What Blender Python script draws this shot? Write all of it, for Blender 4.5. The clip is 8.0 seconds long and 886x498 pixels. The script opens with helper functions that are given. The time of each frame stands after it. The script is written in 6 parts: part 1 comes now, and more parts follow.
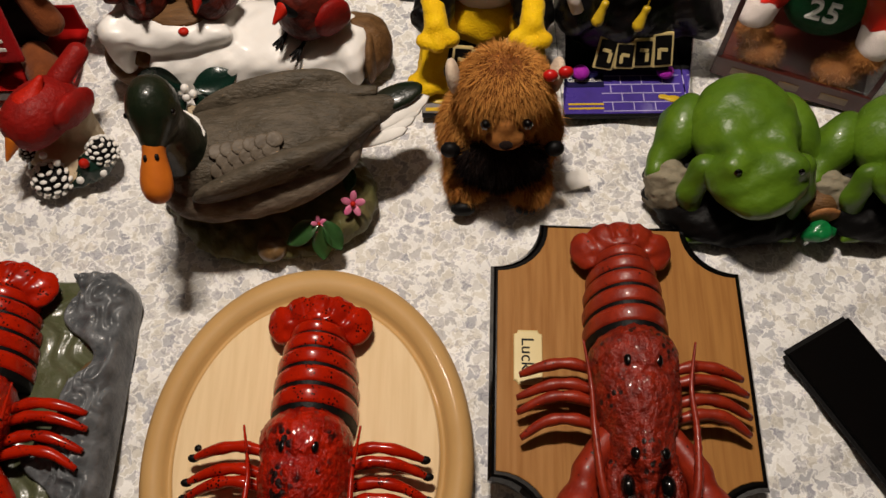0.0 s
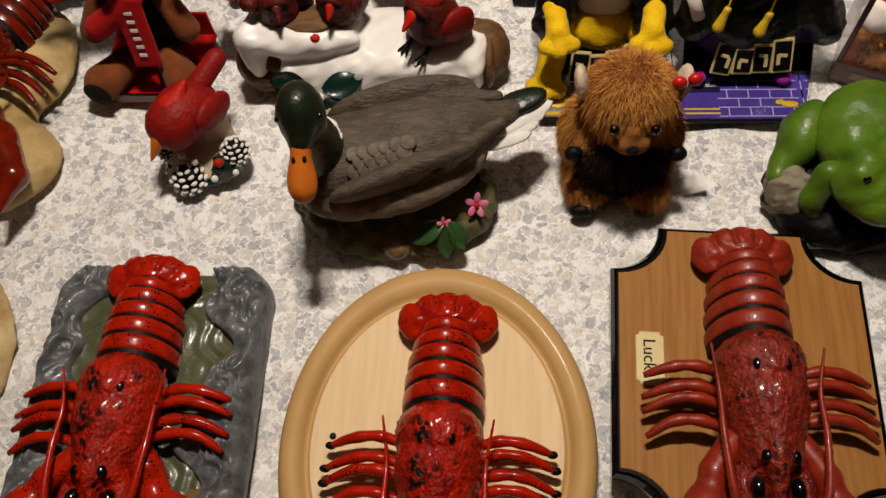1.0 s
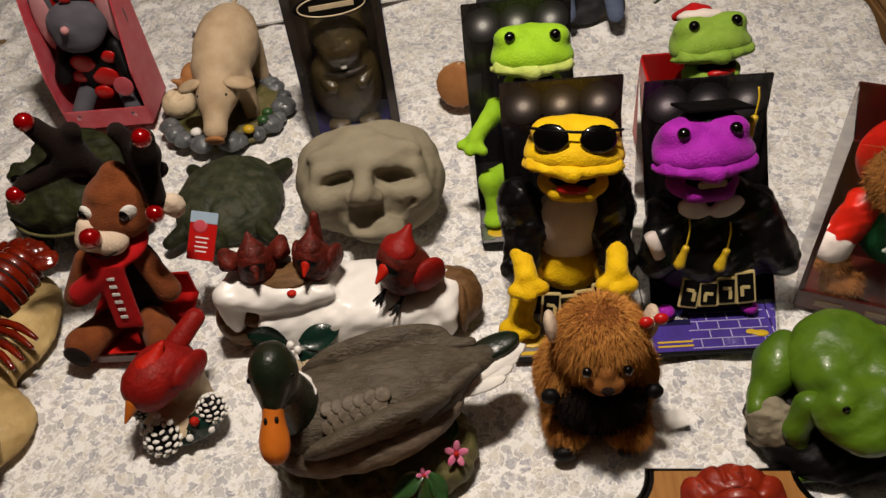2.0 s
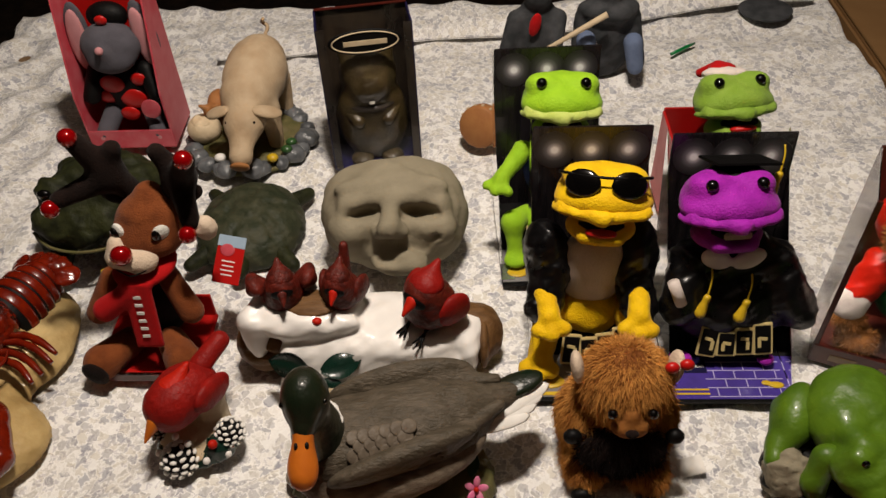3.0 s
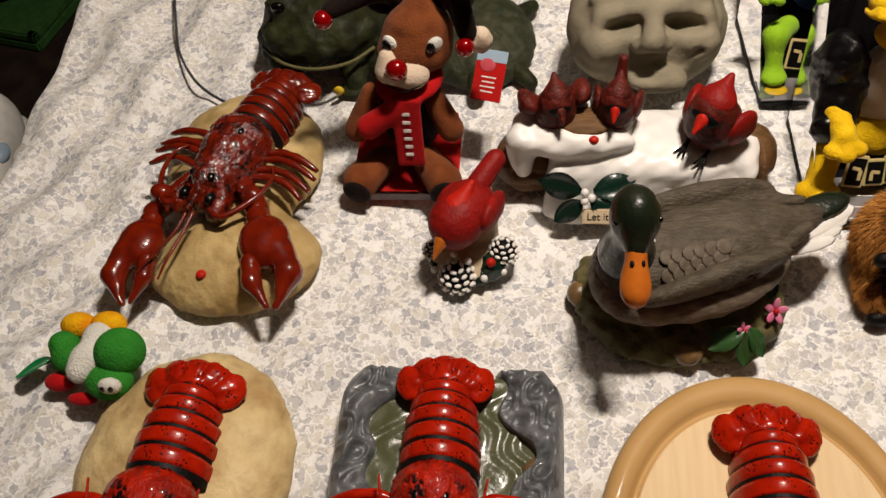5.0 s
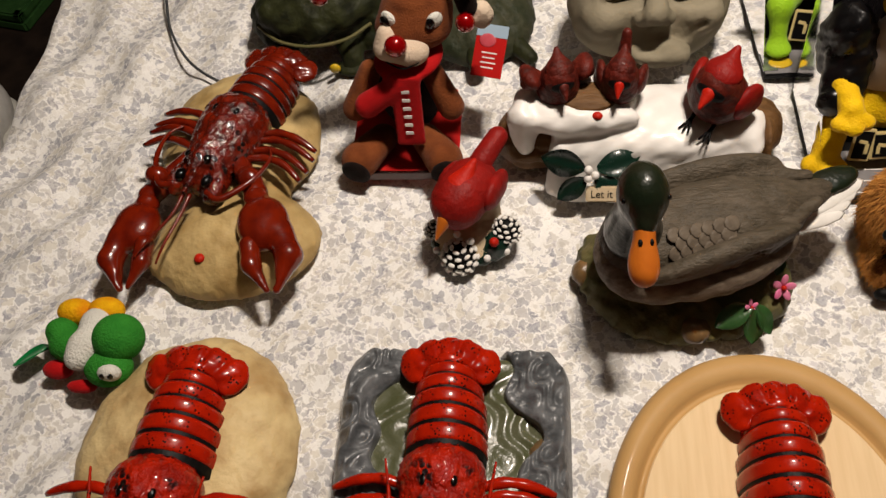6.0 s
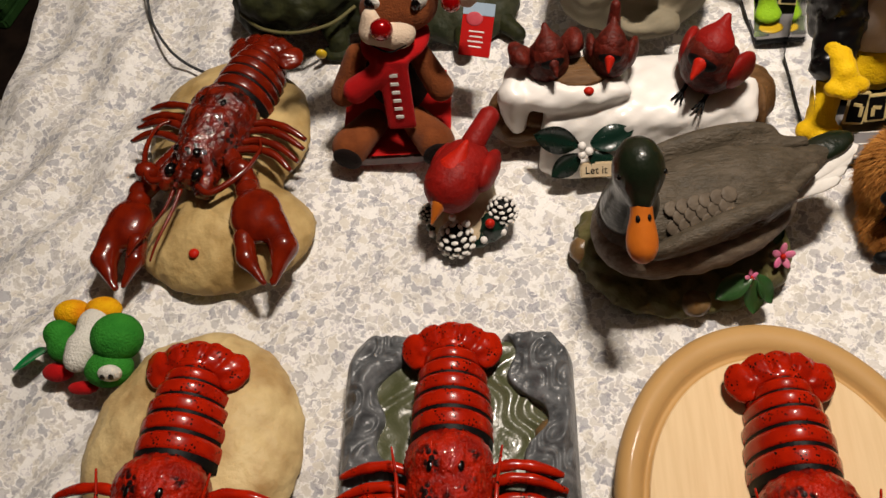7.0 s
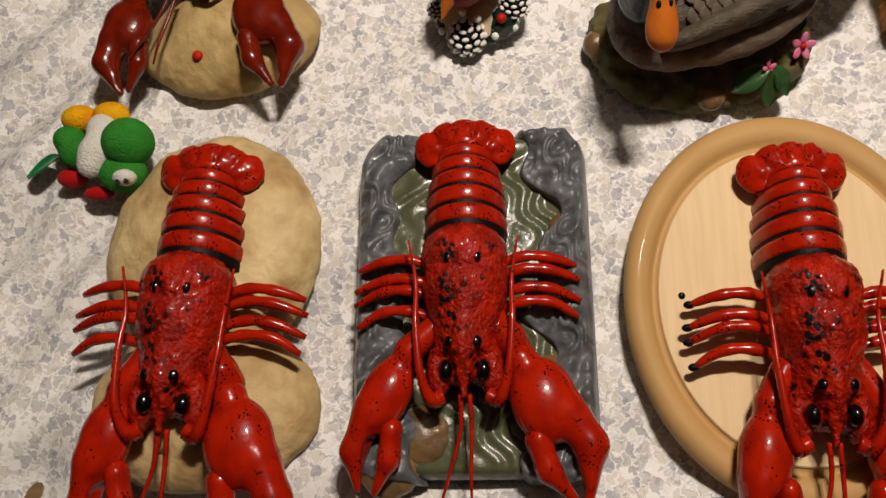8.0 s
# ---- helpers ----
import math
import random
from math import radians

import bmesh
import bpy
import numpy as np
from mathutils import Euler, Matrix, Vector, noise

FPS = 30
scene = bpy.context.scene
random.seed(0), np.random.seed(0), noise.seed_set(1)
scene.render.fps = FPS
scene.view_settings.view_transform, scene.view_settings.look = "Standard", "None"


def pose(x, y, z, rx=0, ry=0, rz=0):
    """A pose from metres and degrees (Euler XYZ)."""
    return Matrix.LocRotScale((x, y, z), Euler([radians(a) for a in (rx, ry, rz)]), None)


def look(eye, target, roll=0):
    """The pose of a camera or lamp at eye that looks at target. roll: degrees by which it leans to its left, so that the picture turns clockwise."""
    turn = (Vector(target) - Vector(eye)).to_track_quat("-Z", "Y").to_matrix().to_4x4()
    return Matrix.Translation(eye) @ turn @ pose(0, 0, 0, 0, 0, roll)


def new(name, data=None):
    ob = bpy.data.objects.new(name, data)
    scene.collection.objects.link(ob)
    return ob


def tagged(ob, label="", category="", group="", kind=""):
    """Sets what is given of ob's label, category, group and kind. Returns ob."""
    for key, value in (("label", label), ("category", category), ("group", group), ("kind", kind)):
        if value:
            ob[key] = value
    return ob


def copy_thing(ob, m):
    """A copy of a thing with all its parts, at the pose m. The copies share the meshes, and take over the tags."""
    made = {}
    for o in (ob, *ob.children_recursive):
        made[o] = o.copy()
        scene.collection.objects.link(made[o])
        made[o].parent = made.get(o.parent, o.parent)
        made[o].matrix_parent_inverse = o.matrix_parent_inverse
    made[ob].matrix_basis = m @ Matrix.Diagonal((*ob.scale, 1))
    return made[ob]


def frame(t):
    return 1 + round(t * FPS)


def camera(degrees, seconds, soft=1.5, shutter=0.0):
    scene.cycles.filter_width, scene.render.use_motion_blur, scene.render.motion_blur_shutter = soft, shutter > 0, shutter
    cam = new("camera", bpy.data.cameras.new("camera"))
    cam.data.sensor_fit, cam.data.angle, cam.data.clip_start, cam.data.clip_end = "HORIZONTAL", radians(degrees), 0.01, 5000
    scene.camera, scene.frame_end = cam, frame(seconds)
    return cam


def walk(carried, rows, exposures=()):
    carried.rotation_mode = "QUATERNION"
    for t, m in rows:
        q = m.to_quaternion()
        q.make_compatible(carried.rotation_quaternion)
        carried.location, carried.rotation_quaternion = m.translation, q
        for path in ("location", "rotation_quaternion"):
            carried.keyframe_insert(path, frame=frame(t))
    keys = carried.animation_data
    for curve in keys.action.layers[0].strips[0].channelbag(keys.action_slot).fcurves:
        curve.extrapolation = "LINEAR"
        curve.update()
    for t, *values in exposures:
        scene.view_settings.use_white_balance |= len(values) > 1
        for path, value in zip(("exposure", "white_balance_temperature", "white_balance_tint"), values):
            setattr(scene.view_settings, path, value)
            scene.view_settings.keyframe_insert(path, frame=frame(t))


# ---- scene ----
cam = camera(57.8, 8.0)
PATH = [
    (0, (0.028, 0.168, 0.738), (0.019, 1.09, -1.037), -1.1),
    (0.5, (-0.006, 0.162, 0.746), (-0.097, 1.071, -1.032), -5.0),
    (1, (-0.039, 0.158, 0.764), (-0.186, 1.072, -1.009), -7.7),
    (1.5, (-0.031, 0.161, 0.767), (-0.178, 1.263, -0.896), -8.0),
    (2, (-0.018, 0.179, 0.78), (-0.137, 1.54, -0.68), -7.2),
    (2.2, (-0.019, 0.179, 0.783), (-0.112, 1.578, -0.644), -6.2),
    (3.3, (-0.098, 0.162, 0.794), (-0.203, 1.595, -0.597), -1.6),
    (3.5, (-0.122, 0.161, 0.797), (-0.297, 1.591, -0.59), -2.6),
    (3.8, (-0.165, 0.153, 0.782), (-0.494, 1.568, -0.593), -5.8),
    (4, (-0.221, 0.161, 0.793), (-0.577, 1.525, -0.625), -6.4),
    (4.5, (-0.299, 0.164, 0.779), (-0.603, 1.325, -0.821), -7.7),
    (4.7, (-0.305, 0.163, 0.777), (-0.558, 1.29, -0.856), -8.0),
    (5.8, (-0.312, 0.167, 0.763), (-0.522, 1.244, -0.91), -9.4),
    (6, (-0.319, 0.173, 0.765), (-0.529, 1.229, -0.921), -9.3),
    (6.5, (-0.323, 0.183, 0.766), (-0.536, 1.218, -0.932), -10.3),
    (7, (-0.32, 0.182, 0.763), (-0.521, 1.19, -0.952), -12.0),
    (7.2, (-0.314, 0.166, 0.753), (-0.531, 1.114, -0.995), -13.8),
    (7.5, (-0.332, 0.167, 0.755), (-0.536, 0.896, -1.096), -16.8),
    (8, (-0.336, 0.159, 0.755), (-0.547, 0.768, -1.138), -20.1),
]
walk(cam, [(t, look(eye, target, roll)) for t, eye, target, roll in PATH], [(0, -0.04), (1.5, -0.04), (2.2, 0.0), (3.5, 0.04), (4.0, 0.13), (4.5, 0.2), (7.0, 0.2), (8, 0.12)])

# ---- light ----
world = bpy.data.worlds.new("world")
scene.world = world
world.use_nodes = True
world.node_tree.nodes["Background"].inputs[0].default_value = (0.9, 0.8, 0.7, 1)
world.node_tree.nodes["Background"].inputs[1].default_value = 0.002
LAMP = (-0.08, 0.82, 1.42)
for dx in (-0.05, 0.05):
    bulb = bpy.data.lights.new("bulb_light", "POINT")
    bulb.energy, bulb.shadow_soft_size, bulb.color = 43.5, 0.038, (1.0, 0.885, 0.775)
    new("bulb_light", bulb).location = (LAMP[0] + dx, LAMP[1], LAMP[2])


# ---- materials ----
def deep(colour):
    """Lowers the low channels of a colour: a camera's contrast curve put into the paint."""
    return tuple(c * c / (c + 0.024) for c in colour)


def mat(name, base, other=None, scale=40, amount=0.5, rough=0.5, bump=0.15, fine=250, metal=0.0, coat=0.0, specks=None, speck_scale=160, speck_size=0.12, stretch=(1, 1, 1), sheen=0.0, gloss=None):
    m = bpy.data.materials.new(name)
    m.use_nodes = True
    nt = m.node_tree
    nd, ln = nt.nodes, nt.links
    bs = nd["Principled BSDF"]
    other = deep(other or tuple(c * 0.6 for c in base))
    base = deep(base)
    tc, mp = nd.new("ShaderNodeTexCoord"), nd.new("ShaderNodeMapping")
    mp.inputs["Scale"].default_value = stretch
    ln.new(tc.outputs["Object"], mp.inputs[0])
    n1, n2 = nd.new("ShaderNodeTexNoise"), nd.new("ShaderNodeTexNoise")
    n1.inputs["Scale"].default_value, n1.inputs["Detail"].default_value = scale, 6
    n2.inputs["Scale"].default_value, n2.inputs["Detail"].default_value = fine, 4
    ln.new(mp.outputs[0], n1.inputs[0])
    ln.new(mp.outputs[0], n2.inputs[0])
    ramp = nd.new("ShaderNodeValToRGB")
    ramp.color_ramp.elements[0].position, ramp.color_ramp.elements[1].position = 0.36, 0.66
    ln.new(n1.outputs[0], ramp.inputs[0])
    mx = nd.new("ShaderNodeMix")
    mx.data_type = "RGBA"
    ml = nd.new("ShaderNodeMath")
    ml.operation, ml.inputs[1].default_value = "MULTIPLY", amount
    ln.new(ramp.outputs[0], ml.inputs[0])
    ln.new(ml.outputs[0], mx.inputs[0])
    mx.inputs[6].default_value, mx.inputs[7].default_value = (*base, 1), (*other, 1)
    colour = mx.outputs[2]
    if specks:
        vo, rs = nd.new("ShaderNodeTexVoronoi"), nd.new("ShaderNodeValToRGB")
        vo.inputs["Scale"].default_value = speck_scale
        ln.new(mp.outputs[0], vo.inputs["Vector"])
        rs.color_ramp.elements[0].position, rs.color_ramp.elements[1].position = speck_size, speck_size + 0.08
        rs.color_ramp.elements[0].color, rs.color_ramp.elements[1].color = (1, 1, 1, 1), (0, 0, 0, 1)
        ln.new(vo.outputs["Distance"], rs.inputs[0])
        gate, nb = nd.new("ShaderNodeMath"), nd.new("ShaderNodeTexNoise")
        nb.inputs["Scale"].default_value = speck_scale * 0.22
        ln.new(mp.outputs[0], nb.inputs[0])
        rg = nd.new("ShaderNodeValToRGB")
        rg.color_ramp.elements[0].position, rg.color_ramp.elements[1].position = 0.5, 0.6
        ln.new(nb.outputs[0], rg.inputs[0])
        gate.operation = "MULTIPLY"
        ln.new(rs.outputs[0], gate.inputs[0])
        ln.new(rg.outputs[0], gate.inputs[1])
        m2 = nd.new("ShaderNodeMix")
        m2.data_type = "RGBA"
        ln.new(gate.outputs[0], m2.inputs[0])
        ln.new(colour, m2.inputs[6])
        m2.inputs[7].default_value = (*specks, 1)
        colour = m2.outputs[2]
    ln.new(colour, bs.inputs["Base Color"])
    rr = nd.new("ShaderNodeMapRange")
    rr.inputs[3].default_value, rr.inputs[4].default_value = max(rough - 0.12, 0.03), min(rough + 0.14, 1)
    ln.new(n1.outputs[0], rr.inputs[0])
    ln.new(rr.outputs[0], bs.inputs["Roughness"])
    bp = nd.new("ShaderNodeBump")
    bp.inputs["Strength"].default_value, bp.inputs["Distance"].default_value = bump, 0.003
    ln.new(n2.outputs[0], bp.inputs["Height"])
    ln.new(bp.outputs[0], bs.inputs["Normal"])
    bs.inputs["Metallic"].default_value = metal
    bs.inputs["Coat Weight"].default_value = coat
    bs.inputs["Coat Roughness"].default_value = 0.07
    bs.inputs["Sheen Weight"].default_value = sheen * 0.15
    bs.inputs["Specular IOR Level"].default_value = gloss if gloss is not None else 0.35 if rough < 0.45 else 0.15
    return m


def cloth_material():
    """Small grey, lavender and beige flowers printed on white cotton."""
    m = bpy.data.materials.new("floral_cotton")
    m.use_nodes = True
    nt = m.node_tree
    nd, ln = nt.nodes, nt.links
    bs = nd["Principled BSDF"]
    tc = nd.new("ShaderNodeTexCoord")
    warp = nd.new("ShaderNodeTexNoise")
    warp.inputs["Scale"].default_value, warp.inputs["Detail"].default_value = 130, 4
    ln.new(tc.outputs["Object"], warp.inputs[0])
    sub, mul, add = (nd.new("ShaderNodeVectorMath") for _ in range(3))
    sub.operation, mul.operation, add.operation = "SUBTRACT", "SCALE", "ADD"
    sub.inputs[1].default_value = (0.5, 0.5, 0.5)
    mul.inputs["Scale"].default_value = 0.020
    ln.new(warp.outputs["Color"], sub.inputs[0])
    ln.new(sub.outputs[0], mul.inputs[0])
    ln.new(tc.outputs["Object"], add.inputs[0])
    ln.new(mul.outputs[0], add.inputs[1])
    tone = None
    for scale, lo, hi, cols in ((88, 0.02, 0.14, ((0.68, 0.66, 0.63), (0.49, 0.49, 0.515), (0.72, 0.69, 0.63), (0.57, 0.56, 0.56))), (190, 0.03, 0.22, ((0.80, 0.78, 0.75), (0.53, 0.52, 0.54), (0.70, 0.68, 0.64), (0.58, 0.56, 0.59)))):
        v1, v2 = nd.new("ShaderNodeTexVoronoi"), nd.new("ShaderNodeTexVoronoi")
        v2.feature = "DISTANCE_TO_EDGE"
        for v in (v1, v2):
            v.inputs["Scale"].default_value = scale
            v.voronoi_dimensions = "2D"
            ln.new(add.outputs[0], v.inputs["Vector"])
        sep = nd.new("ShaderNodeSeparateColor")
        ln.new(v1.outputs["Color"], sep.inputs[0])
        pick = nd.new("ShaderNodeValToRGB")
        pick.color_ramp.interpolation = "CONSTANT"
        el = pick.color_ramp.elements
        el[0].position, el[1].position = 0.0, 0.22
        el[0].color, el[1].color = (*cols[0], 1), (*cols[1], 1)
        for p, c in ((0.36, cols[2]), (0.56, (0.86, 0.85, 0.83)), (0.8, cols[3])):
            e = el.new(p)
            e.color = (*c, 1)
        ln.new(sep.outputs[0], pick.inputs[0])
        line = nd.new("ShaderNodeValToRGB")
        line.color_ramp.elements[0].position, line.color_ramp.elements[1].position = lo, hi
        ln.new(v2.outputs["Distance"], line.inputs[0])
        mx = nd.new("ShaderNodeMix")
        mx.data_type = "RGBA"
        ln.new(line.outputs[0], mx.inputs[0])
        mx.inputs[6].default_value = (0.9, 0.89, 0.87, 1)
        ln.new(pick.outputs[0], mx.inputs[7])
        if tone is None:
            tone = mx.outputs[2]
        else:
            both = nd.new("ShaderNodeMix")
            both.data_type, both.blend_type = "RGBA", "MULTIPLY"
            both.inputs[0].default_value = 0.8
            ln.new(tone, both.inputs[6])
            ln.new(mx.outputs[2], both.inputs[7])
            tone = both.outputs[2]
    ln.new(tone, bs.inputs["Base Color"])
    bs.inputs["Roughness"].default_value = 0.85
    wv = nd.new("ShaderNodeTexNoise")
    wv.inputs["Scale"].default_value, wv.inputs["Detail"].default_value = 900, 2
    ln.new(tc.outputs["Object"], wv.inputs[0])
    bp = nd.new("ShaderNodeBump")
    bp.inputs["Strength"].default_value, bp.inputs["Distance"].default_value = 0.12, 0.001
    ln.new(wv.outputs[0], bp.inputs["Height"])
    ln.new(bp.outputs[0], bs.inputs["Normal"])
    return m


def clear_material(name, tint=(1, 1, 1), rough=0.05):
    m = bpy.data.materials.new(name)
    m.use_nodes = True
    bs = m.node_tree.nodes["Principled BSDF"]
    bs.inputs["Base Color"].default_value = (*tint, 1)
    bs.inputs["Transmission Weight"].default_value = 1
    bs.inputs["Roughness"].default_value = rough
    bs.inputs["IOR"].default_value = 1.2
    return m


def glow_print_material():
    """A soft round spotlight printed on dark card, palest in the middle."""
    m = bpy.data.materials.new("printed_spotlight")
    m.use_nodes = True
    nt = m.node_tree
    nd, ln = nt.nodes, nt.links
    tc, le, rp = nd.new("ShaderNodeTexCoord"), nd.new("ShaderNodeVectorMath"), nd.new("ShaderNodeValToRGB")
    le.operation = "LENGTH"
    ln.new(tc.outputs["Object"], le.inputs[0])
    sc = nd.new("ShaderNodeMath")
    sc.operation, sc.inputs[1].default_value = "MULTIPLY", 1 / 0.024
    ln.new(le.outputs["Value"], sc.inputs[0])
    ln.new(sc.outputs[0], rp.inputs[0])
    el = rp.color_ramp.elements
    el[0].position, el[0].color = 0.14, (0.92, 0.90, 0.92, 1)
    el[1].position, el[1].color = 0.92, (0.020, 0.017, 0.019, 1)
    for q, c in ((0.26, 0.42), (0.40, 0.15), (0.62, 0.048)):
        e = el.new(q)
        e.color = (c, c * 0.93, c, 1)
    bs = nd["Principled BSDF"]
    ln.new(rp.outputs[0], bs.inputs["Base Color"])
    bs.inputs["Roughness"].default_value = 0.4
    return m


CLOTH = cloth_material()
SPOT_PRINT = glow_print_material()
# Wall and ceiling, out of view: colour darkened so less light bounces back.
WALL = mat("darkened_wall", (0.07, 0.055, 0.042), (0.05, 0.04, 0.03), 3, 0.6, 0.8, 0.1)
CEIL = mat("darkened_ceiling", (0.09, 0.08, 0.07), (0.07, 0.062, 0.055), 4, 0.5, 0.9, 0.1)
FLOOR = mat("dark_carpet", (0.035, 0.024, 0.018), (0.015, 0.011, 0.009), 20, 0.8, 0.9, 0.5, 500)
TABLEWOOD = mat("table_wood", (0.25, 0.16, 0.09), None, 12, 0.6, 0.5, 0.1, stretch=(1, 8, 8))
RED = mat("lobster_red", (0.40, 0.024, 0.007), (0.26, 0.015, 0.006), 60, 0.8, 0.24, 0.08, 300, coat=0.35, gloss=0.14, specks=(0.012, 0.004, 0.003), speck_scale=330, speck_size=0.30)
RED_ROUGH = mat("lobster_shell_red", (0.40, 0.024, 0.007), (0.20, 0.012, 0.006), 60, 0.9, 0.30, 1.0, 300, coat=0.4, gloss=0.14, specks=(0.008, 0.003, 0.003), speck_scale=175, speck_size=0.48)
DULL = mat("dull_lobster_red", (0.28, 0.034, 0.014), (0.16, 0.019, 0.010), 70, 0.7, 0.42, 0.15, 240, coat=0.15, specks=(0.02, 0.006, 0.005), speck_scale=190, speck_size=0.15)
DULL_ROUGH = mat("dull_shell_red", (0.25, 0.028, 0.012), (0.10, 0.013, 0.008), 110, 0.8, 0.36, 0.9, 340, coat=0.25, specks=(0.012, 0.005, 0.004), speck_scale=150, speck_size=0.3)
MAROON = mat("maroon_lobster", (0.175, 0.021, 0.007), (0.085, 0.010, 0.005), 60, 0.7, 0.22, 0.12, 240, coat=0.5)
MAROON_ROUGH = mat("maroon_shell", (0.18, 0.021, 0.007), (0.022, 0.006, 0.005), 70, 0.9, 0.24, 0.7, 260, coat=0.5, specks=(0.008, 0.004, 0.003), speck_scale=120, speck_size=0.35)
BLACK = mat("gloss_black", (0.008, 0.007, 0.007), (0.004, 0.004, 0.004), 30, 0.5, 0.12, 0.02, coat=0.5)
MATTE_BLACK = mat("matte_black", (0.010, 0.009, 0.009), (0.004, 0.004, 0.004), 50, 0.5, 0.55, 0.2)
SAND = mat("sand_rock", (0.62, 0.48, 0.25), (0.36, 0.23, 0.10), 22, 0.9, 0.5, 0.8, 95, coat=0.0)
SAND_DEEP = mat("ochre_rock", (0.54, 0.40, 0.19), (0.33, 0.22, 0.09), 22, 0.9, 0.5, 0.8, 95, coat=0.05)
WATER = mat("painted_water_green", (0.080, 0.086, 0.046), (0.120, 0.124, 0.080), 40, 0.7, 0.28, 0.75, 62, coat=0.25)
ROCK = mat("painted_grey_rock", (0.080, 0.084, 0.088), (0.18, 0.185, 0.19), 60, 0.8, 0.34, 0.6, 130, coat=0.15)
TAN_ROCK = mat("painted_tan_stone", (0.20, 0.12, 0.055), (0.10, 0.075, 0.045), 60, 0.7, 0.3, 0.4, 120, coat=0.4)
PALE_WOOD = mat("pale_beech", (0.72, 0.54, 0.32), (0.64, 0.46, 0.26), 14, 0.6, 0.60, 0.04, 120, coat=0.0, stretch=(14, 1, 1))
PALE_RIM = mat("beech_moulding", (0.50, 0.31, 0.13), (0.42, 0.25, 0.10), 14, 0.6, 0.50, 0.04, 120, coat=0.05, stretch=(1, 1, 1))
OAK = mat("oak_veneer", (0.34, 0.165, 0.050), (0.25, 0.110, 0.032), 12, 0.7, 0.55, 0.06, 160, coat=0.0, stretch=(18, 1, 1))
PLATE = mat("cream_name_plate", (0.62, 0.50, 0.24), (0.55, 0.43, 0.20), 40, 0.5, 0.4, 0.05)
GREY_FEATHER = mat("painted_dark_feathers", (0.074, 0.062, 0.046), (0.130, 0.106, 0.080), 50, 0.7, 0.45, 0.7, 160, stretch=(1, 2.5, 1))
PALE_FEATHER = mat("painted_scale_feathers", (0.145, 0.118, 0.090), (0.085, 0.068, 0.052), 90, 0.7, 0.5, 0.4, 160)
BELLY = mat("painted_belly_feathers", (0.20, 0.16, 0.12), (0.09, 0.07, 0.055), 70, 0.7, 0.5, 0.4, 200, stretch=(1, 3, 2))
DUCK_HEAD = mat("bottle_green_paint", (0.012, 0.022, 0.013), (0.030, 0.026, 0.016), 40, 0.6, 0.33, 0.25, 200, coat=0.2)
ORANGE = mat("orange_bill_paint", (0.55, 0.16, 0.025), (0.42, 0.11, 0.02), 60, 0.5, 0.35, 0.1)
WHITE = mat("white_paint", (0.78, 0.75, 0.70), (0.62, 0.59, 0.54), 50, 0.6, 0.5, 0.15, 150)
SNOW = mat("painted_snow", (0.80, 0.77, 0.73), (0.70, 0.66, 0.61), 30, 0.5, 0.4, 0.15, 90, coat=0.15)
MOSS = mat("painted_grass_mound", (0.115, 0.110, 0.048), (0.16, 0.13, 0.070), 45, 0.7, 0.5, 0.7, 130)
LEAF = mat("painted_leaf", (0.045, 0.10, 0.035), (0.025, 0.06, 0.022), 80, 0.6, 0.35, 0.15, coat=0.3)
HOLLY = mat("dark_holly_leaf", (0.013, 0.036, 0.026), (0.008, 0.025, 0.018), 60, 0.6, 0.28, 0.15, coat=0.3)
PINK = mat("pink_petal", (0.60, 0.13, 0.26), (0.70, 0.30, 0.40), 120, 0.6, 0.4, 0.1)
CARDINAL = mat("cardinal_red", (0.26, 0.018, 0.014), (0.16, 0.014, 0.012), 60, 0.7, 0.5, 0.35, 260)
CARDINAL_BRIGHT = mat("bright_cardinal_red", (0.45, 0.025, 0.012), (0.33, 0.018, 0.010), 50, 0.5, 0.5, 0.3, 300)
CARDINAL_DARK = mat("dark_cardinal_red", (0.135, 0.026, 0.018), (0.055, 0.014, 0.010), 90, 0.9, 0.5, 0.7, 200, coat=0.05)
BARK = mat("painted_log_brown", (0.17, 0.095, 0.045), (0.09, 0.05, 0.024), 30, 0.7, 0.5, 0.5, 110, stretch=(1, 4, 4))
CREAM = mat("cream_paint", (0.62, 0.50, 0.34), (0.50, 0.38, 0.24), 60, 0.6, 0.5, 0.3)
STONE = mat("grey_cast_stone", (0.28, 0.245, 0.175), (0.20, 0.175, 0.125), 22, 0.6, 0.75, 0.25, 260)
TOAD = mat("toad_olive", (0.040, 0.043, 0.020), (0.016, 0.018, 0.010), 55, 0.9, 0.6, 0.7, 120)
TURTLE = mat("turtle_shell_green", (0.036, 0.042, 0.026), (0.075, 0.074, 0.048), 45, 0.8, 0.55, 0.7, 120)
FROG = mat("bright_frog_green", (0.105, 0.185, 0.020), (0.060, 0.115, 0.014), 26, 0.8, 0.40, 0.35, 110, coat=0.15)
PIG = mat("pig_tan", (0.47, 0.36, 0.24), (0.36, 0.25, 0.15), 35, 0.7, 0.62, 0.3, 180)
GREEN_PLANT = mat("plastic_plant_green", (0.01, 0.20, 0.06), (0.02, 0.12, 0.04), 60, 0.5, 0.3, 0.1, coat=0.3)


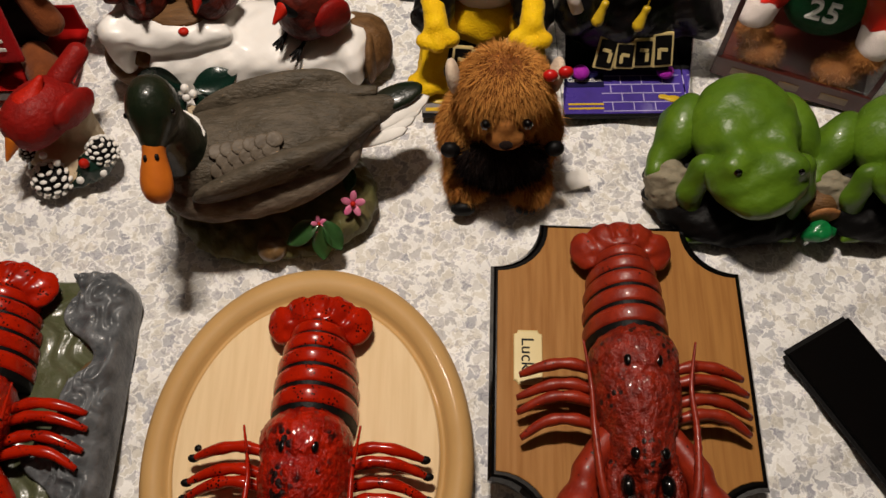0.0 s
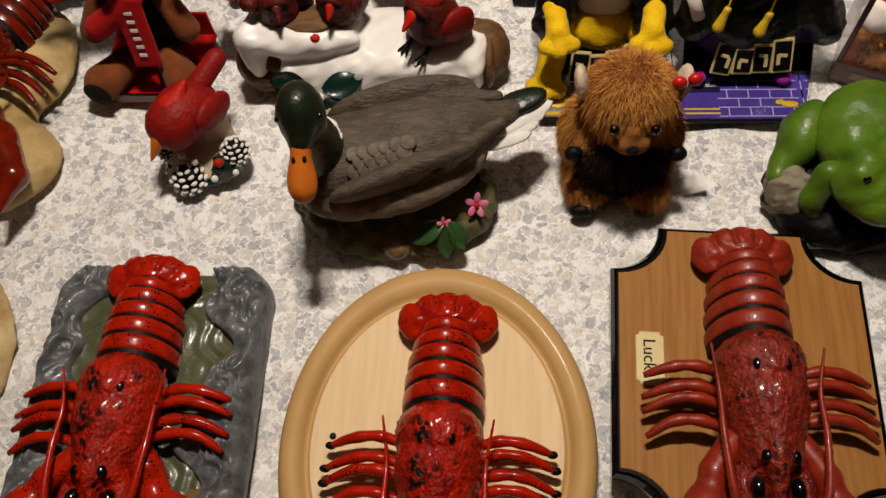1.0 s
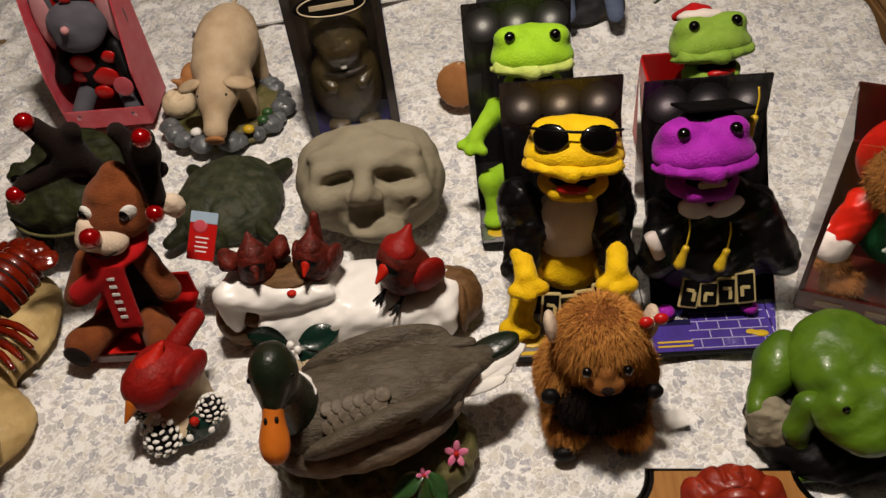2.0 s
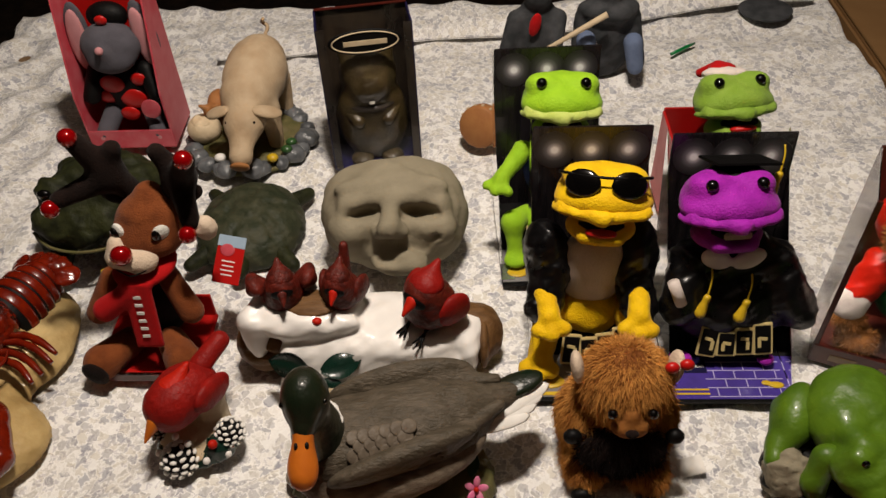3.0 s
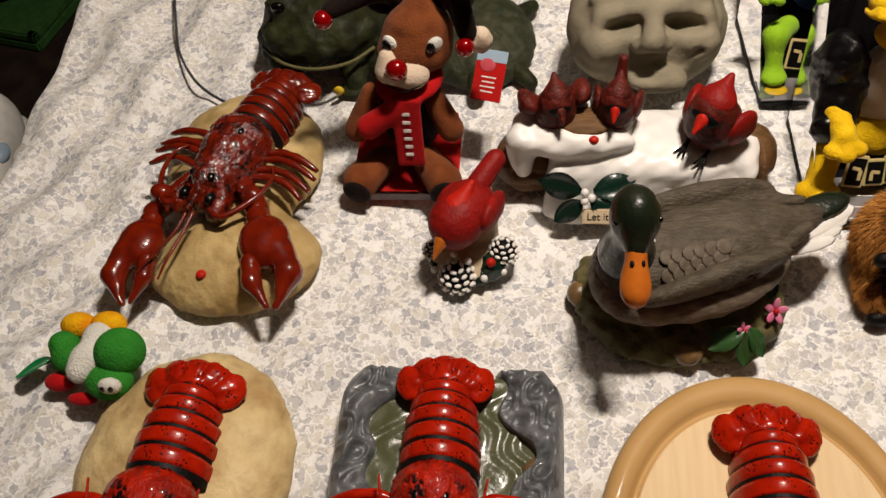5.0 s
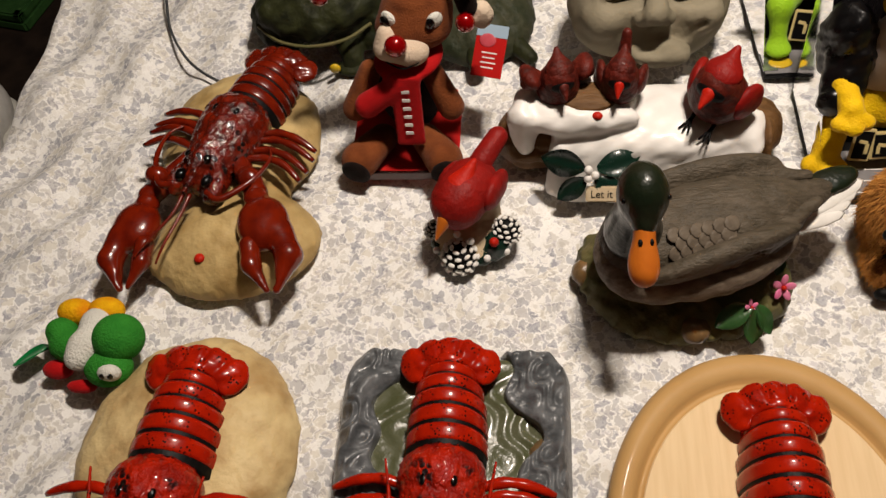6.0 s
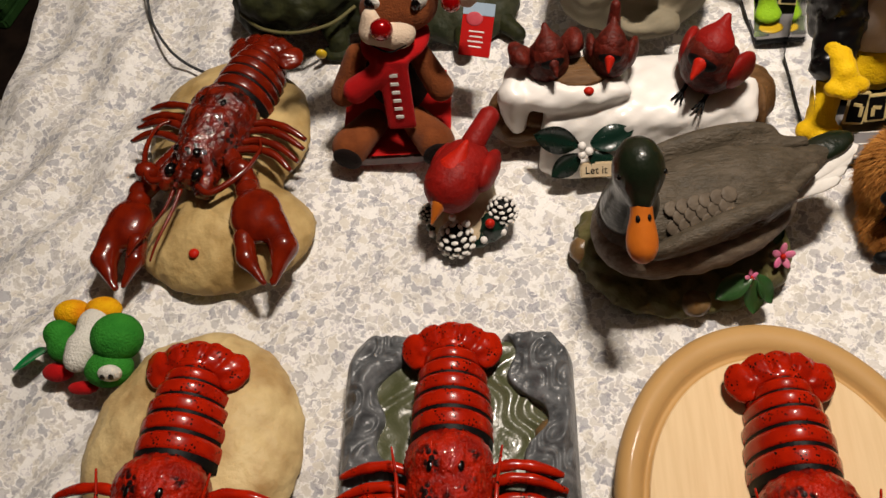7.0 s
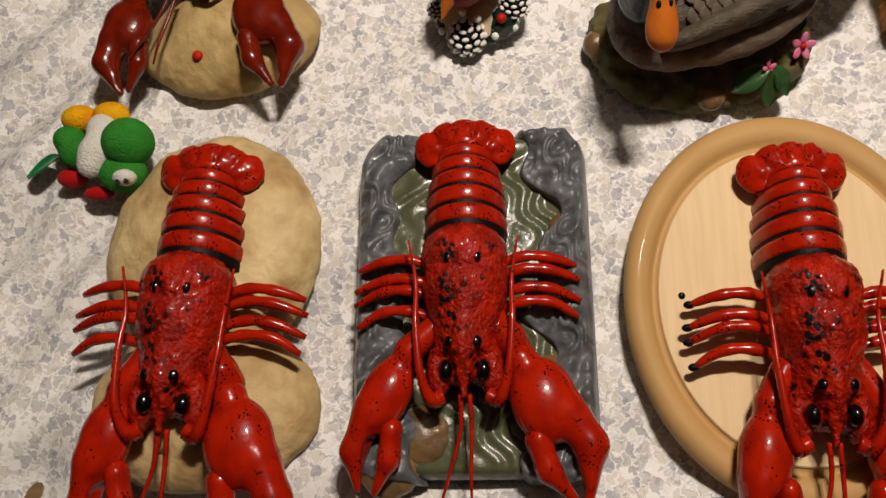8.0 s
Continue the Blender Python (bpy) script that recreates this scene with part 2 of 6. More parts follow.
# ---- mesh builders ----
def ell(c, r, rot=(0, 0, 0)):
    """An ellipsoid field: centre, radii, turn in degrees."""
    m = np.array(Euler([radians(a) for a in rot]).to_matrix()).T
    reach = max(r)

    def f(p):
        q = (p - np.array(c)) @ m.T
        k0 = np.linalg.norm(q / np.array(r), axis=-1)
        k1 = np.linalg.norm(q / np.array(r) ** 2, axis=-1)
        return k0 * (k0 - 1) / np.maximum(k1, 1e-9)
    return f, np.array(c) - reach, np.array(c) + reach, 1


def cap(a, b, ra, rb=None):
    """A capsule field that tapers from ra to rb."""
    rb = ra if rb is None else rb
    a, b = np.array(a, float), np.array(b, float)

    def f(p):
        d = b - a
        t = np.clip(((p - a) @ d) / (d @ d), 0, 1)
        return np.linalg.norm(p - a - t[..., None] * d, axis=-1) - (ra + (rb - ra) * t)
    r = max(ra, rb)
    return f, np.minimum(a, b) - r, np.maximum(a, b) + r, 1


def blk(c, half, rad=0.004, rot=(0, 0, 0)):
    """A rounded block field."""
    m = np.array(Euler([radians(a) for a in rot]).to_matrix()).T
    reach = np.linalg.norm(half)

    def f(p):
        q = np.abs((p - np.array(c)) @ m.T) - (np.array(half) - rad)
        return np.linalg.norm(np.maximum(q, 0), axis=-1) + np.minimum(q.max(axis=-1), 0) - rad
    return f, np.array(c) - reach, np.array(c) + reach, 1


def cut(shape):
    return shape[0], shape[1], shape[2], -1


def ripple(p, freq, amp, seed=0):
    x, y, z = p[..., 0] * freq, p[..., 1] * freq, p[..., 2] * freq
    return amp * (np.sin(x + 1.7 * np.sin(y * 0.8 + seed) + seed) * np.cos(y * 1.1 + 1.3 * np.sin(z * 0.9 - seed)) + 0.5 * np.sin(2.3 * x - 1.9 * z + seed * 2) * np.cos(2.1 * y + 1.7 * z))


def mesh_of(verts, faces, smooth=True):
    me = bpy.data.meshes.new("mesh")
    me.from_pydata(np.asarray(verts).tolist(), [], np.asarray(faces).tolist() if not isinstance(faces, list) else faces)
    me.polygons.foreach_set("use_smooth", [smooth] * len(me.polygons))
    me.update()
    return me


def blend(shapes, h=0.004, k=0.006, floor=None, bumps=None):
    """One smooth skin over the blended shapes. floor: a flat underside at that height. bumps: (frequency, depth, seed)."""
    lo = np.min([s[1] for s in shapes if s[3] > 0], axis=0) - 2.5 * h
    hi = np.max([s[2] for s in shapes if s[3] > 0], axis=0) + 2.5 * h
    n = np.ceil((hi - lo) / h).astype(int) + 1
    grid = np.stack(np.meshgrid(*[lo[i] + h * np.arange(n[i]) for i in range(3)], indexing="ij"), axis=-1)
    d = None
    for f, _, _, sign in shapes:
        e = f(grid)
        if d is None:
            d = e
        elif sign > 0:
            w = np.maximum(k - np.abs(d - e), 0) / k
            d = np.minimum(d, e) - w * w * k * 0.25
        else:
            w = np.maximum(k * 0.7 - np.abs(d + e), 0) / (k * 0.7)
            d = np.maximum(d, -e) + w * w * k * 0.7 * 0.25
    for b in bumps or ():
        d = d + ripple(grid, *b)
    if floor is not None:
        d = np.maximum(d, floor - grid[..., 2])
    return skin(d, lo, h)


def skin(d, lo, h):
    s = d < 0
    corner = [(i, j, k) for i in (0, 1) for j in (0, 1) for k in (0, 1)]
    nx, ny, nz = d.shape

    def at(a, c):
        return a[c[0]:nx - 1 + c[0], c[1]:ny - 1 + c[1], c[2]:nz - 1 + c[2]]
    count = sum(at(s, c).astype(int) for c in corner)
    live = (count > 0) & (count < 8)
    acc, num = np.zeros((live.sum(), 3)), np.zeros((live.sum(), 1))
    for a in corner:
        for b in corner:
            if sum(b) - sum(a) == 1 and all(y >= x for x, y in zip(a, b)):
                da, db = at(d, a)[live], at(d, b)[live]
                cross = (da < 0) != (db < 0)
                t = np.where(cross, da / np.where(cross, da - db, 1), 0)
                acc += np.where(cross[:, None], np.array(a) + t[:, None] * (np.array(b) - np.array(a)), 0)
                num += cross[:, None]
    verts = lo + h * (np.argwhere(live) + acc / num)
    idx = np.full(live.shape, -1)
    idx[live] = np.arange(live.sum())
    faces = []
    for axis in range(3):
        u, v = (axis + 1) % 3, (axis + 2) % 3
        a = np.moveaxis(s, (axis, u, v), (0, 1, 2))
        q = np.moveaxis(idx, (axis, u, v), (0, 1, 2))
        inner = a[:, 1:-1, 1:-1]
        flip = inner[:-1] != inner[1:]
        quad = np.stack([q[:, :-1, :-1], q[:, 1:, :-1], q[:, 1:, 1:], q[:, :-1, 1:]], axis=-1)[flip]
        back = ~inner[:-1][flip]
        quad[back] = quad[back][:, ::-1]
        faces.append(quad)
    return mesh_of(verts, np.concatenate(faces))


def spline(points, steps=6):
    p = [Vector(q) for q in points]
    p = [p[0] * 2 - p[1]] + p + [p[-1] * 2 - p[-2]]
    out = []
    for i in range(1, len(p) - 2):
        for s in range(steps):
            t = s / steps
            out.append(0.5 * (2 * p[i] + (p[i + 1] - p[i - 1]) * t + (2 * p[i - 1] - 5 * p[i] + 4 * p[i + 1] - p[i + 2]) * t * t + (3 * p[i] - p[i - 1] - 3 * p[i + 1] + p[i + 2]) * t ** 3))
    return out + [p[-2]]


def tube(points, radius, seg=8, steps=6, rings=0.0):
    """A round tube along a smooth line. radius: a number or a list along it. rings: depth of the ribs round it."""
    line = spline(points, steps)
    rad = [radius] * len(line) if isinstance(radius, (int, float)) else list(np.interp(np.linspace(0, 1, len(line)), np.linspace(0, 1, len(radius)), radius))
    verts, faces = [], []
    side = Vector((0.3, 0.2, 0.9))
    for i, c in enumerate(line):
        d = (line[min(i + 1, len(line) - 1)] - line[max(i - 1, 0)]).normalized()
        u = d.cross(side)
        if u.length < 1e-4:
            u = d.orthogonal()
        u.normalize()
        w = d.cross(u)
        side = w.cross(d) * -1 if w.cross(d).dot(side) < 0 else w.cross(d)
        side = w
        r = rad[i] * (1 + (rings if i % 2 else 0))
        verts += [c + (u * math.cos(a) + w * math.sin(a)) * r for a in np.linspace(0, 2 * math.pi, seg, endpoint=False)]
        side = Vector((0.3, 0.2, 0.9))
    for i in range(len(line) - 1):
        for j in range(seg):
            k = (j + 1) % seg
            faces.append((i * seg + j, i * seg + k, (i + 1) * seg + k, (i + 1) * seg + j))
    faces.append(tuple(reversed(range(seg))))
    faces.append(tuple(range((len(line) - 1) * seg, len(line) * seg)))
    return mesh_of([tuple(v) for v in verts], faces)


def stack(outline, levels, smooth=True, centre=(0, 0)):
    """A solid of rings: the outline scaled about its centre and set at each level (scale, z)."""
    n = len(outline)
    verts = [(centre[0] + (x - centre[0]) * s, centre[1] + (y - centre[1]) * s, z) for s, z in levels for x, y in outline]
    faces = [(i * n + j, i * n + (j + 1) % n, (i + 1) * n + (j + 1) % n, (i + 1) * n + j) for i in range(len(levels) - 1) for j in range(n)]
    faces += [tuple(reversed(range(n))), tuple(range((len(levels) - 1) * n, len(levels) * n))]
    return mesh_of(verts, faces, smooth)


def block(size, at=(0, 0, 0), bevel=0.002, rot=(0, 0, 0)):
    """A bevelled block whose middle is at the place given."""
    bm = bmesh.new()
    bmesh.ops.create_cube(bm, size=1, matrix=Matrix.LocRotScale(at, Euler([radians(a) for a in rot]), size))
    if bevel:
        bmesh.ops.bevel(bm, geom=bm.edges[:], offset=bevel, segments=2, affect="EDGES")
    me = bpy.data.meshes.new("mesh")
    bm.to_mesh(me)
    bm.free()
    return me


def ball(at, r, rot=(0, 0, 0), seg=14):
    """A stretched ball."""
    r = (r, r, r) if isinstance(r, (int, float)) else r
    bm = bmesh.new()
    bmesh.ops.create_uvsphere(bm, u_segments=seg, v_segments=seg // 2 + 2, radius=1, matrix=Matrix.LocRotScale(at, Euler([radians(a) for a in rot]), r))
    for f in bm.faces:
        f.smooth = True
    me = bpy.data.meshes.new("mesh")
    bm.to_mesh(me)
    bm.free()
    return me


def words(text, size, place, depth=0.0006):
    cu = bpy.data.curves.new("text", "FONT")
    cu.body, cu.size, cu.extrude, cu.align_x, cu.align_y = text, size, depth, "CENTER", "CENTER"
    ob = bpy.data.objects.new("text", cu)
    me = bpy.data.meshes.new_from_object(ob)
    bpy.data.objects.remove(ob)
    me.transform(place)
    return me


def fur(me, count, length, width=0.0007, droop=0.3, seed=3, lay=0.0):
    """Short hairs standing on a skin, as thin blades in one mesh."""
    rng = np.random.RandomState(seed)
    co = np.array([v.co for v in me.vertices])
    no = np.array([v.normal for v in me.vertices])
    pick = rng.randint(0, len(co), count)
    p, n = co[pick] + rng.normal(0, 0.0012, (count, 3)), no[pick]
    down = np.array((0.0, -0.35, -1.0)) - n * (n @ np.array((0.0, -0.35, -1.0)))[:, None]
    d = n * (1 - lay) + down * lay + rng.normal(0, 0.35 - 0.15 * lay, (count, 3)) + np.array((0, 0, -droop))
    d /= np.linalg.norm(d, axis=1)[:, None]
    s = np.cross(d, rng.normal(0, 1, (count, 3)))
    s *= width / np.linalg.norm(s, axis=1)[:, None]
    ln = length * rng.uniform(0.5, 1.2, (count, 1))
    a, b, tip = p - s - n * 0.001, p + s - n * 0.001, p + d * ln + np.array((0, 0, -0.15)) * ln
    verts = np.stack([a, b, tip], axis=1).reshape(-1, 3)
    return mesh_of(verts, np.arange(count * 3).reshape(-1, 3))


def part(name, data, material, parent, label=""):
    if isinstance(data, bmesh.types.BMesh):
        me = bpy.data.meshes.new(name)
        data.to_mesh(me)
        data.free()
        data = me
    data.name = name
    data.materials.clear()
    data.materials.append(material)
    ob = new(name, data)
    ob.parent = parent
    return tagged(ob, label)


def thing(name, m, label, category, group=""):
    ob = new(name)
    ob.empty_display_size = 0.05
    ob.matrix_basis = m
    return tagged(ob, label, category, group)


def solid(name, data, material, m, label, category, kind="", group=""):
    data.name = name
    data.materials.append(material)
    ob = new(name, data)
    ob.matrix_basis = m
    return tagged(ob, label, category, group, kind)


HERE = Matrix.Identity(4)

# ---- room and table ----
FLOOR_Z = -0.74
X0, X1, Y0, Y1, TOP = -2.3, 2.1, -1.6, 3.4, 1.75
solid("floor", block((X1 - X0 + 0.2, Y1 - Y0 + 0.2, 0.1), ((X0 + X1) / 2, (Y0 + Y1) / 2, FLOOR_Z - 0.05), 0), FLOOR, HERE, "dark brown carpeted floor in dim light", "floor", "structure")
# Unseen ceiling and walls, darkened in colour to keep the bounce light weak.
solid("ceiling", block((X1 - X0 + 0.2, Y1 - Y0 + 0.2, 0.1), ((X0 + X1) / 2, (Y0 + Y1) / 2, TOP + 0.05), 0), CEIL, HERE, "unseen room ceiling, coloured dark to weaken its bounce light", "ceiling", "structure")
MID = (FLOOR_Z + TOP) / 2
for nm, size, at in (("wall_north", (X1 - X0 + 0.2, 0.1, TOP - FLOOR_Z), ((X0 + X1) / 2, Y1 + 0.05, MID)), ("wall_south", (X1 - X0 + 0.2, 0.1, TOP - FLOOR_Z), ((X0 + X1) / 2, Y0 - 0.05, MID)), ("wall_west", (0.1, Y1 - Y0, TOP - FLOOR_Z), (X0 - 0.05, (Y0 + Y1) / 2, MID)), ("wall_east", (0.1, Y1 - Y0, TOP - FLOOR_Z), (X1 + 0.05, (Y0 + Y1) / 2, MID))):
    solid(nm, block(size, at, 0), WALL, HERE, "unseen room wall, tan darkened to weaken its bounce light", "wall", "structure")

lamp = thing("ceiling_lamp", pose(LAMP[0], LAMP[1], TOP), "two-bulb ceiling lamp with a brass bar", "lamp")
part("mount", stack([(0.06 * math.cos(a), 0.06 * math.sin(a)) for a in np.linspace(0, 2 * math.pi, 24, endpoint=False)], [(0.5, -0.05), (1, -0.03), (1, -0.001)]), PALE_RIM, lamp)
part("bar", block((0.3, 0.02, 0.02), (0, 0, -0.06)), PALE_RIM, lamp)

TX0, TX1, TY0, TY1 = -1.02, 0.648, -0.15, 1.72
table = thing("table", pose(0, 0, 0), "large wooden table under a floral cloth", "table")
part("tabletop", block((TX1 - TX0 - 0.02, TY1 - TY0 - 0.02, 0.03), ((TX0 + TX1) / 2, (TY0 + TY1) / 2, -0.050), 0.004), TABLEWOOD, table)
for lx in (TX0 + 0.1, TX1 - 0.1):
    for ly in (TY0 + 0.1, TY1 - 0.1):
        part("leg", block((0.06, 0.06, -FLOOR_Z - 0.066), (lx, ly, (FLOOR_Z - 0.066) / 2), 0.006), TABLEWOOD, table)


def cloth_height(x, y):
    """Low creases that run across the cloth, and soft waves."""
    z = 0.0
    for ang, freq, depth, s in ((0.9, 37, 0.0066, 0.3), (2.3, 46, 0.0064, 1.7), (1.4, 27, 0.0076, 2.9), (0.35, 71, 0.0036, 4.1), (1.9, 95, 0.0032, 5.3)):
        u = x * np.cos(ang) + y * np.sin(ang) + 0.05 * np.sin(4 * x + 3 * y + s) + 0.02 * np.sin(13 * y - 9 * x + s)
        gate = np.clip(np.sin(2.3 * x + s * 2) * np.cos(2.9 * y - s) + 0.42, 0, 1)
        z = z - 1.7 * depth * gate * (1 - np.abs(np.sin(u * freq * 0.5 + s)) ** 2.5)
    left = np.clip((-0.52 - x) / 0.3, 0, 1)
    v = x * 0.90 - y * 0.42 + 0.02 * np.sin(7 * y)
    z = z - left * 0.013 * np.abs(np.sin(v * 34 + 1.1 * np.sin(5 * y))) ** 1.5
    back = np.clip((y - 1.3) / 0.25, 0, 1)
    z = z - back * 0.008 * (0.5 + 0.5 * np.sin(y * 55 + 3 * np.sin(2.5 * x)))
    return z + 0.001


def tablecloth():
    nx, ny, drop = 330, 400, 0.22
    xs = np.linspace(TX0 - drop, TX1 + drop, nx)
    ys = np.linspace(TY0 - drop, TY1 + drop, ny)
    gx, gy = np.meshgrid(xs, ys, indexing="ij")
    cx, cy = np.clip(gx, TX0, TX1), np.clip(gy, TY0, TY1)
    over = np.maximum(np.abs(gx - cx), np.abs(gy - cy))
    wave = np.clip(over / 0.1, 0, 1) * 0.018 * np.sin((gx + gy) * 26 + 2 * np.sin((gx - gy) * 7))
    hx, hy = np.sign(gx - cx), np.sign(gy - cy)
    px, py = cx + hx * (0.004 + np.clip(over, 0, 0.01) * 0.4 + wave + 0.018 * np.clip(over / 0.1, 0, 1)), cy + hy * (0.004 + np.clip(over, 0, 0.01) * 0.4 + wave + 0.018 * np.clip(over / 0.1, 0, 1))
    px, py = np.where(np.abs(gx - cx) > 0, px, gx), np.where(np.abs(gy - cy) > 0, py, gy)
    pz = cloth_height(cx, cy) - np.maximum(over - 0.004, 0)
    verts = np.stack([px, py, pz], axis=-1).reshape(-1, 3)
    i = np.arange(nx * ny).reshape(nx, ny)
    faces = np.stack([i[:-1, :-1], i[1:, :-1], i[1:, 1:], i[:-1, 1:]], axis=-1).reshape(-1, 4)
    return mesh_of(verts, faces)


solid("tablecloth", tablecloth(), CLOTH, HERE, "creased white cotton cloth printed with small grey flowers", "tablecloth")


# ---- lobsters ----
def tail_segment(w, h, y0, y1):
    """One arched plate of the tail, closed below."""
    n, rows = 18, 6
    verts, faces = [], []
    for i in range(rows + 1):
        t = i / rows
        s = 1.0 - 0.02 * (1 - t) ** 4 - 0.045 * max(0, t - 0.8) / 0.2
        y = y0 + (y1 - y0) * t
        for j in range(n + 1):
            a = math.pi * (-0.08 + 1.16 * j / n)
            verts.append((-w * s * math.cos(a), y + 0.004 * math.sin(a), h * s * math.sin(a)))
    for i in range(rows):
        for j in range(n):
            a = i * (n + 1) + j
            faces.append((a, a + n + 1, a + n + 2, a + 1))
    faces += [tuple(range(n + 1)), tuple(reversed(range(rows * (n + 1), (rows + 1) * (n + 1))))]
    faces += [(i * (n + 1), i * (n + 1) + n, (i + 1) * (n + 1) + n, (i + 1) * (n + 1)) for i in range(rows)]
    return mesh_of(verts, faces)


def crescent_claw(parent, s, wrist, turn, size, material):
    """A heavy claw whose two fingers curve towards each other."""
    c = part("claw", blend([ell((0, -0.010, 0.018), (0.015, 0.015, 0.014)), ell((s * 0.004, -0.048, 0.019), (0.0300, 0.036, 0.0200)), cap((s * 0.020, -0.066, 0.018), (s * 0.026, -0.096, 0.016), 0.0170, 0.0150), cap((s * 0.026, -0.096, 0.016), (s * 0.006, -0.132, 0.010), 0.0150, 0.0045), cut(cap((s * -0.002, -0.092, 0.020), (s * 0.003, -0.122, 0.014), 0.0060, 0.0050)), cut(cap((-s * 0.026, -0.076, 0.034), (s * 0.004, -0.084, 0.034), 0.003))], 0.0026, 0.006, 0.0), material, parent, "heavy glossy claw")
    part("claw_finger", blend([cap((-s * 0.014, -0.074, 0.020), (-s * 0.016, -0.098, 0.018), 0.0125, 0.0100), cap((-s * 0.016, -0.098, 0.018), (-s * 0.004, -0.130, 0.010), 0.0100, 0.0035)], 0.0026, 0.008, 0.0), material, c)
    c.matrix_basis = pose(*wrist, 0, 0, turn) @ Matrix.Scale(size, 4)
    part("arm", blend([cap((s * 0.026, -0.020, 0.018), (wrist[0], wrist[1], wrist[2] + 0.016), 0.011, 0.014), ell((wrist[0] * 0.8 + s * 0.004, wrist[1] * 0.8, 0.024), (0.014, 0.012, 0.012))], 0.0026, 0.006, 0.0), material, parent)


def lobster(m, smooth, rough, label, legs=True, claw_turn=(0, 0), heavy="", black_tips=False, whiskers="back"):
    """A moulded lobster, tail away from the viewer, lying on its belly at height 0."""
    ob = thing("lobster", m, label, "lobster", "lobsters on display")
    part("carapace", blend([ell((0, 0.008, 0.022), (0.0395, 0.056, 0.035)), ell((0, -0.038, 0.022), (0.0290, 0.040, 0.028)), ell((0, 0.034, 0.022), (0.0410, 0.024, 0.034)), cap((0, 0.02, 0.050), (0, -0.05, 0.046), 0.006, 0.005), cap((0, -0.045, 0.045), (0, -0.088, 0.034), 0.007, 0.003), ell((-0.024, -0.066, 0.022), (0.012, 0.022, 0.014)), ell((0.024, -0.066, 0.022), (0.012, 0.022, 0.014)), cut(ell((-0.017, -0.066, 0.042), (0.009, 0.013, 0.010))), cut(ell((0.017, -0.066, 0.042), (0.009, 0.013, 0.010))), cut(cap((-0.032, 0.022, 0.050), (0, 0.012, 0.060), 0.0022)), cut(cap((0.032, 0.022, 0.050), (0, 0.012, 0.060), 0.0022))], 0.0026, 0.008, 0.0, [(620, 0.0012, 1), (350, 0.0008, 2)]), rough, ob)
    w0, y = 0.0385, 0.052
    for i in range(6):
        ln = (0.0175, 0.0165, 0.0155, 0.0145, 0.0125, 0.011)[i]
        w = (0.0408, 0.0402, 0.0385, 0.0352, 0.0308, 0.0258)[i]
        part("tail_segment", tail_segment(w, w * 1.10, y + 0.0034, y + ln), smooth, ob)
        part("tail_joint", tail_segment(w * 0.965, w * 1.06, y - 0.005, y + 0.007), MATTE_BLACK, ob)
        y += ln
    y -= 0.002
    part("tail_fan", blend([ell((0, y + 0.010, 0.021), (0.016, 0.016, 0.0050), (-16, 0, 0)), ell((-0.021, y + 0.008, 0.019), (0.019, 0.0135, 0.0048), (-10, -12, 24)), ell((0.021, y + 0.008, 0.019), (0.019, 0.0135, 0.0048), (-10, 12, -24)), ell((-0.037, y - 0.002, 0.013), (0.014, 0.0175, 0.0048), (0, -20, 26)), ell((0.037, y - 0.002, 0.013), (0.014, 0.0175, 0.0048), (0, 20, -26)), cut(cap((-0.009, y + 0.004, 0.027), (-0.014, y + 0.032, 0.021), 0.0018)), cut(cap((0.009, y + 0.004, 0.027), (0.014, y + 0.032, 0.021), 0.0018)), cut(cap((-0.022, y - 0.004, 0.024), (-0.037, y + 0.020, 0.018), 0.0016)), cut(cap((0.022, y - 0.004, 0.024), (0.037, y + 0.020, 0.018), 0.0016))], 0.0020, 0.0060, None, [(300, 0.0005, 3)]), smooth, ob)
    for s, turn in ((-1, claw_turn[0]), (1, claw_turn[1])):
        big = heavy == "both" or (heavy == "one" and s > 0)
        if heavy == "both":
            crescent_claw(ob, s, (-0.060, -0.088, -0.012) if s < 0 else (0.064, -0.052, -0.004), turn, 0.90 if s < 0 else 0.98, smooth)
        elif big:
            crescent_claw(ob, s, (0.046, -0.048, 0.0), turn, 1.0, smooth)
        c = None if big else part("claw", blend([cap((s * 0.030, -0.030, 0.020), (s * 0.052, -0.052, 0.020), 0.011, 0.013), ell((s * 0.068, -0.088, 0.019), (0.0225, 0.034, 0.0175), (0, 0, s * 24)), cap((s * 0.081, -0.106, 0.018), (s * 0.092, -0.136, 0.016), 0.0165, 0.0112), cap((s * 0.092, -0.136, 0.016), (s * 0.085, -0.164, 0.011), 0.0112, 0.0038), cut(cap((s * 0.074, -0.130, 0.020), (s * 0.078, -0.162, 0.014), 0.0075, 0.0045)), cut(cap((s * 0.050, -0.116, 0.03), (s * 0.074, -0.122, 0.03), 0.003)), cut(cap((s * 0.046, -0.064, 0.038), (s * 0.066, -0.054, 0.036), 0.0022))], 0.0026, 0.008, 0.0), smooth, ob)
        if c:
            part("claw_finger", blend([cap((s * 0.059, -0.116, 0.020), (s * 0.059, -0.138, 0.017), 0.0105, 0.0090), cap((s * 0.059, -0.138, 0.017), (s * 0.070, -0.166, 0.011), 0.0090, 0.0035)], 0.0026, 0.008, 0.0), smooth, c)
            c.matrix_basis = pose(s * 0.03, -0.03, 0, 0, 0, turn) @ pose(-s * 0.03, 0.03, 0)
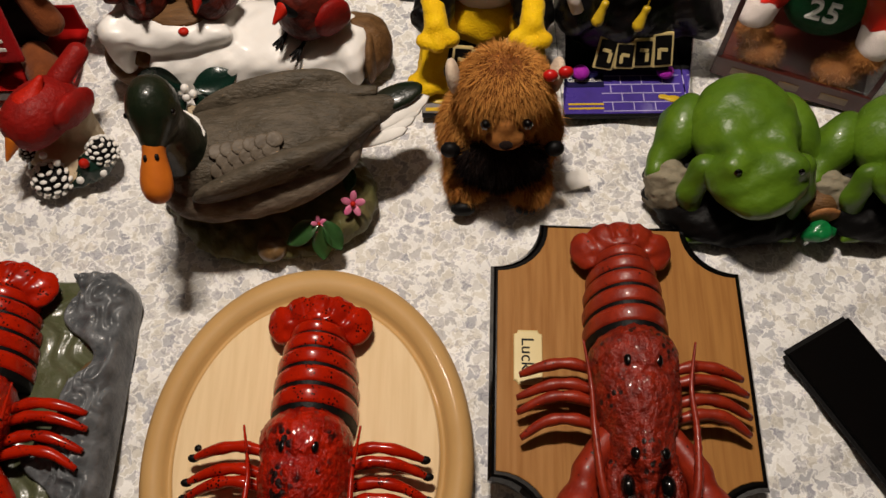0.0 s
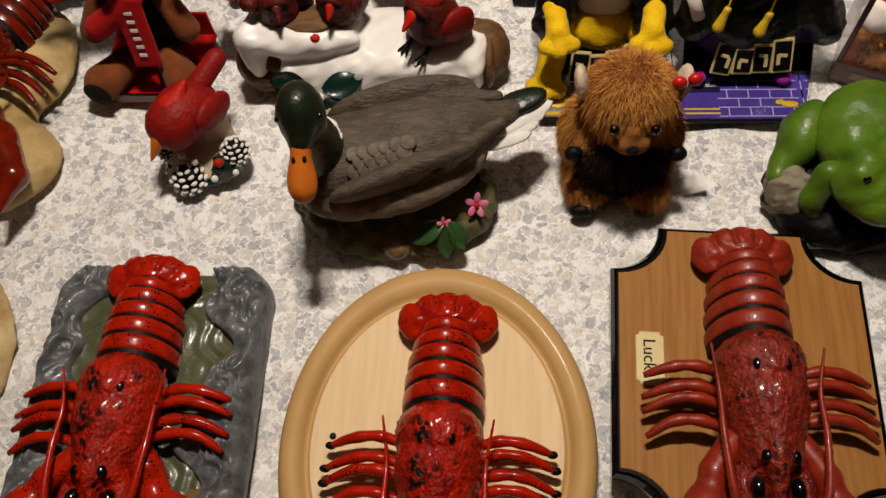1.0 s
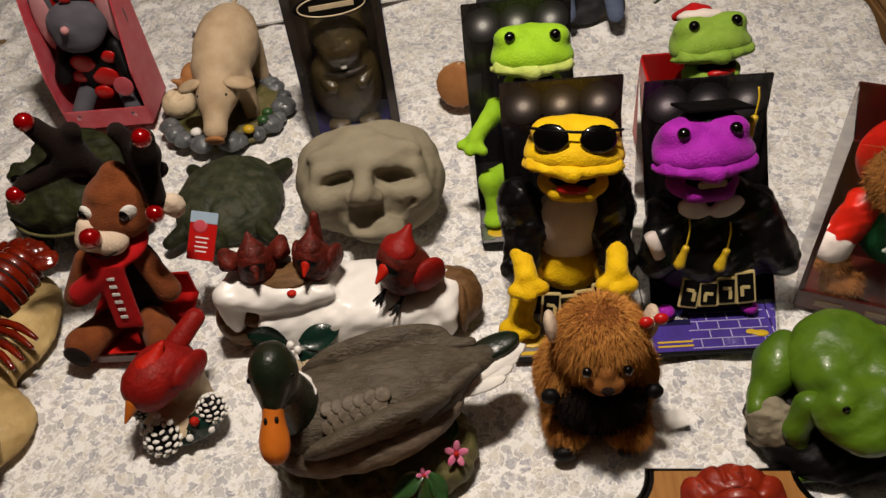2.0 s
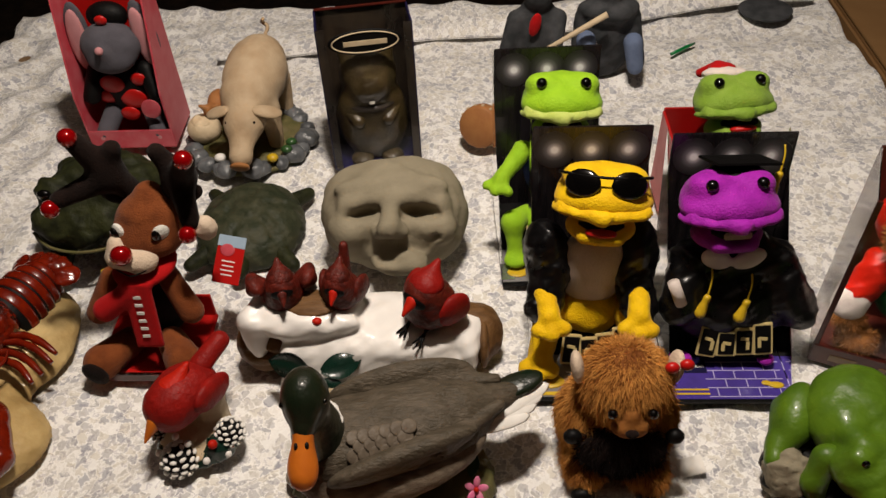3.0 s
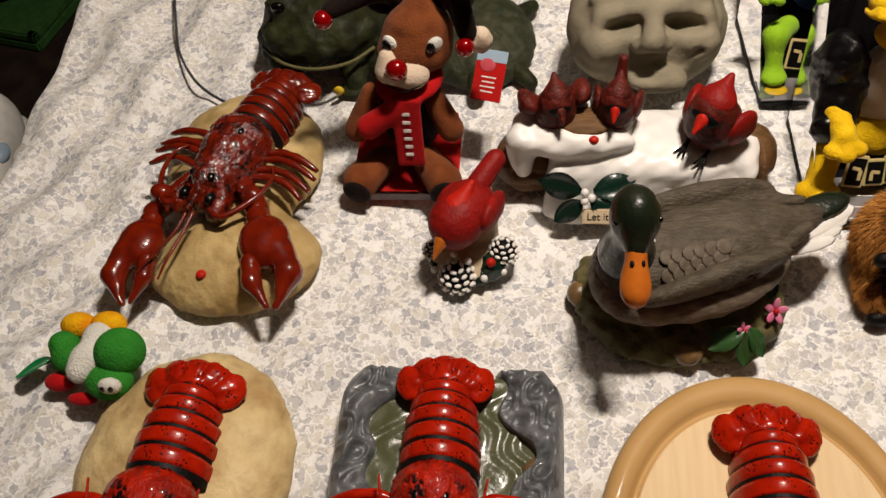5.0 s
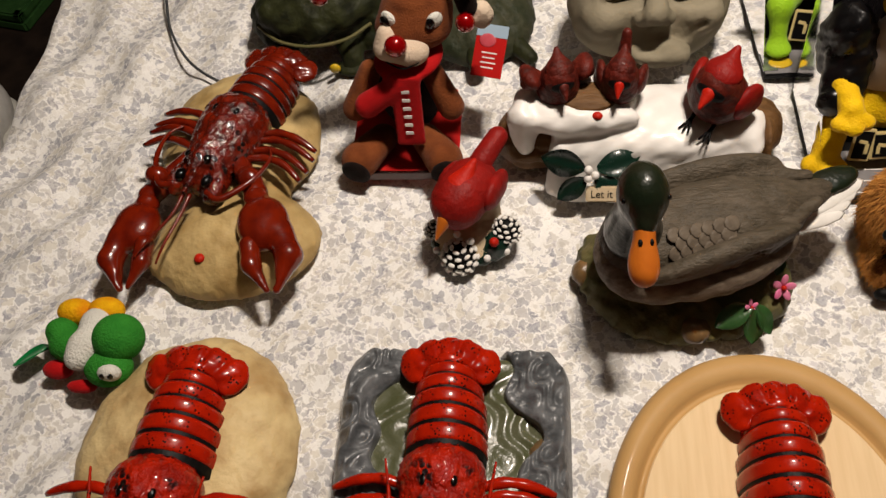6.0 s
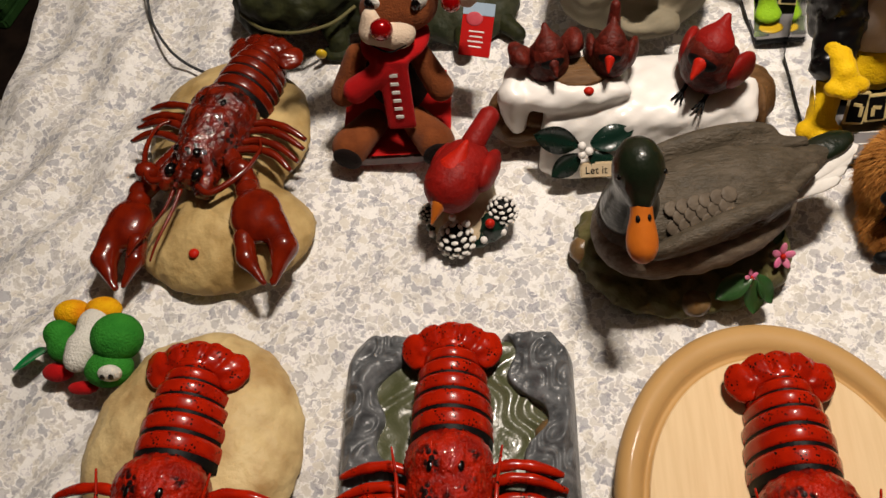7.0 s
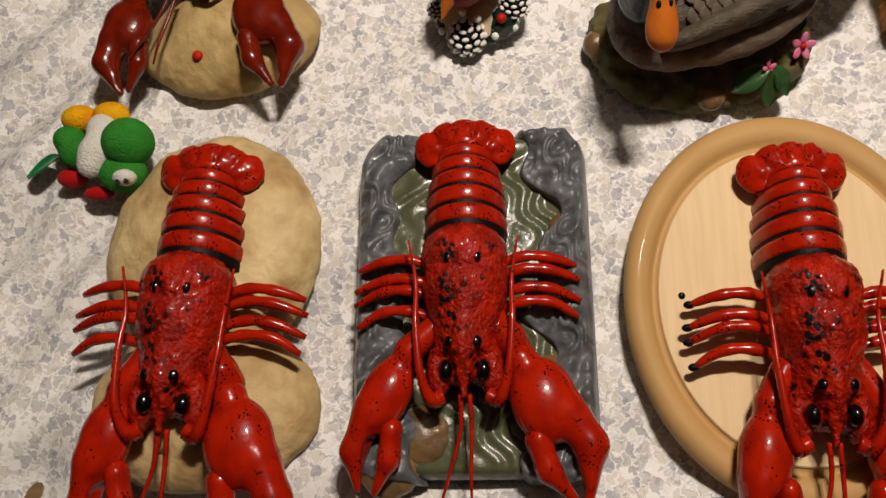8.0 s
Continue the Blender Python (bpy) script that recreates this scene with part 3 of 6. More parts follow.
        for i in range(4):
            y1 = (0.028, 0.014, 0.001, -0.014)[i] + 0.003 * s * (i % 2)
            reach = (0.104, 0.107, 0.107, 0.104)[i]
            leg = part("leg", tube([(s * 0.032, y1 - 0.002, 0.016), (s * 0.058, y1 + 0.003, 0.019), (s * 0.082, y1 + 0.001, 0.017), (s * reach, y1 - 0.004 - 0.002 * i, 0.010)], [0.0052, 0.0044, 0.0056, 0.0042, 0.0054, 0.0044, 0.0040, 0.0026], 8, 5), smooth, ob)
            if black_tips:
                part("leg_tip", ball((s * reach, y1 - 0.004 - 0.002 * i, 0.010), (0.0055, 0.0034, 0.0034), seg=10), MATTE_BLACK, leg)
        if whiskers == "back":
            part("antenna", tube([(s * 0.020, -0.086, 0.028), (s * 0.030, -0.090, 0.030), (s * 0.039, -0.070, 0.040), (s * 0.0435, -0.03, 0.042), (s * 0.0440, 0.006, 0.040), (s * 0.050, 0.040, 0.046)], [0.0066, 0.0056, 0.0036, 0.0028, 0.0019, 0.0009], 7, 12, 0.22), smooth, ob)
        else:
            part("antenna", tube([(s * 0.020, -0.078, 0.030), (s * 0.040, -0.082, 0.03), (s * 0.062, -0.05, 0.03), (s * 0.068, -0.015, 0.028), (s * 0.058, 0.004, 0.026)], [0.0042, 0.004, 0.003, 0.002, 0.001], 7, 10, 0.12), smooth, ob)
        part("antennule", tube([(s * 0.004, -0.086, 0.030), (s * 0.005, -0.115, 0.026), (s * (0.004 + 0.012 * (s < 0)), -0.150, 0.022), (s * (0.004 + 0.02 * (s < 0)), -0.172, 0.016)], [0.0024, 0.0019, 0.0015, 0.0010], 6, 10, 0.12), smooth, ob)
        part("eye", ball((s * 0.0170, -0.067, 0.0350), (0.0064, 0.0088, 0.0060)), BLACK, ob, "glossy black eye")
        part("spot", ball((s * 0.013, -0.047, 0.0505), (0.0042, 0.0045, 0.0016), (0, s * 22, 0), 10), BLACK, ob)
        part("spot", ball((s * 0.014, 0.022, 0.0535), (0.0034, 0.005, 0.0016), (0, s * 20, 0), 10), BLACK, ob)
    return ob


def ridge_sheet(a, b, w, h, height, nu, nv, wave=0.0):
    """A moulded slab between two edges across x (shares a and b of the half width), with rounded ends and a carved top."""
    verts = []
    for v in np.linspace(0, 1, nv):
        y = -h + 2 * h * v
        c = max(0.0, (abs(y) - (h - 0.035)) / 0.035)
        half = w - 0.035 * (1 - math.sqrt(max(0.0, 1 - c * c)))
        sway = wave * (math.sin(41 * y + 5 * a) + 0.6 * math.sin(97 * y))
        x0 = a * half if abs(a) == 1 else a * w + sway
        x1 = b * half if abs(b) == 1 else b * w + sway
        u = np.linspace(0, 1, nu)
        x = x0 + (x1 - x0) * u
        z = height(x, np.full(nu, y), u)
        rim = np.minimum((1 - np.abs(y) / h) * h / 0.010, np.where(abs(a) == 1, np.abs(x - x0), 1) / 0.010)
        if abs(b) == 1:
            rim = np.minimum(rim, np.abs(x - x1) / 0.010)
        z = z * np.sqrt(np.clip(1 - (1 - np.clip(rim, 0.06, 1)) ** 2, 0, 1))
        verts += [(x0, y, 0.0)] + [(p, y, q) for p, q in zip(x, z)] + [(x1, y, 0.0)]
    n = nu + 2
    faces = [(r * n + k, r * n + k + 1, (r + 1) * n + k + 1, (r + 1) * n + k) for r in range(nv - 1) for k in range(n - 1)]
    faces += [tuple(reversed(range(n))), tuple(range((nv - 1) * n, nv * n))]
    if a > b:
        faces = [tuple(reversed(f)) for f in faces]
    return mesh_of(verts, faces)


base = thing("rock_base", pose(-0.654, 0.338, 0, 0, 0, 1), "cream sand-coloured moulded rock base, pitted and rounded", "display base", "lobster bases")
part("rock", blend([ell((0.0, 0.072, 0), (0.112, 0.124, 0.048)), ell((0.002, -0.090, 0), (0.116, 0.080, 0.046))], 0.004, 0.02, 0.0, [(30, 0.0022, 2), (75, 0.0009, 1), (240, 0.0009, 3)]), SAND, base)
lobster(pose(-0.655, 0.320, 0.034, 0, 0, -3) @ Matrix.Diagonal((1.06, 1.13, 1.15, 1)), RED, RED_ROUGH, "glossy bright red moulded lobster on a cream rock base", claw_turn=(13, 15), heavy="one")

grey = thing("rock_base", pose(-0.390, 0.347, 0, 0, 0, 0) @ Matrix.Diagonal((1.03, 1.02, 1, 1)), "grey and green painted rock base with rippled water", "display base", "lobster bases")
part("water", ridge_sheet(-1, 1, 0.104, 0.163, lambda x, y, u: 0.0225 + 0.0016 * np.sin(270 * x + 3.2 * np.sin(52 * y + 40 * x) + 2.0 * np.sin(130 * y - 50 * x)) * (0.55 + 0.45 * np.sin(61 * x + 47 * y)) * np.clip(4 * (1 - np.abs(2 * u - 1)), 0, 1), 90, 150), WATER, grey, "olive green glossy painted water")
for s in (-1, 1):
    part("rock_bank", ridge_sheet(s * 1.0, s * 0.52, 0.110, 0.168, lambda x, y, u: (0.026 + 0.011 * np.sin(np.pi * np.clip(u * 0.86 + 0.10, 0, 1)) + 0.0050 * np.sin(105 * y + 2.0 * np.sin(70 * x + 3 * s)) * np.cos(120 * x + 1.8 * np.sin(66 * y)) + 0.0034 * (0.6 + 0.4 * np.sin(73 * y + 50 * x)) * np.sin(260 * x + 4.2 * np.sin(88 * y + 90 * x + s) + 3.0 * np.sin(150 * y - 160 * x)) * np.sin(np.pi * u)) * np.where(u > 0.90, np.clip((1 - u) * 10, 0.4, 1), 1), 44, 170, 0.016), ROCK, grey, "swirled grey painted rock bank")
for x, y, r in ((0.086, 0.062, 0.017), (0.080, -0.078, 0.028), (-0.045, -0.125, 0.026), (0.045, -0.118, 0.013), (-0.075, -0.150, 0.028), (0.06, -0.145, 0.016)):
    part("stone", blend([ell((x, y, 0.016), (r, r * 1.1, 0.014))], 0.0035, 0.01, 0.0, [(200, 0.0012, x * 50)]), TAN_ROCK, grey)
lobster(pose(-0.394, 0.343, 0.030, 0, 0, 0) @ Matrix.Diagonal((0.97, 1.08, 1.05, 1)), RED, RED_ROUGH, "glossy bright red moulded lobster on a grey-green rock base", claw_turn=(-6, 24), heavy="one")

oval = thing("oval_plaque", pose(-0.099, 0.337, 0, 0, 0, 0), "oval pale beech plaque with a rounded moulded rim", "plaque")
ring = [(0.150 * math.cos(a), 0.186 * math.sin(a)) for a in np.linspace(0, 2 * math.pi, 96, endpoint=False)]
part("rim", stack(ring, [(0.97, 0.0), (0.995, 0.004), (1.0, 0.010), (0.985, 0.017), (0.955, 0.0215), (0.92, 0.023), (0.875, 0.0215), (0.845, 0.018), (0.83, 0.0135), (0.815, 0.0125), (0.80, 0.0145), (0.79, 0.0155), (0.78, 0.0155)]), PALE_RIM, oval, "honey beech moulding")
part("board", stack(ring, [(0.795, 0.012), (0.795, 0.0165), (0.788, 0.0180), (0.4, 0.0180)], False), PALE_WOOD, oval, "pale beech board")
part("screw", ball((-0.098, 0.006, 0.018), (0.0035, 0.0035, 0.002), seg=10), BLACK, oval)
lobster(pose(-0.094, 0.302, 0.022, 0, 0, -1) @ Matrix.Diagonal((0.97, 1.10, 1.28, 1)), RED, RED_ROUGH, "bright red moulded lobster with black leg tips on an oval plaque", claw_turn=(14, -14), black_tips=True)


def shield(w, h, r):
    """A plaque outline with scooped corners."""
    pts = []
    for sx, sy, a0 in ((1, 1, 270), (-1, 1, 0), (-1, -1, 90), (1, -1, 180)):
        c = (sx * w, sy * h)
        for i in range(9):
            a = radians(a0 - i * 90 / 8)
            pts.append((c[0] + r * math.cos(a), c[1] + r * math.sin(a)))
    return pts


plaque = thing("wooden_plaque", pose(0.191, 0.413, 0, 0, 0, -2.8), "brown oak plaque with notched corners and black edge", "plaque")
part("edge", stack(shield(0.124, 0.156, 0.050), [(0.99, 0.0), (1.0, 0.004), (1.0, 0.012), (0.975, 0.0175), (0.955, 0.0185), (0.90, 0.0185)], False), BLACK, plaque, "glossy black edge")
part("veneer", stack(shield(0.117, 0.149, 0.0505), [(0.985, 0.016), (1.0, 0.0187), (0.995, 0.0195), (0.5, 0.0195)], False), OAK, plaque, "brown oak veneer")
name_plate = part("name_plate", stack(shield(0.0135, 0.027, 0.004), [(1.0, 0.018), (1.0, 0.0205), (0.95, 0.0212), (0.5, 0.0212)], False), PLATE, plaque, "small cream name plate")
name_plate.matrix_basis = pose(-0.088, 0.008, 0)
part("lettering", words("Luck", 0.017, pose(-0.001, 0.003, 0.0213, 0, 0, -90)), MATTE_BLACK, name_plate)
lobster(pose(0.193, 0.372, 0.0235, 0, 0, -2) @ Matrix.Diagonal((0.97, 1.13, 1.25, 1)), DULL, DULL_ROUGH, "dull brick-red moulded lobster on a brown wooden plaque", claw_turn=(8, -8))

ochre = thing("rock_base", pose(-0.668, 0.736, 0, 0, 0, 8), "ochre sand-coloured moulded rock base with a red button", "display base", "lobster bases")
part("rock", blend([ell((0.0, 0.072, 0), (0.104, 0.112, 0.046)), ell((0.0, -0.082, 0), (0.100, 0.074, 0.046))], 0.004, 0.02, 0.0, [(30, 0.0022, 6), (75, 0.0009, 4), (240, 0.0009, 5)]), SAND_DEEP, ochre)
part("button", ball((-0.028, -0.117, 0.0365), (0.006, 0.006, 0.004), seg=12), CARDINAL_BRIGHT, ochre, "small round red button")
lobster(pose(-0.6725, 0.764, 0.036, 0, 0, -17) @ Matrix.Diagonal((1.0, 1.0, 1.05, 1)), MAROON, MAROON_ROUGH, "dark maroon moulded lobster on an ochre rock base", claw_turn=(16, 34), heavy="both", whiskers="round")

phone = thing("smartphone", pose(0.421, 0.381, 0, 0, 0, 28.5), "black smartphone in a dark case lying face up", "phone")
part("case", block((0.082, 0.16, 0.010), (0, 0, 0.006), 0.004), MATTE_BLACK, phone)
part("screen", block((0.074, 0.150, 0.001), (0, 0, 0.0112), 0.0004), BLACK, phone, "unlit glossy black screen")

# ---- mallard ----
duck = thing("mallard_figure", pose(-0.157, 0.612, 0, 0, 0, 6) @ Matrix.Diagonal((0.93, 1, 1.06, 1)), "painted mallard duck figure on a grassy mound with pink flowers", "duck figure")
part("mound", blend([ell((0.0, -0.004, 0.0), (0.108, 0.072, 0.032)), ell((0.062, -0.006, 0.0), (0.058, 0.060, 0.040)), ell((-0.07, 0.02, 0.0), (0.045, 0.05, 0.035))], 0.0035, 0.02, 0.0, [(240, 0.0020, 1), (110, 0.002, 2)]), MOSS, duck, "dark mossy painted grass mound")
for x, y, r in ((0.0, -0.062, 0.016), (-0.103, 0.015, 0.017), (-0.03, -0.055, 0.011), (0.06, -0.04, 0.012)):
    part("stone", blend([ell((x, y, 0.010), (r * 1.2, r, r * 0.8))], 0.003, 0.01, 0.0, [(260, 0.0012, x * 40)]), TAN_ROCK, duck)
part("body", blend([ell((0.015, 0.01, 0.088), (0.105, 0.055, 0.042), (0, -2, 10)), ell((-0.05, 0.0, 0.085), (0.050, 0.050, 0.043)), cap((0.09, 0.025, 0.092), (0.160, 0.045, 0.094), 0.026, 0.008)], 0.0032, 0.015, None, [(150, 0.0008, 1)]), GREY_FEATHER, duck, "dark grey-brown feathered back")
part("belly", blend([ell((0.01, -0.003, 0.074), (0.104, 0.056, 0.032), (0, -3, 10)), ell((-0.055, -0.007, 0.076), (0.050, 0.051, 0.033))], 0.0035, 0.015, None, [(170, 0.0008, 2)]), BELLY, duck, "pale grey-brown feathered underside")
for s in (-1, 1):
    wing = part("wing", blend([ell((0.02, s * 0.043 + 0.012, 0.104), (0.085, 0.014, 0.028), (s * -18, -4, 10 - s * 4)), cap((0.06, s * 0.035 + 0.018, 0.102), (0.128, s * 0.016 + 0.035, 0.105), 0.016, 0.006)] + [cut(cap((0.02, s * 0.060 + 0.010, 0.080 + 0.011 * i), (0.12, s * 0.036 + 0.034, 0.092 + 0.006 * i), 0.0016)) for i in range(4)], 0.003, 0.008), GREY_FEATHER, duck, "folded wing with carved feathers")
    if s < 0:
        for r in range(5):
            for c in range(6 - r % 2):
                fx, th = -0.030 + 0.0115 * c + 0.007 * (r % 2), radians(24 + 10 * r)
                q = math.sqrt(max(0.1, 1 - ((fx - 0.015) / 0.118) ** 2))
                part("feather", ball((fx, 0.012 + (fx - 0.015) * 0.14 - 0.0605 * math.cos(th) * q, 0.090 + 0.0455 * math.sin(th) * q), (0.0094, 0.0082, 0.0010), (84 - math.degrees(th), 12, 8), 10), PALE_FEATHER, wing)
part("tail_tip", blend([ell((0.150, 0.046, 0.098), (0.034, 0.015, 0.007), (0, -6, 14))], 0.003, 0.004), DUCK_HEAD, duck, "dark green tail tip")
for i in range(4):
    part("tail_feather", ball((0.118 + 0.010 * i, 0.012 + 0.006 * i, 0.082 + 0.003 * i), (0.044, 0.011, 0.003), (20, -4, 4 + 6 * i), 12), WHITE, duck, "white tail feather")
part("neck", blend([cap((-0.068, -0.004, 0.110), (-0.070, -0.010, 0.150), 0.030, 0.021), ell((-0.070, -0.014, 0.180), (0.0235, 0.027, 0.027)), cap((-0.07, -0.02, 0.175), (-0.072, -0.04, 0.170), 0.018, 0.012)], 0.003, 0.012, None, [(200, 0.0004, 1)]), DUCK_HEAD, duck, "glossy dark bottle-green head")
part("collar", blend([ell((-0.066, -0.002, 0.126), (0.0262, 0.0262, 0.004), (8, 6, 0))], 0.0028, 0.004), WHITE, duck, "thin white neck ring")
bill = part("bill", blend([cap((-0.072, -0.038, 0.172), (-0.075, -0.072, 0.146), 0.0105, 0.0105), ell((-0.075, -0.068, 0.149), (0.0140, 0.018, 0.007), (35, 0, 0))], 0.0025, 0.010), ORANGE, duck, "orange bill")
for s in (-1, 1):
    part("nostril", ball((-0.0735 + s * 0.0050, -0.0575, 0.1680), (0.0024, 0.0036, 0.0022), (35, 0, 0), 8), MATTE_BLACK, bill)
    part("eye", ball((-0.070 + s * 0.0205, -0.026, 0.186), 0.0030, seg=10), BLACK, duck)


def flower(parent, at, size, turn):
    head = part("flower", ball((0, 0, 0.001), (size * 0.22, size * 0.22, size * 0.2), seg=10), CARDINAL_BRIGHT, parent, "pink five-petalled flower")
    head.matrix_basis = pose(*at, *turn)
    for i in range(5):
        a = i * 2 * math.pi / 5
        part("petal", ball((size * 0.55 * math.cos(a), size * 0.55 * math.sin(a), 0.0), (size * 0.48, size * 0.28, size * 0.1), (0, -14, math.degrees(a)), 10), PINK, head)


def leaf(name, parent, at, length, turn, material):
    n = 9
    verts, faces = [], []
    for z in (0.0, -0.0014):
        for i in range(n):
            t = i / (n - 1)
            w = length * 0.30 * math.sin(math.pi * min(1, t * 0.96 + 0.04)) ** 0.8
            for s in (-1, 0, 1):
                verts.append((s * w, length * t, z + (0.0 if s == 0 else 0.003) - 0.006 * t * t))
    for i in range(n - 1):
        for j in range(2):
            a = i * 3 + j
            faces.append((a, a + 1, a + 4, a + 3))
            b = a + n * 3
            faces.append((b, b + 3, b + 4, b + 1))
        for j in (0, 2):
            a = i * 3 + j
            faces.append((a, a + 3, a + 3 + n * 3, a + n * 3))
    ob = part(name, mesh_of(verts, faces), material, parent)
    ob.matrix_basis = pose(*at, *turn)
    return ob


flower(duck, (0.094, -0.040, 0.040), 0.014, (45, 0, 10))
flower(duck, (0.056, -0.058, 0.038), 0.009, (40, 0, 30))
for at, ln, turn in (((0.056, -0.058, 0.038), 0.042, (-18, 0, 104)), ((0.058, -0.060, 0.038), 0.036, (-42, 0, 176)), ((0.062, -0.056, 0.038), 0.034, (-34, 0, 215)), ((0.090, -0.026, 0.042), 0.024, (30, 0, -20))):
    leaf("leaf", duck, at, ln, turn, LEAF)

for ob in duck.children:
    if ob.name.split(".")[0] in ("body", "belly", "wing", "tail_tip", "tail_feather"):
        ob.matrix_basis = pose(0, 0, 0.006) @ Matrix.Diagonal((1, 1, 0.87, 1))

# ---- more materials for the toys ----
PLUSH_BROWN = mat("brown_plush", (0.21, 0.068, 0.024), (0.11, 0.036, 0.015), 60, 0.6, 0.85, 0.5, 500, sheen=0.4)
PLUSH_DARK = mat("dark_brown_plush", (0.020, 0.011, 0.008), (0.010, 0.006, 0.005), 60, 0.6, 0.9, 0.5, 500, sheen=0.2)
PLUSH_CREAM = mat("cream_plush", (0.62, 0.50, 0.38), (0.52, 0.40, 0.30), 60, 0.6, 0.9, 0.5, 500, sheen=0.3)
FELT_RED = mat("red_felt", (0.42, 0.010, 0.012), (0.30, 0.008, 0.010), 70, 0.5, 0.8, 0.4, 600, sheen=0.3)
CARD_RED = mat("red_card", (0.45, 0.018, 0.016), (0.35, 0.014, 0.012), 30, 0.5, 0.35, 0.03)
PINK_CARD = mat("pink_red_card", (0.48, 0.06, 0.08), (0.55, 0.16, 0.18), 40, 0.6, 0.4, 0.05)
SKY_CARD = mat("pale_blue_card", (0.35, 0.45, 0.55), None, 40, 0.3, 0.4, 0.03)
RED_GLASS = mat("shiny_red_bauble", (0.32, 0.004, 0.008), None, 30, 0.3, 0.08, 0.0, metal=0.4, coat=1.0)
FUR = mat("ginger_fur", (0.64, 0.31, 0.085), (0.33, 0.13, 0.036), 30, 0.9, 0.75, 0.2, 500)
FUR_BASE = mat("ginger_fur_skin", (0.24, 0.095, 0.03), (0.11, 0.04, 0.015), 30, 0.8, 0.85, 0.4, 400)
FUR_BEAR = mat("golden_bear_fur", (0.32, 0.14, 0.045), (0.20, 0.08, 0.025), 60, 0.7, 0.8, 0.3, 500)
GREY_PLUSH = mat("grey_plush", (0.105, 0.100, 0.115), (0.075, 0.070, 0.080), 60, 0.5, 0.9, 0.4, 500, sheen=0.3)
PINK_PLUSH = mat("pink_plush", (0.55, 0.26, 0.27), (0.48, 0.22, 0.23), 60, 0.5, 0.85, 0.3, 500, sheen=0.3)
YELLOW = mat("yellow_velour", (0.78, 0.50, 0.006), (0.66, 0.38, 0.005), 60, 0.6, 0.6, 0.5, 450, sheen=0.5)
PURPLE = mat("purple_velour", (0.36, 0.025, 0.38), (0.24, 0.014, 0.26), 60, 0.6, 0.6, 0.5, 450, sheen=0.5)
LIME = mat("lime_velour", (0.32, 0.55, 0.030), (0.24, 0.45, 0.02), 60, 0.6, 0.6, 0.5, 450, sheen=0.5)
LIME_PALE = mat("pale_lime_velour", (0.50, 0.58, 0.16), (0.42, 0.52, 0.10), 60, 0.6, 0.65, 0.5, 450, sheen=0.5)
OLIVE = mat("olive_lime_velour", (0.19, 0.31, 0.04), (0.26, 0.38, 0.07), 60, 0.6, 0.6, 0.5, 450, sheen=0.5)
SATIN = mat("black_satin", (0.008, 0.0075, 0.008), (0.014, 0.013, 0.014), 60, 0.6, 0.30, 0.3, 120)
STAGE = mat("dark_stage_print", (0.030, 0.026, 0.028), (0.012, 0.010, 0.012), 25, 0.8, 0.25, 0.02, stretch=(6, 1, 0.4), coat=0.4)
BRICK_PURPLE = mat("printed_purple_brick", (0.075, 0.050, 0.26), (0.055, 0.035, 0.19), 60, 0.6, 0.3, 0.02, coat=0.4)
BRICK_LINE = mat("printed_pale_joint", (0.42, 0.38, 0.62), None, 60, 0.4, 0.3, 0.02)
BRICK_GREY = mat("printed_grey_brick", (0.22, 0.21, 0.21), (0.14, 0.13, 0.13), 60, 0.6, 0.3, 0.02, coat=0.4)
GOLD_PRINT = mat("printed_yellow", (0.56, 0.38, 0.03), (0.48, 0.30, 0.02), 60, 0.5, 0.35, 0.02)
WHITE_CLOTH = mat("white_cloth", (0.66, 0.58, 0.53), (0.55, 0.48, 0.43), 50, 0.5, 0.8, 0.3, 400)
BLUE_CLOTH = mat("blue_cloth", (0.012, 0.035, 0.17), (0.008, 0.02, 0.10), 60, 0.6, 0.7, 0.4, 400)
GREEN_CLOTH = mat("green_jersey", (0.012, 0.075, 0.030), (0.008, 0.05, 0.02), 60, 0.6, 0.55, 0.4, 400)
RED_SATIN = mat("red_satin", (0.48, 0.022, 0.010), (0.36, 0.014, 0.008), 40, 0.5, 0.32, 0.3, 120)
CHROME = mat("silver_print", (0.6, 0.6, 0.6), (0.4, 0.4, 0.4), 80, 0.6, 0.2, 0.1, metal=0.9)
MAROON_CARD = mat("maroon_card", (0.085, 0.020, 0.014), (0.05, 0.014, 0.010), 40, 0.6, 0.35, 0.05, coat=0.3)
BROWN_FIG = mat("gopher_brown", (0.060, 0.044, 0.020), (0.030, 0.022, 0.011), 40, 0.7, 0.4, 0.4, 200, coat=0.3)
DARK_CARD = mat("dark_print_card", (0.022, 0.018, 0.016), (0.055, 0.040, 0.028), 45, 0.7, 0.3, 0.03, coat=0.4, stretch=(1, 1, 0.5))
NAVY_CARD = mat("navy_card", (0.020, 0.018, 0.06), None, 40, 0.5, 0.3, 0.03, coat=0.3)
KNIT_GREEN = mat("green_knit", (0.045, 0.23, 0.035), (0.025, 0.16, 0.024), 60, 0.6, 0.8, 0.8, 420)
KNIT_WHITE = mat("white_knit", (0.66, 0.64, 0.58), (0.56, 0.54, 0.48), 60, 0.6, 0.85, 0.8, 420)
KNIT_YELLOW = mat("yellow_orange_knit", (0.78, 0.45, 0.010), (0.65, 0.20, 0.008), 40, 0.8, 0.8, 0.8, 420)
GREY_CLOTH = mat("grey_suit_cloth", (0.045, 0.048, 0.050), (0.09, 0.09, 0.095), 50, 0.7, 0.85, 0.4, 400)
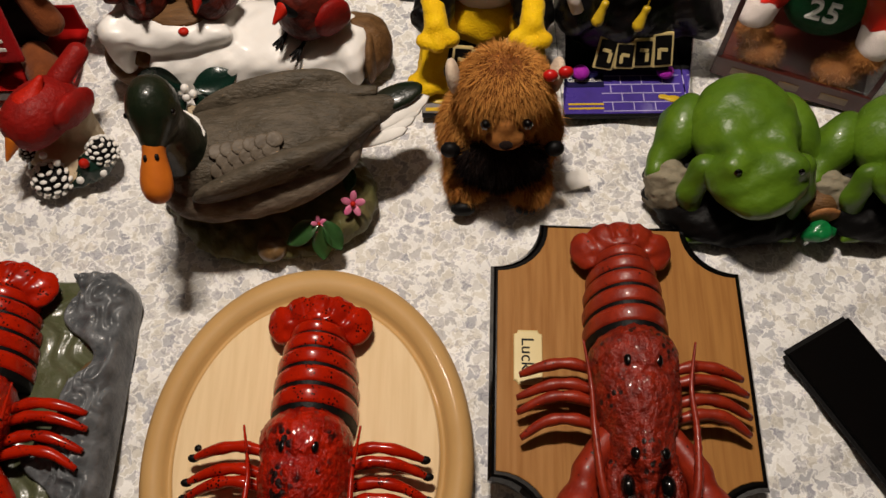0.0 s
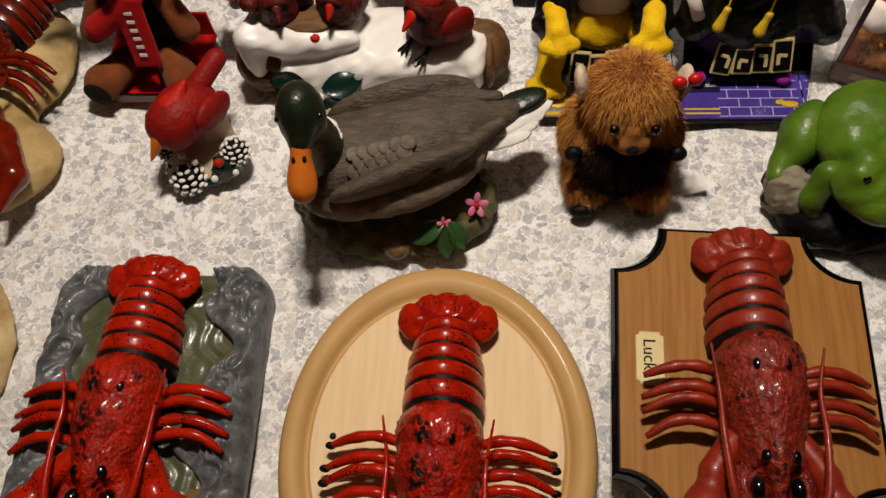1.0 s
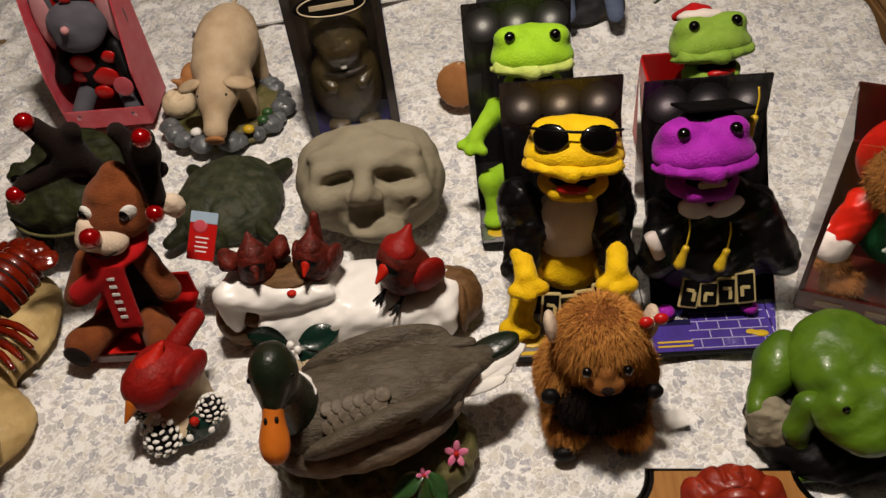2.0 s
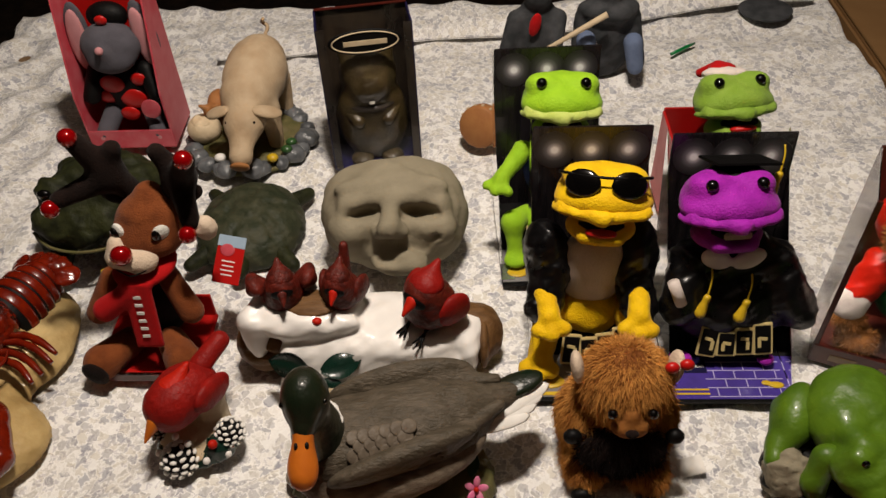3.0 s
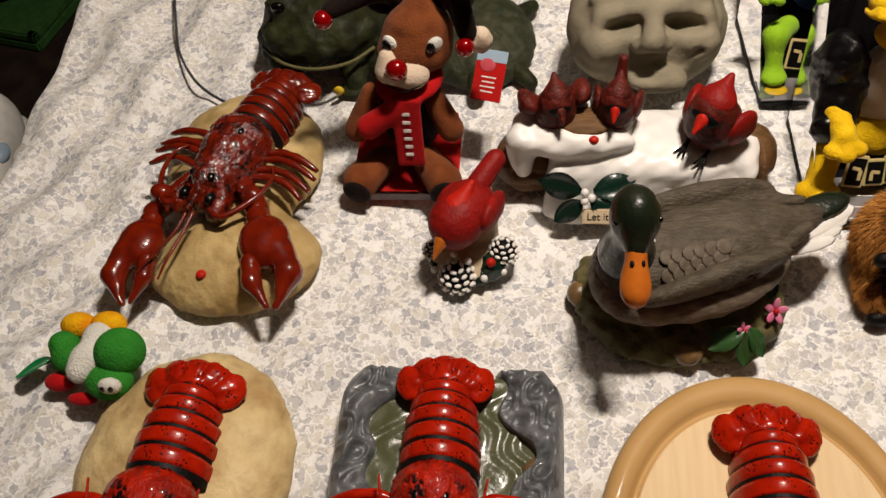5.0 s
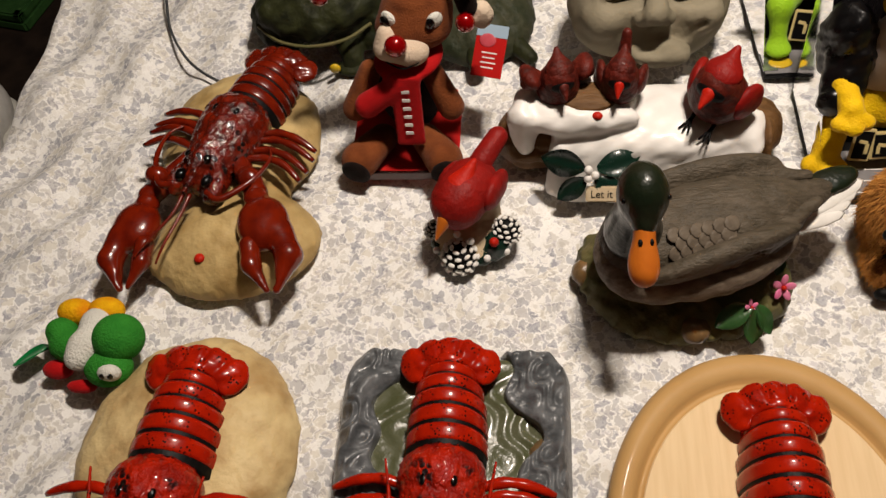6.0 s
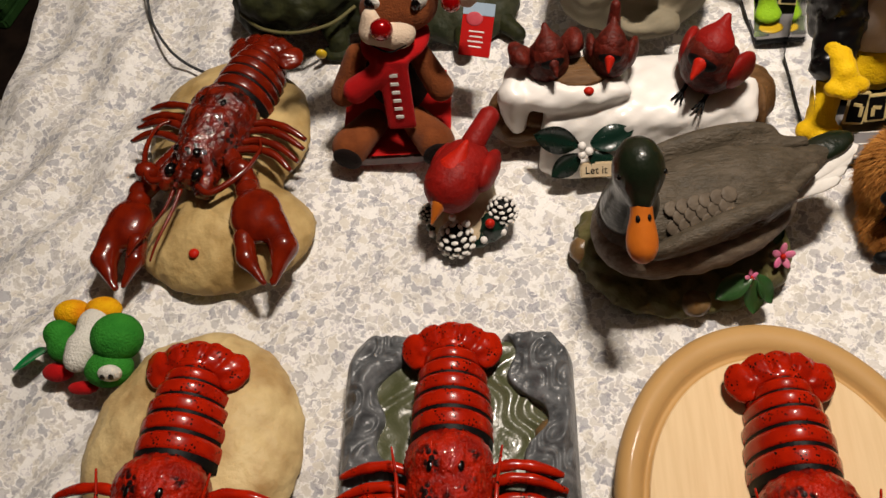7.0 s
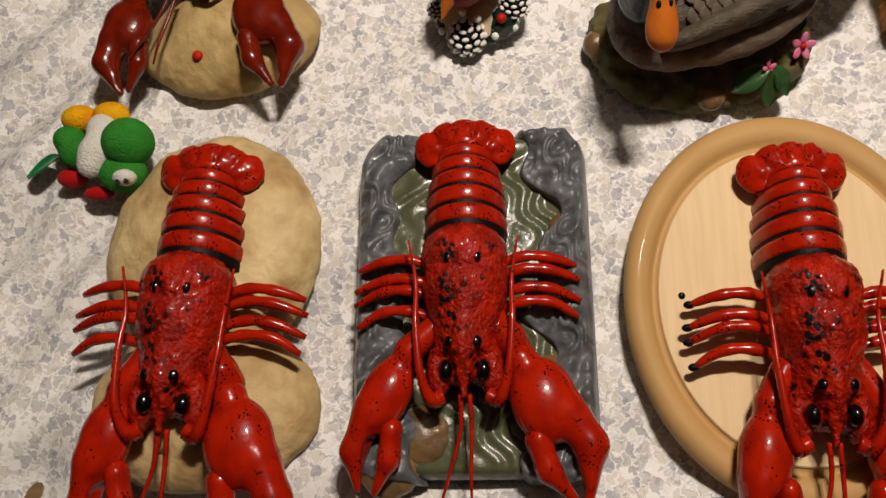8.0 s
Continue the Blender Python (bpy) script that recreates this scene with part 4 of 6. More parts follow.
DENIM = mat("pale_denim", (0.16, 0.20, 0.30), (0.11, 0.14, 0.22), 60, 0.6, 0.85, 0.4, 500)
TERRACOTTA = mat("terracotta_paint", (0.36, 0.17, 0.07), (0.28, 0.12, 0.05), 60, 0.6, 0.5, 0.2)
CARTON = mat("brown_cardboard", (0.24, 0.14, 0.065), (0.20, 0.11, 0.05), 12, 0.6, 0.8, 0.1, 200, stretch=(1, 1, 6))
CLEAR = clear_material("clear_plastic_film", (0.96, 0.97, 0.98), 0.08)


# ---- cardinal on pine cones ----
bird = thing("cardinal_figure", pose(-0.384, 0.668, 0) @ Matrix.Scale(0.95, 4), "painted red cardinal figure on snowy pine cones and holly", "bird figure")
part("log", blend([cap((0.012, 0.02, 0.012), (0.02, 0.025, 0.055), 0.024, 0.018), ell((0, 0.0, 0.0), (0.046, 0.042, 0.030))], 0.003, 0.012, 0.0, [(240, 0.0012, 1)]), CREAM, bird, "cream painted log")
part("holly_base", blend([ell((0, 0.0, 0.0), (0.050, 0.044, 0.022)), ell((0.03, -0.018, 0.01), (0.018, 0.014, 0.018))], 0.003, 0.01, 0.0, [(300, 0.002, 4)]), HOLLY, bird, "dark green holly leaves")
for cx, cy, cz, r in ((-0.010, -0.036, 0.014, 0.023), (0.044, -0.004, 0.022, 0.019), (-0.042, 0.0, 0.016, 0.013)):
    cone = part("pine_cone", ball((cx, cy, cz), (r * 0.85, r * 0.85, r * 0.8)), MATTE_BLACK, bird, "dark pine cone with white-tipped scales")
    for row in range(6):
        el = -0.7 + row * 0.38
        count = max(5, int(13 * math.cos(el)))
        for i in range(count):
            a = 2 * math.pi * (i + 0.5 * (row % 2)) / count
            d = Vector((math.cos(a) * math.cos(el), math.sin(a) * math.cos(el), math.sin(el)))
            p = Vector((cx, cy, cz)) + d * r * 0.92
            if p.z > 0.003:
                part("scale", ball(p, (r * 0.20, r * 0.12, r * 0.09), (0, 0, math.degrees(a) + 90), 6), WHITE, cone)
part("berry", ball((0.030, -0.026, 0.030), 0.0058, seg=10), CARDINAL_BRIGHT, bird, "glossy red berry")
for p in ((0.022, -0.038, 0.014), (-0.038, -0.026, 0.012), (0.044, -0.026, 0.010), (0.004, -0.030, 0.038), (-0.012, -0.022, 0.04)):
    part("snow_blob", ball(p, 0.0045, seg=8), SNOW, bird)
part("body", blend([ell((0.004, 0.016, 0.082), (0.031, 0.040, 0.029), (-22, 0, -18)), ell((-0.010, -0.008, 0.082), (0.030, 0.030, 0.030))], 0.0028, 0.014, None, [(220, 0.0005, 2)]), CARDINAL, bird, "muted red feathered back")
part("tail", blend([cap((0.016, 0.042, 0.092), (0.034, 0.068, 0.104), 0.014, 0.012), cut(ell((0.02, 0.06, 0.085), (0.02, 0.04, 0.008), (14, 0, -28)))], 0.0028, 0.012), CARDINAL, bird)
for s in (-1, 1):
    part("wing", blend([ell((0.006 + s * 0.026, 0.018 - s * 0.006, 0.080), (0.010, 0.034, 0.020), (-22, 0, -18))], 0.003, 0.005, None, [(260, 0.0006, 1)]), CARDINAL, bird)
part("head", blend([ell((-0.018, -0.016, 0.084), (0.026, 0.026, 0.025)), cap((-0.014, -0.008, 0.100), (0.0, 0.010, 0.116), 0.014, 0.004)], 0.0028, 0.012), CARDINAL_BRIGHT, bird, "bright red crested head")
part("mask", blend([ell((-0.026, -0.036, 0.082), (0.020, 0.010, 0.010), (20, -14, -20))], 0.0026, 0.004), MATTE_BLACK, bird, "black face mask")
part("beak", blend([cap((-0.032, -0.042, 0.080), (-0.042, -0.060, 0.066), 0.0090, 0.0015)], 0.002, 0.004), ORANGE, bird, "pointed orange beak")

for ob in bird.children:
    if ob.name.split(".")[0] in ("head", "mask", "beak"):
        ob.matrix_basis = pose(0.010, 0.012, 0.002)

# ---- snowy log with three cardinals ----
log = thing("snowy_log_figure", pose(-0.197, 0.789, 0) @ Matrix.Diagonal((0.96, 1, 1, 1)), "snow-covered log ornament with holly and three dark red cardinals", "bird ornament")
part("log", blend([cap((-0.128, 0.0, 0.032), (0.135, 0.01, 0.030), 0.038), cut(cap((-0.14, -0.030, 0.044), (-0.09, -0.034, 0.044), 0.003)), cut(cap((-0.14, -0.036, 0.024), (-0.09, -0.038, 0.022), 0.003))], 0.0035, 0.01, 0.0, [(130, 0.0014, 1)]), BARK, log, "brown ridged log")
part("log_end", blend([ell((0.148, -0.012, 0.036), (0.007, 0.030, 0.030))], 0.0035, 0.005, 0.0), BARK, log)
part("snow", blend([ell((0.04, 0.0, 0.060), (0.105, 0.050, 0.018)), ell((0.055, -0.035, 0.03), (0.085, 0.022, 0.030)), ell((-0.075, 0.01, 0.080), (0.070, 0.046, 0.026)), ell((-0.075, -0.022, 0.088), (0.072, 0.016, 0.013)), ell((-0.135, -0.014, 0.070), (0.014, 0.020, 0.034)), ell((-0.128, -0.020, 0.050), (0.010, 0.014, 0.026)), blk((-0.045, -0.036, 0.030), (0.058, 0.022, 0.036), 0.016, (-20, 0, 0)), ell((-0.04, -0.056, 0.006), (0.066, 0.020, 0.016)), ell((0.03, -0.050, 0.008), (0.05, 0.016, 0.016)), ell((0.13, -0.02, 0.05), (0.012, 0.024, 0.012))], 0.0032, 0.014, 0.0, [(95, 0.0014, 2)]), SNOW, log, "glossy white drips of snow")
part("bark_patch", blend([ell((-0.060, -0.004, 0.102), (0.036, 0.022, 0.006))], 0.003, 0.004), BARK, log)
for at, ln, turn in (((-0.062, -0.062, 0.050), 0.052, 76), ((-0.060, -0.068, 0.040), 0.042, 128), ((-0.048, -0.062, 0.050), 0.050, -76), ((-0.050, -0.068, 0.040), 0.040, -122)):
    leaf("holly_leaf", log, at, ln, (0, 0, 0), HOLLY).matrix_basis = pose(*at, 52) @ pose(0, 0, 0, 0, 0, turn)
for p in ((-0.058, -0.066, 0.052), (-0.050, -0.069, 0.046), (-0.058, -0.071, 0.043)):
    part("white_berry", ball(p, 0.005, seg=10), SNOW, log)
part("red_berry", ball((-0.050, -0.030, 0.100), (0.006, 0.005, 0.004), seg=10), CARDINAL_BRIGHT, log)
sign = part("sign", block((0.040, 0.004, 0.018), (0, 0, 0), 0.0015), CREAM, log, "small cream sign")
sign.matrix_basis = pose(-0.040, -0.080, 0.026, -42, 0, 0)
part("lettering", words("Let it", 0.012, pose(-0.002, -0.0023, 0, 90, 0, 0), 0.0003), MATTE_BLACK, sign)


def perched(parent, m, dark, bright, legs, up=False):
    body = part("cardinal", blend([ell((0, 0.0, 0.024), (0.025, 0.026, 0.027)), ell((0, -0.008, 0.047), (0.018, 0.018, 0.017))], 0.0026, 0.012, None, [(240, 0.0006, 1)]), dark, parent, "small crested red bird")
    body.matrix_basis = m
    for s in (-1, 1):
        if legs or up:
            part("wing", blend([ell((s * 0.024, 0.006, 0.026), (0.007, 0.019, 0.020), (20, 0, s * -12)), cap((s * 0.022, 0.018, 0.018), (s * 0.014, 0.034, 0.006), 0.008, 0.004)], 0.0028, 0.006), bright, body)
        else:
            part("wing", blend([ell((s * 0.031, 0.006, 0.040), (0.010, 0.019, 0.014), (0, s * 28, s * -10)), cap((s * 0.024, 0.008, 0.034), (s * 0.036, 0.002, 0.034), 0.010, 0.007)], 0.0028, 0.006), bright, body)
    part("crest", blend([ell((0, -0.005, 0.055), (0.0165, 0.016, 0.011)), cap((0, -0.002, 0.058), (0, 0.012, 0.071), 0.010, 0.0035)], 0.0024, 0.008), CARDINAL if legs else bright, body, "pointed red crest")
    part("beak", blend([cap((0, -0.024, 0.046), (0, -0.038, 0.038), 0.0066, 0.0016)], 0.0018, 0.003), CARDINAL_BRIGHT if legs or up else dark, body)
    part("mask", blend([ell((0, -0.0205, 0.045), (0.0135, 0.0068, 0.0100))], 0.002, 0.003), MATTE_BLACK, body)
    if up:
        part("tail", blend([cap((0, 0.016, 0.030), (0.0, 0.030, 0.075), 0.010, 0.006)], 0.0028, 0.008), bright, body)
    if legs:
        for s in (-1, 1):
            for a in (-25, 0, 25):
                part("toe", tube([(s * 0.010, -0.020, 0.002), (s * 0.010 + 0.011 * math.sin(radians(a)), -0.020 - 0.013 * math.cos(radians(a)), -0.004)], [0.0016, 0.0009], 6, 2), MATTE_BLACK, body)
            part("leg", tube([(s * 0.010, -0.016, 0.006), (s * 0.010, -0.022, 0.0)], [0.002, 0.0016], 6, 2), MATTE_BLACK, body)


perched(log, pose(-0.094, 0.006, 0.090, 0, 0, 14) @ Matrix.Diagonal((1.0, 0.95, 0.88, 1)), CARDINAL_DARK, CARDINAL_DARK, False)
perched(log, pose(-0.024, 0.008, 0.090, 0, 0, -10) @ Matrix.Diagonal((0.95, 0.95, 0.88, 1)), CARDINAL_DARK, CARDINAL_DARK, False, True)
perched(log, pose(0.082, -0.008, 0.078, -4, 0, -38) @ Matrix.Diagonal((1.28, 1.26, 1.12, 1)), CARDINAL_DARK, CARDINAL, True)

# ---- reindeer plush on its red card tray ----
deer = thing("reindeer_plush", pose(-0.467, 0.803, 0), "brown plush reindeer with red nose and scarf on red tray", "plush toy")
part("tray", block((0.132, 0.105, 0.004), (-0.001, 0.0, 0.003), 0.001), CARD_RED, deer, "red card tray")
part("tray_front", block((0.132, 0.004, 0.014), (-0.001, -0.052, 0.008), 0.001), MAROON_CARD, deer)
part("tray_back", block((0.128, 0.004, 0.04), (-0.001, 0.052, 0.022), 0.001), CARD_RED, deer)
part("tray_film", block((0.126, 0.010, 0.0014), (-0.003, -0.050, 0.0165), 0.0004), CLEAR, deer)
part("body", blend([ell((0.004, 0.014, 0.075), (0.038, 0.030, 0.066))], 0.004, 0.01, 0.003), PLUSH_DARK, deer)
for s in (-1, 1):
    part("arm", blend([cap((s * 0.034, 0.0, 0.118), (s * 0.056, -0.018, 0.076), 0.013, 0.0155)], 0.0035, 0.01), PLUSH_BROWN, deer)
    leg = part("leg", blend([cap((s * 0.026, -0.010, 0.026), (s * 0.050, -0.044, 0.027), 0.018, 0.0225)], 0.0035, 0.01, 0.005), PLUSH_BROWN, deer)
    part("sole", blend([ell((s * 0.053, -0.062, 0.027), (0.018, 0.006, 0.018), (0, 0, s * 14))], 0.003, 0.004), PLUSH_DARK, leg)
head = part("head", blend([ell((0.020, 0.000, 0.196), (0.039, 0.031, 0.031)), cap((0.020, 0.002, 0.205), (0.024, 0.008, 0.224), 0.026, 0.017), ell((0.015, -0.014, 0.180), (0.042, 0.029, 0.025)), cut(cap((-0.012, -0.026, 0.212), (0.020, -0.035, 0.2125), 0.0016)), cut(cap((0.020, -0.035, 0.2125), (0.050, -0.022, 0.214), 0.0016))], 0.003, 0.012), PLUSH_BROWN, deer, "seamed brown plush head with a pointed crown")
part("muzzle", blend([ell((-0.008, -0.040, 0.174), (0.019, 0.016, 0.015)), ell((0.014, -0.043, 0.171), (0.020, 0.017, 0.0155)), ell((-0.012, -0.034, 0.186), (0.010, 0.011, 0.013))], 0.003, 0.008), PLUSH_CREAM, head, "cream muzzle")
part("nose", ball((0.001, -0.055, 0.190), (0.0125, 0.0115, 0.012)), RED_GLASS, head, "shiny red nose")
part("mouth", tube([(-0.016, -0.052, 0.168), (0.005, -0.0605, 0.163), (0.024, -0.058, 0.169)], 0.0010, 6, 5), MATTE_BLACK, head)
for s, x, y in ((-1, -0.008, -0.0270), (1, 0.041, -0.0305)):
    part("eye_white", ball((x, y + 0.002, 0.200), (0.0100, 0.0050, 0.0098), (0, s * 20, s * 36)), KNIT_WHITE, head)
    part("pupil", ball((x - 0.0035, y - 0.0022, 0.1995), (0.0064, 0.0042, 0.0078), (0, 0, s * 36)), BLACK, head)
    part("ear", blend([ell((0.022 + s * 0.044, 0.020, 0.216), (0.018, 0.008, 0.011), (0, -s * 28, 0))], 0.003, 0.005), PLUSH_DARK, head)
for forks, baubles in (((((0.004, 0.022, 0.214), (-0.018, 0.016, 0.252), 0.012, 0.016), ((-0.018, 0.016, 0.252), (-0.034, 0.006, 0.300), 0.016, 0.011), ((-0.018, 0.014, 0.246), (-0.068, -0.012, 0.236), 0.015, 0.010), ((-0.018, 0.016, 0.250), (-0.002, 0.016, 0.284), 0.013, 0.010)), ((-0.036, 0.000, 0.311), (-0.076, -0.022, 0.231))), ((((0.040, 0.022, 0.214), (0.064, 0.014, 0.246), 0.012, 0.016), ((0.064, 0.014, 0.246), (0.088, -0.014, 0.290), 0.015, 0.011), ((0.062, 0.012, 0.240), (0.076, -0.022, 0.212), 0.014, 0.011), ((0.062, 0.014, 0.248), (0.048, 0.012, 0.282), 0.013, 0.010)), ((0.091, -0.024, 0.298), (0.074, -0.036, 0.203)))):
    ant = part("antler", blend([cap(*f) for f in forks], 0.003, 0.012), PLUSH_DARK, head, "dark plush palmate antler")
    for p in baubles:
        part("bauble", ball(p, 0.0105), RED_GLASS, ant, "shiny red bauble")
part("puff", blend([ell((0.098, 0.024, 0.184), (0.014, 0.012, 0.016))], 0.003, 0.005, None, [(300, 0.001, 1)]), PLUSH_CREAM, deer)
scarf = part("scarf", blend([ell((0.010, -0.006, 0.140), (0.040, 0.034, 0.011), (10, -8, 0)), blk((0.008, -0.048, 0.098), (0.0165, 0.004, 0.046), 0.003, (-14, 0, 0)), cap((0.0, -0.034, 0.126), (-0.038, -0.040, 0.100), 0.012, 0.015)], 0.003, 0.006), FELT_RED, deer, "red felt scarf")
for i in range(6):
    part("stitched_bar", block((0.009, 0.0012, 0.0042), (0.008, -0.0462 - 0.0026 * i, 0.126 - 0.0105 * i), 0.0004, (-14, 0, 0)), WHITE, scarf)
tag = part("hang_tag", block((0.036, 0.0016, 0.058), (0, 0, 0), 0.0006), CARD_RED, deer, "red and pale blue paper tag")
tag.matrix_basis = pose(0.104, 0.046, 0.110, -48, 0, -14)
part("tag_top", block((0.0362, 0.0018, 0.014), (0, -0.0004, 0.0225), 0.0005), SKY_CARD, tag)
part("tag_emblem", ball((-0.004, -0.001, 0.012), (0.010, 0.0008, 0.008), seg=14), PINK_CARD, tag)
for i in range(4):
    part("printed_bar", block((0.018 - 0.003 * (i % 2), 0.0012, 0.0018), (0, -0.0006, -0.002 - 0.0055 * i), 0.0003), WHITE, tag)

head.matrix_basis = pose(0.009, 0.043, -0.014)
scarf.matrix_basis = pose(0.006, 0.022, -0.006)
for ob in deer.children:
    if ob.name.split(".")[0] in ("body", "arm"):
        ob.matrix_basis = pose(0.004, 0.016, -0.004)

# ---- stone face ----
face = solid("stone_face", blend([ell((0, 0.012, 0.076), (0.096, 0.056, 0.076)), blk((0, 0.025, 0.080), (0.084, 0.040, 0.060), 0.035), ell((0, -0.030, 0.112), (0.072, 0.016, 0.018)), cap((-0.058, -0.034, 0.092), (-0.008, -0.044, 0.100), 0.010, 0.009), cap((0.058, -0.034, 0.092), (0.008, -0.044, 0.100), 0.010, 0.009), cap((0, -0.044, 0.098), (-0.003, -0.068, 0.064), 0.010, 0.015), ell((-0.017, -0.054, 0.058), (0.009, 0.010, 0.008)), ell((0.011, -0.054, 0.058), (0.009, 0.010, 0.008)), ell((-0.056, -0.030, 0.062), (0.026, 0.018, 0.022)), ell((0.052, -0.032, 0.062), (0.026, 0.018, 0.022)), ell((0.006, -0.036, 0.020), (0.036, 0.016, 0.014)), cut(ell((-0.038, -0.050, 0.081), (0.024, 0.026, 0.0078), (0, -10, 0))), cut(ell((0.040, -0.050, 0.081), (0.025, 0.026, 0.0078), (0, 10, 0))), ell((0.006, -0.044, 0.014), (0.032, 0.014, 0.009)), cut(cap((-0.036, -0.044, 0.040), (0.002, -0.054, 0.028), 0.0050, 0.0066)), cut(cap((0.002, -0.054, 0.028), (0.050, -0.044, 0.042), 0.0066, 0.0050)), cut(cap((0.050, -0.044, 0.042), (0.062, -0.036, 0.056), 0.0040, 0.0020)), cut(cap((-0.05, -0.048, 0.128), (0.03, -0.050, 0.134), 0.0035))], 0.003, 0.012, None, [(44, 0.0026, 1), (150, 0.0007, 2)]), STONE, pose(-0.170, 0.918, 0.014, -38, 0, 2) @ Matrix.Scale(1.03, 4), "grey cast-stone garden face with deep-set eyes and grin", "stone face")
solid("wall_bolt", ball((0, 0, 0), 0.0032, seg=10), TAN_ROCK, pose(-0.174, 0.949, 0.126), "tiny brass screw head set in the stone brow", "screw")

# ---- toad, turtle, pig ----
toad = thing("toad_figure", pose(-0.585, 1.005, 0) @ Matrix.Scale(1.1, 4), "dark olive toad figure with a wide mouth", "toad figure")
part("body", blend([ell((0, 0.02, 0.060), (0.080, 0.065, 0.056)), ell((-0.012, -0.022, 0.060), (0.066, 0.046, 0.034)), ell((-0.05, -0.012, 0.096), (0.018, 0.018, 0.016)), ell((0.032, -0.012, 0.096), (0.018, 0.018, 0.016)), ell((0.06, 0.0, 0.03), (0.03, 0.05, 0.03)), ell((-0.07, 0.01, 0.03), (0.03, 0.05, 0.03)), cap((-0.045, -0.02, 0.05), (-0.05, -0.055, 0.008), 0.016, 0.012), cap((0.03, -0.02, 0.05), (0.03, -0.062, 0.008), 0.016, 0.012), cut(cap((-0.078, -0.046, 0.046), (-0.012, -0.074, 0.040), 0.009)), cut(cap((-0.012, -0.074, 0.040), (0.058, -0.046, 0.046), 0.009))], 0.004, 0.014, 0.0, [(140, 0.0022, 1), (60, 0.003, 4)]), TOAD, toad)
for s in (-1, 1):
    part("foot", blend([ell((-0.01 + s * 0.042, -0.066, 0.005), (0.022, 0.014, 0.007))], 0.003, 0.005, 0.0), TOAD, toad)
    part("eye", ball((-0.009 + s * 0.042, -0.026, 0.100), (0.009, 0.006, 0.007)), BLACK, toad)
part("lip", tube([(-0.078, -0.040, 0.050), (-0.05, -0.064, 0.048), (-0.012, -0.072, 0.046), (0.03, -0.064, 0.048), (0.058, -0.040, 0.050)], 0.0022, 8, 6), MOSS, toad, "olive lip")
part("flower", ball((0.012, -0.074, 0.012), (0.007, 0.004, 0.007), seg=10), GOLD_PRINT, toad, "small yellow flower")

turtle = thing("turtle_figure", pose(-0.388, 1.018, 0), "dark green turtle figure with a plated shell", "turtle figure")
part("shell", blend([ell((0, 0, 0.008), (0.078, 0.086, 0.046))] + [cut(cap((0.020 * math.cos(a), 0.022 * math.sin(a), 0.056), (0.062 * math.cos(a), 0.070 * math.sin(a), 0.036), 0.0024)) for a in np.linspace(0.3, 0.3 + 2 * math.pi, 7)[:-1]] + [cut(cap((0.026 * math.cos(a), 0.030 * math.sin(a), 0.052), (0.026 * math.cos(a + 1.05), 0.030 * math.sin(a + 1.05), 0.052), 0.0024)) for a in np.linspace(0.3, 0.3 + 2 * math.pi, 7)[:-1]], 0.0035, 0.01, 0.0, [(130, 0.0016, 1)]), TURTLE, turtle)
part("head", blend([cap((0.0, -0.07, 0.016), (0.004, -0.098, 0.018), 0.013, 0.012)], 0.003, 0.008, 0.0), TOAD, turtle)
for sx, sy in ((-1, -1), (1, -1), (-1, 1), (1, 1)):
    part("leg", blend([cap((sx * 0.05, sy * 0.052, 0.010), (sx * 0.072, sy * 0.076, 0.007), 0.014, 0.010)], 0.0035, 0.008, 0.0), TOAD, turtle)

pig = thing("pig_figure", pose(-0.432, 1.236, 0) @ Matrix.Scale(1.07, 4), "tan sow figure on a rocky base with flowers and piglet", "pig figure")
part("ground", blend([ell((0, 0, 0), (0.095, 0.088, 0.020))], 0.004, 0.01, 0.0, [(110, 0.002, 1)]), MOSS, pig)
rng = random.Random(8)
for i in range(22):
    a = i / 22 * 2 * math.pi + rng.uniform(-0.1, 0.1)
    r = rng.uniform(0.013, 0.020)
    part("rock", blend([ell((0.088 * math.cos(a), 0.080 * math.sin(a), r * 0.5), (r, r * 0.9, r * 0.75), (0, 0, rng.uniform(0, 90)))], 0.004, 0.006, 0.0, [(200, 0.0014, i)]), ROCK, pig)
part("body", blend([ell((0.018, 0.034, 0.098), (0.046, 0.078, 0.046), (10, 0, -4)), ell((0.014, -0.020, 0.090), (0.036, 0.036, 0.036)), ell((0.016, -0.058, 0.080), (0.029, 0.030, 0.028)), cap((0.016, -0.070, 0.074), (0.016, -0.106, 0.054), 0.019, 0.0165)] + [cap((0.018 + sx * 0.026, yy, 0.07), (0.018 + sx * 0.028, yy - 0.004, 0.016), 0.016, 0.011) for sx in (-1, 1) for yy in (-0.02, 0.075)], 0.0035, 0.014, None, [(90, 0.0008, 1)]), PIG, pig)
for s in (-1, 1):
    part("ear", blend([ell((0.016 + s * 0.036, -0.056, 0.094), (0.023, 0.013, 0.005), (14, s * 22, s * 24))], 0.003, 0.004), PIG, pig)
    part("eye", ball((0.016 + s * 0.019, -0.076, 0.090), 0.0028, seg=8), BLACK, pig)
part("snout", blend([ell((0.016, -0.121, 0.047), (0.0145, 0.005, 0.012), (30, 0, 0))], 0.0025, 0.004), TERRACOTTA, pig)
part("tail", tube([(0.022, 0.108, 0.12), (0.028, 0.118, 0.132), (0.020, 0.122, 0.138), (0.024, 0.116, 0.146)], 0.003, 6, 6), PIG, pig)
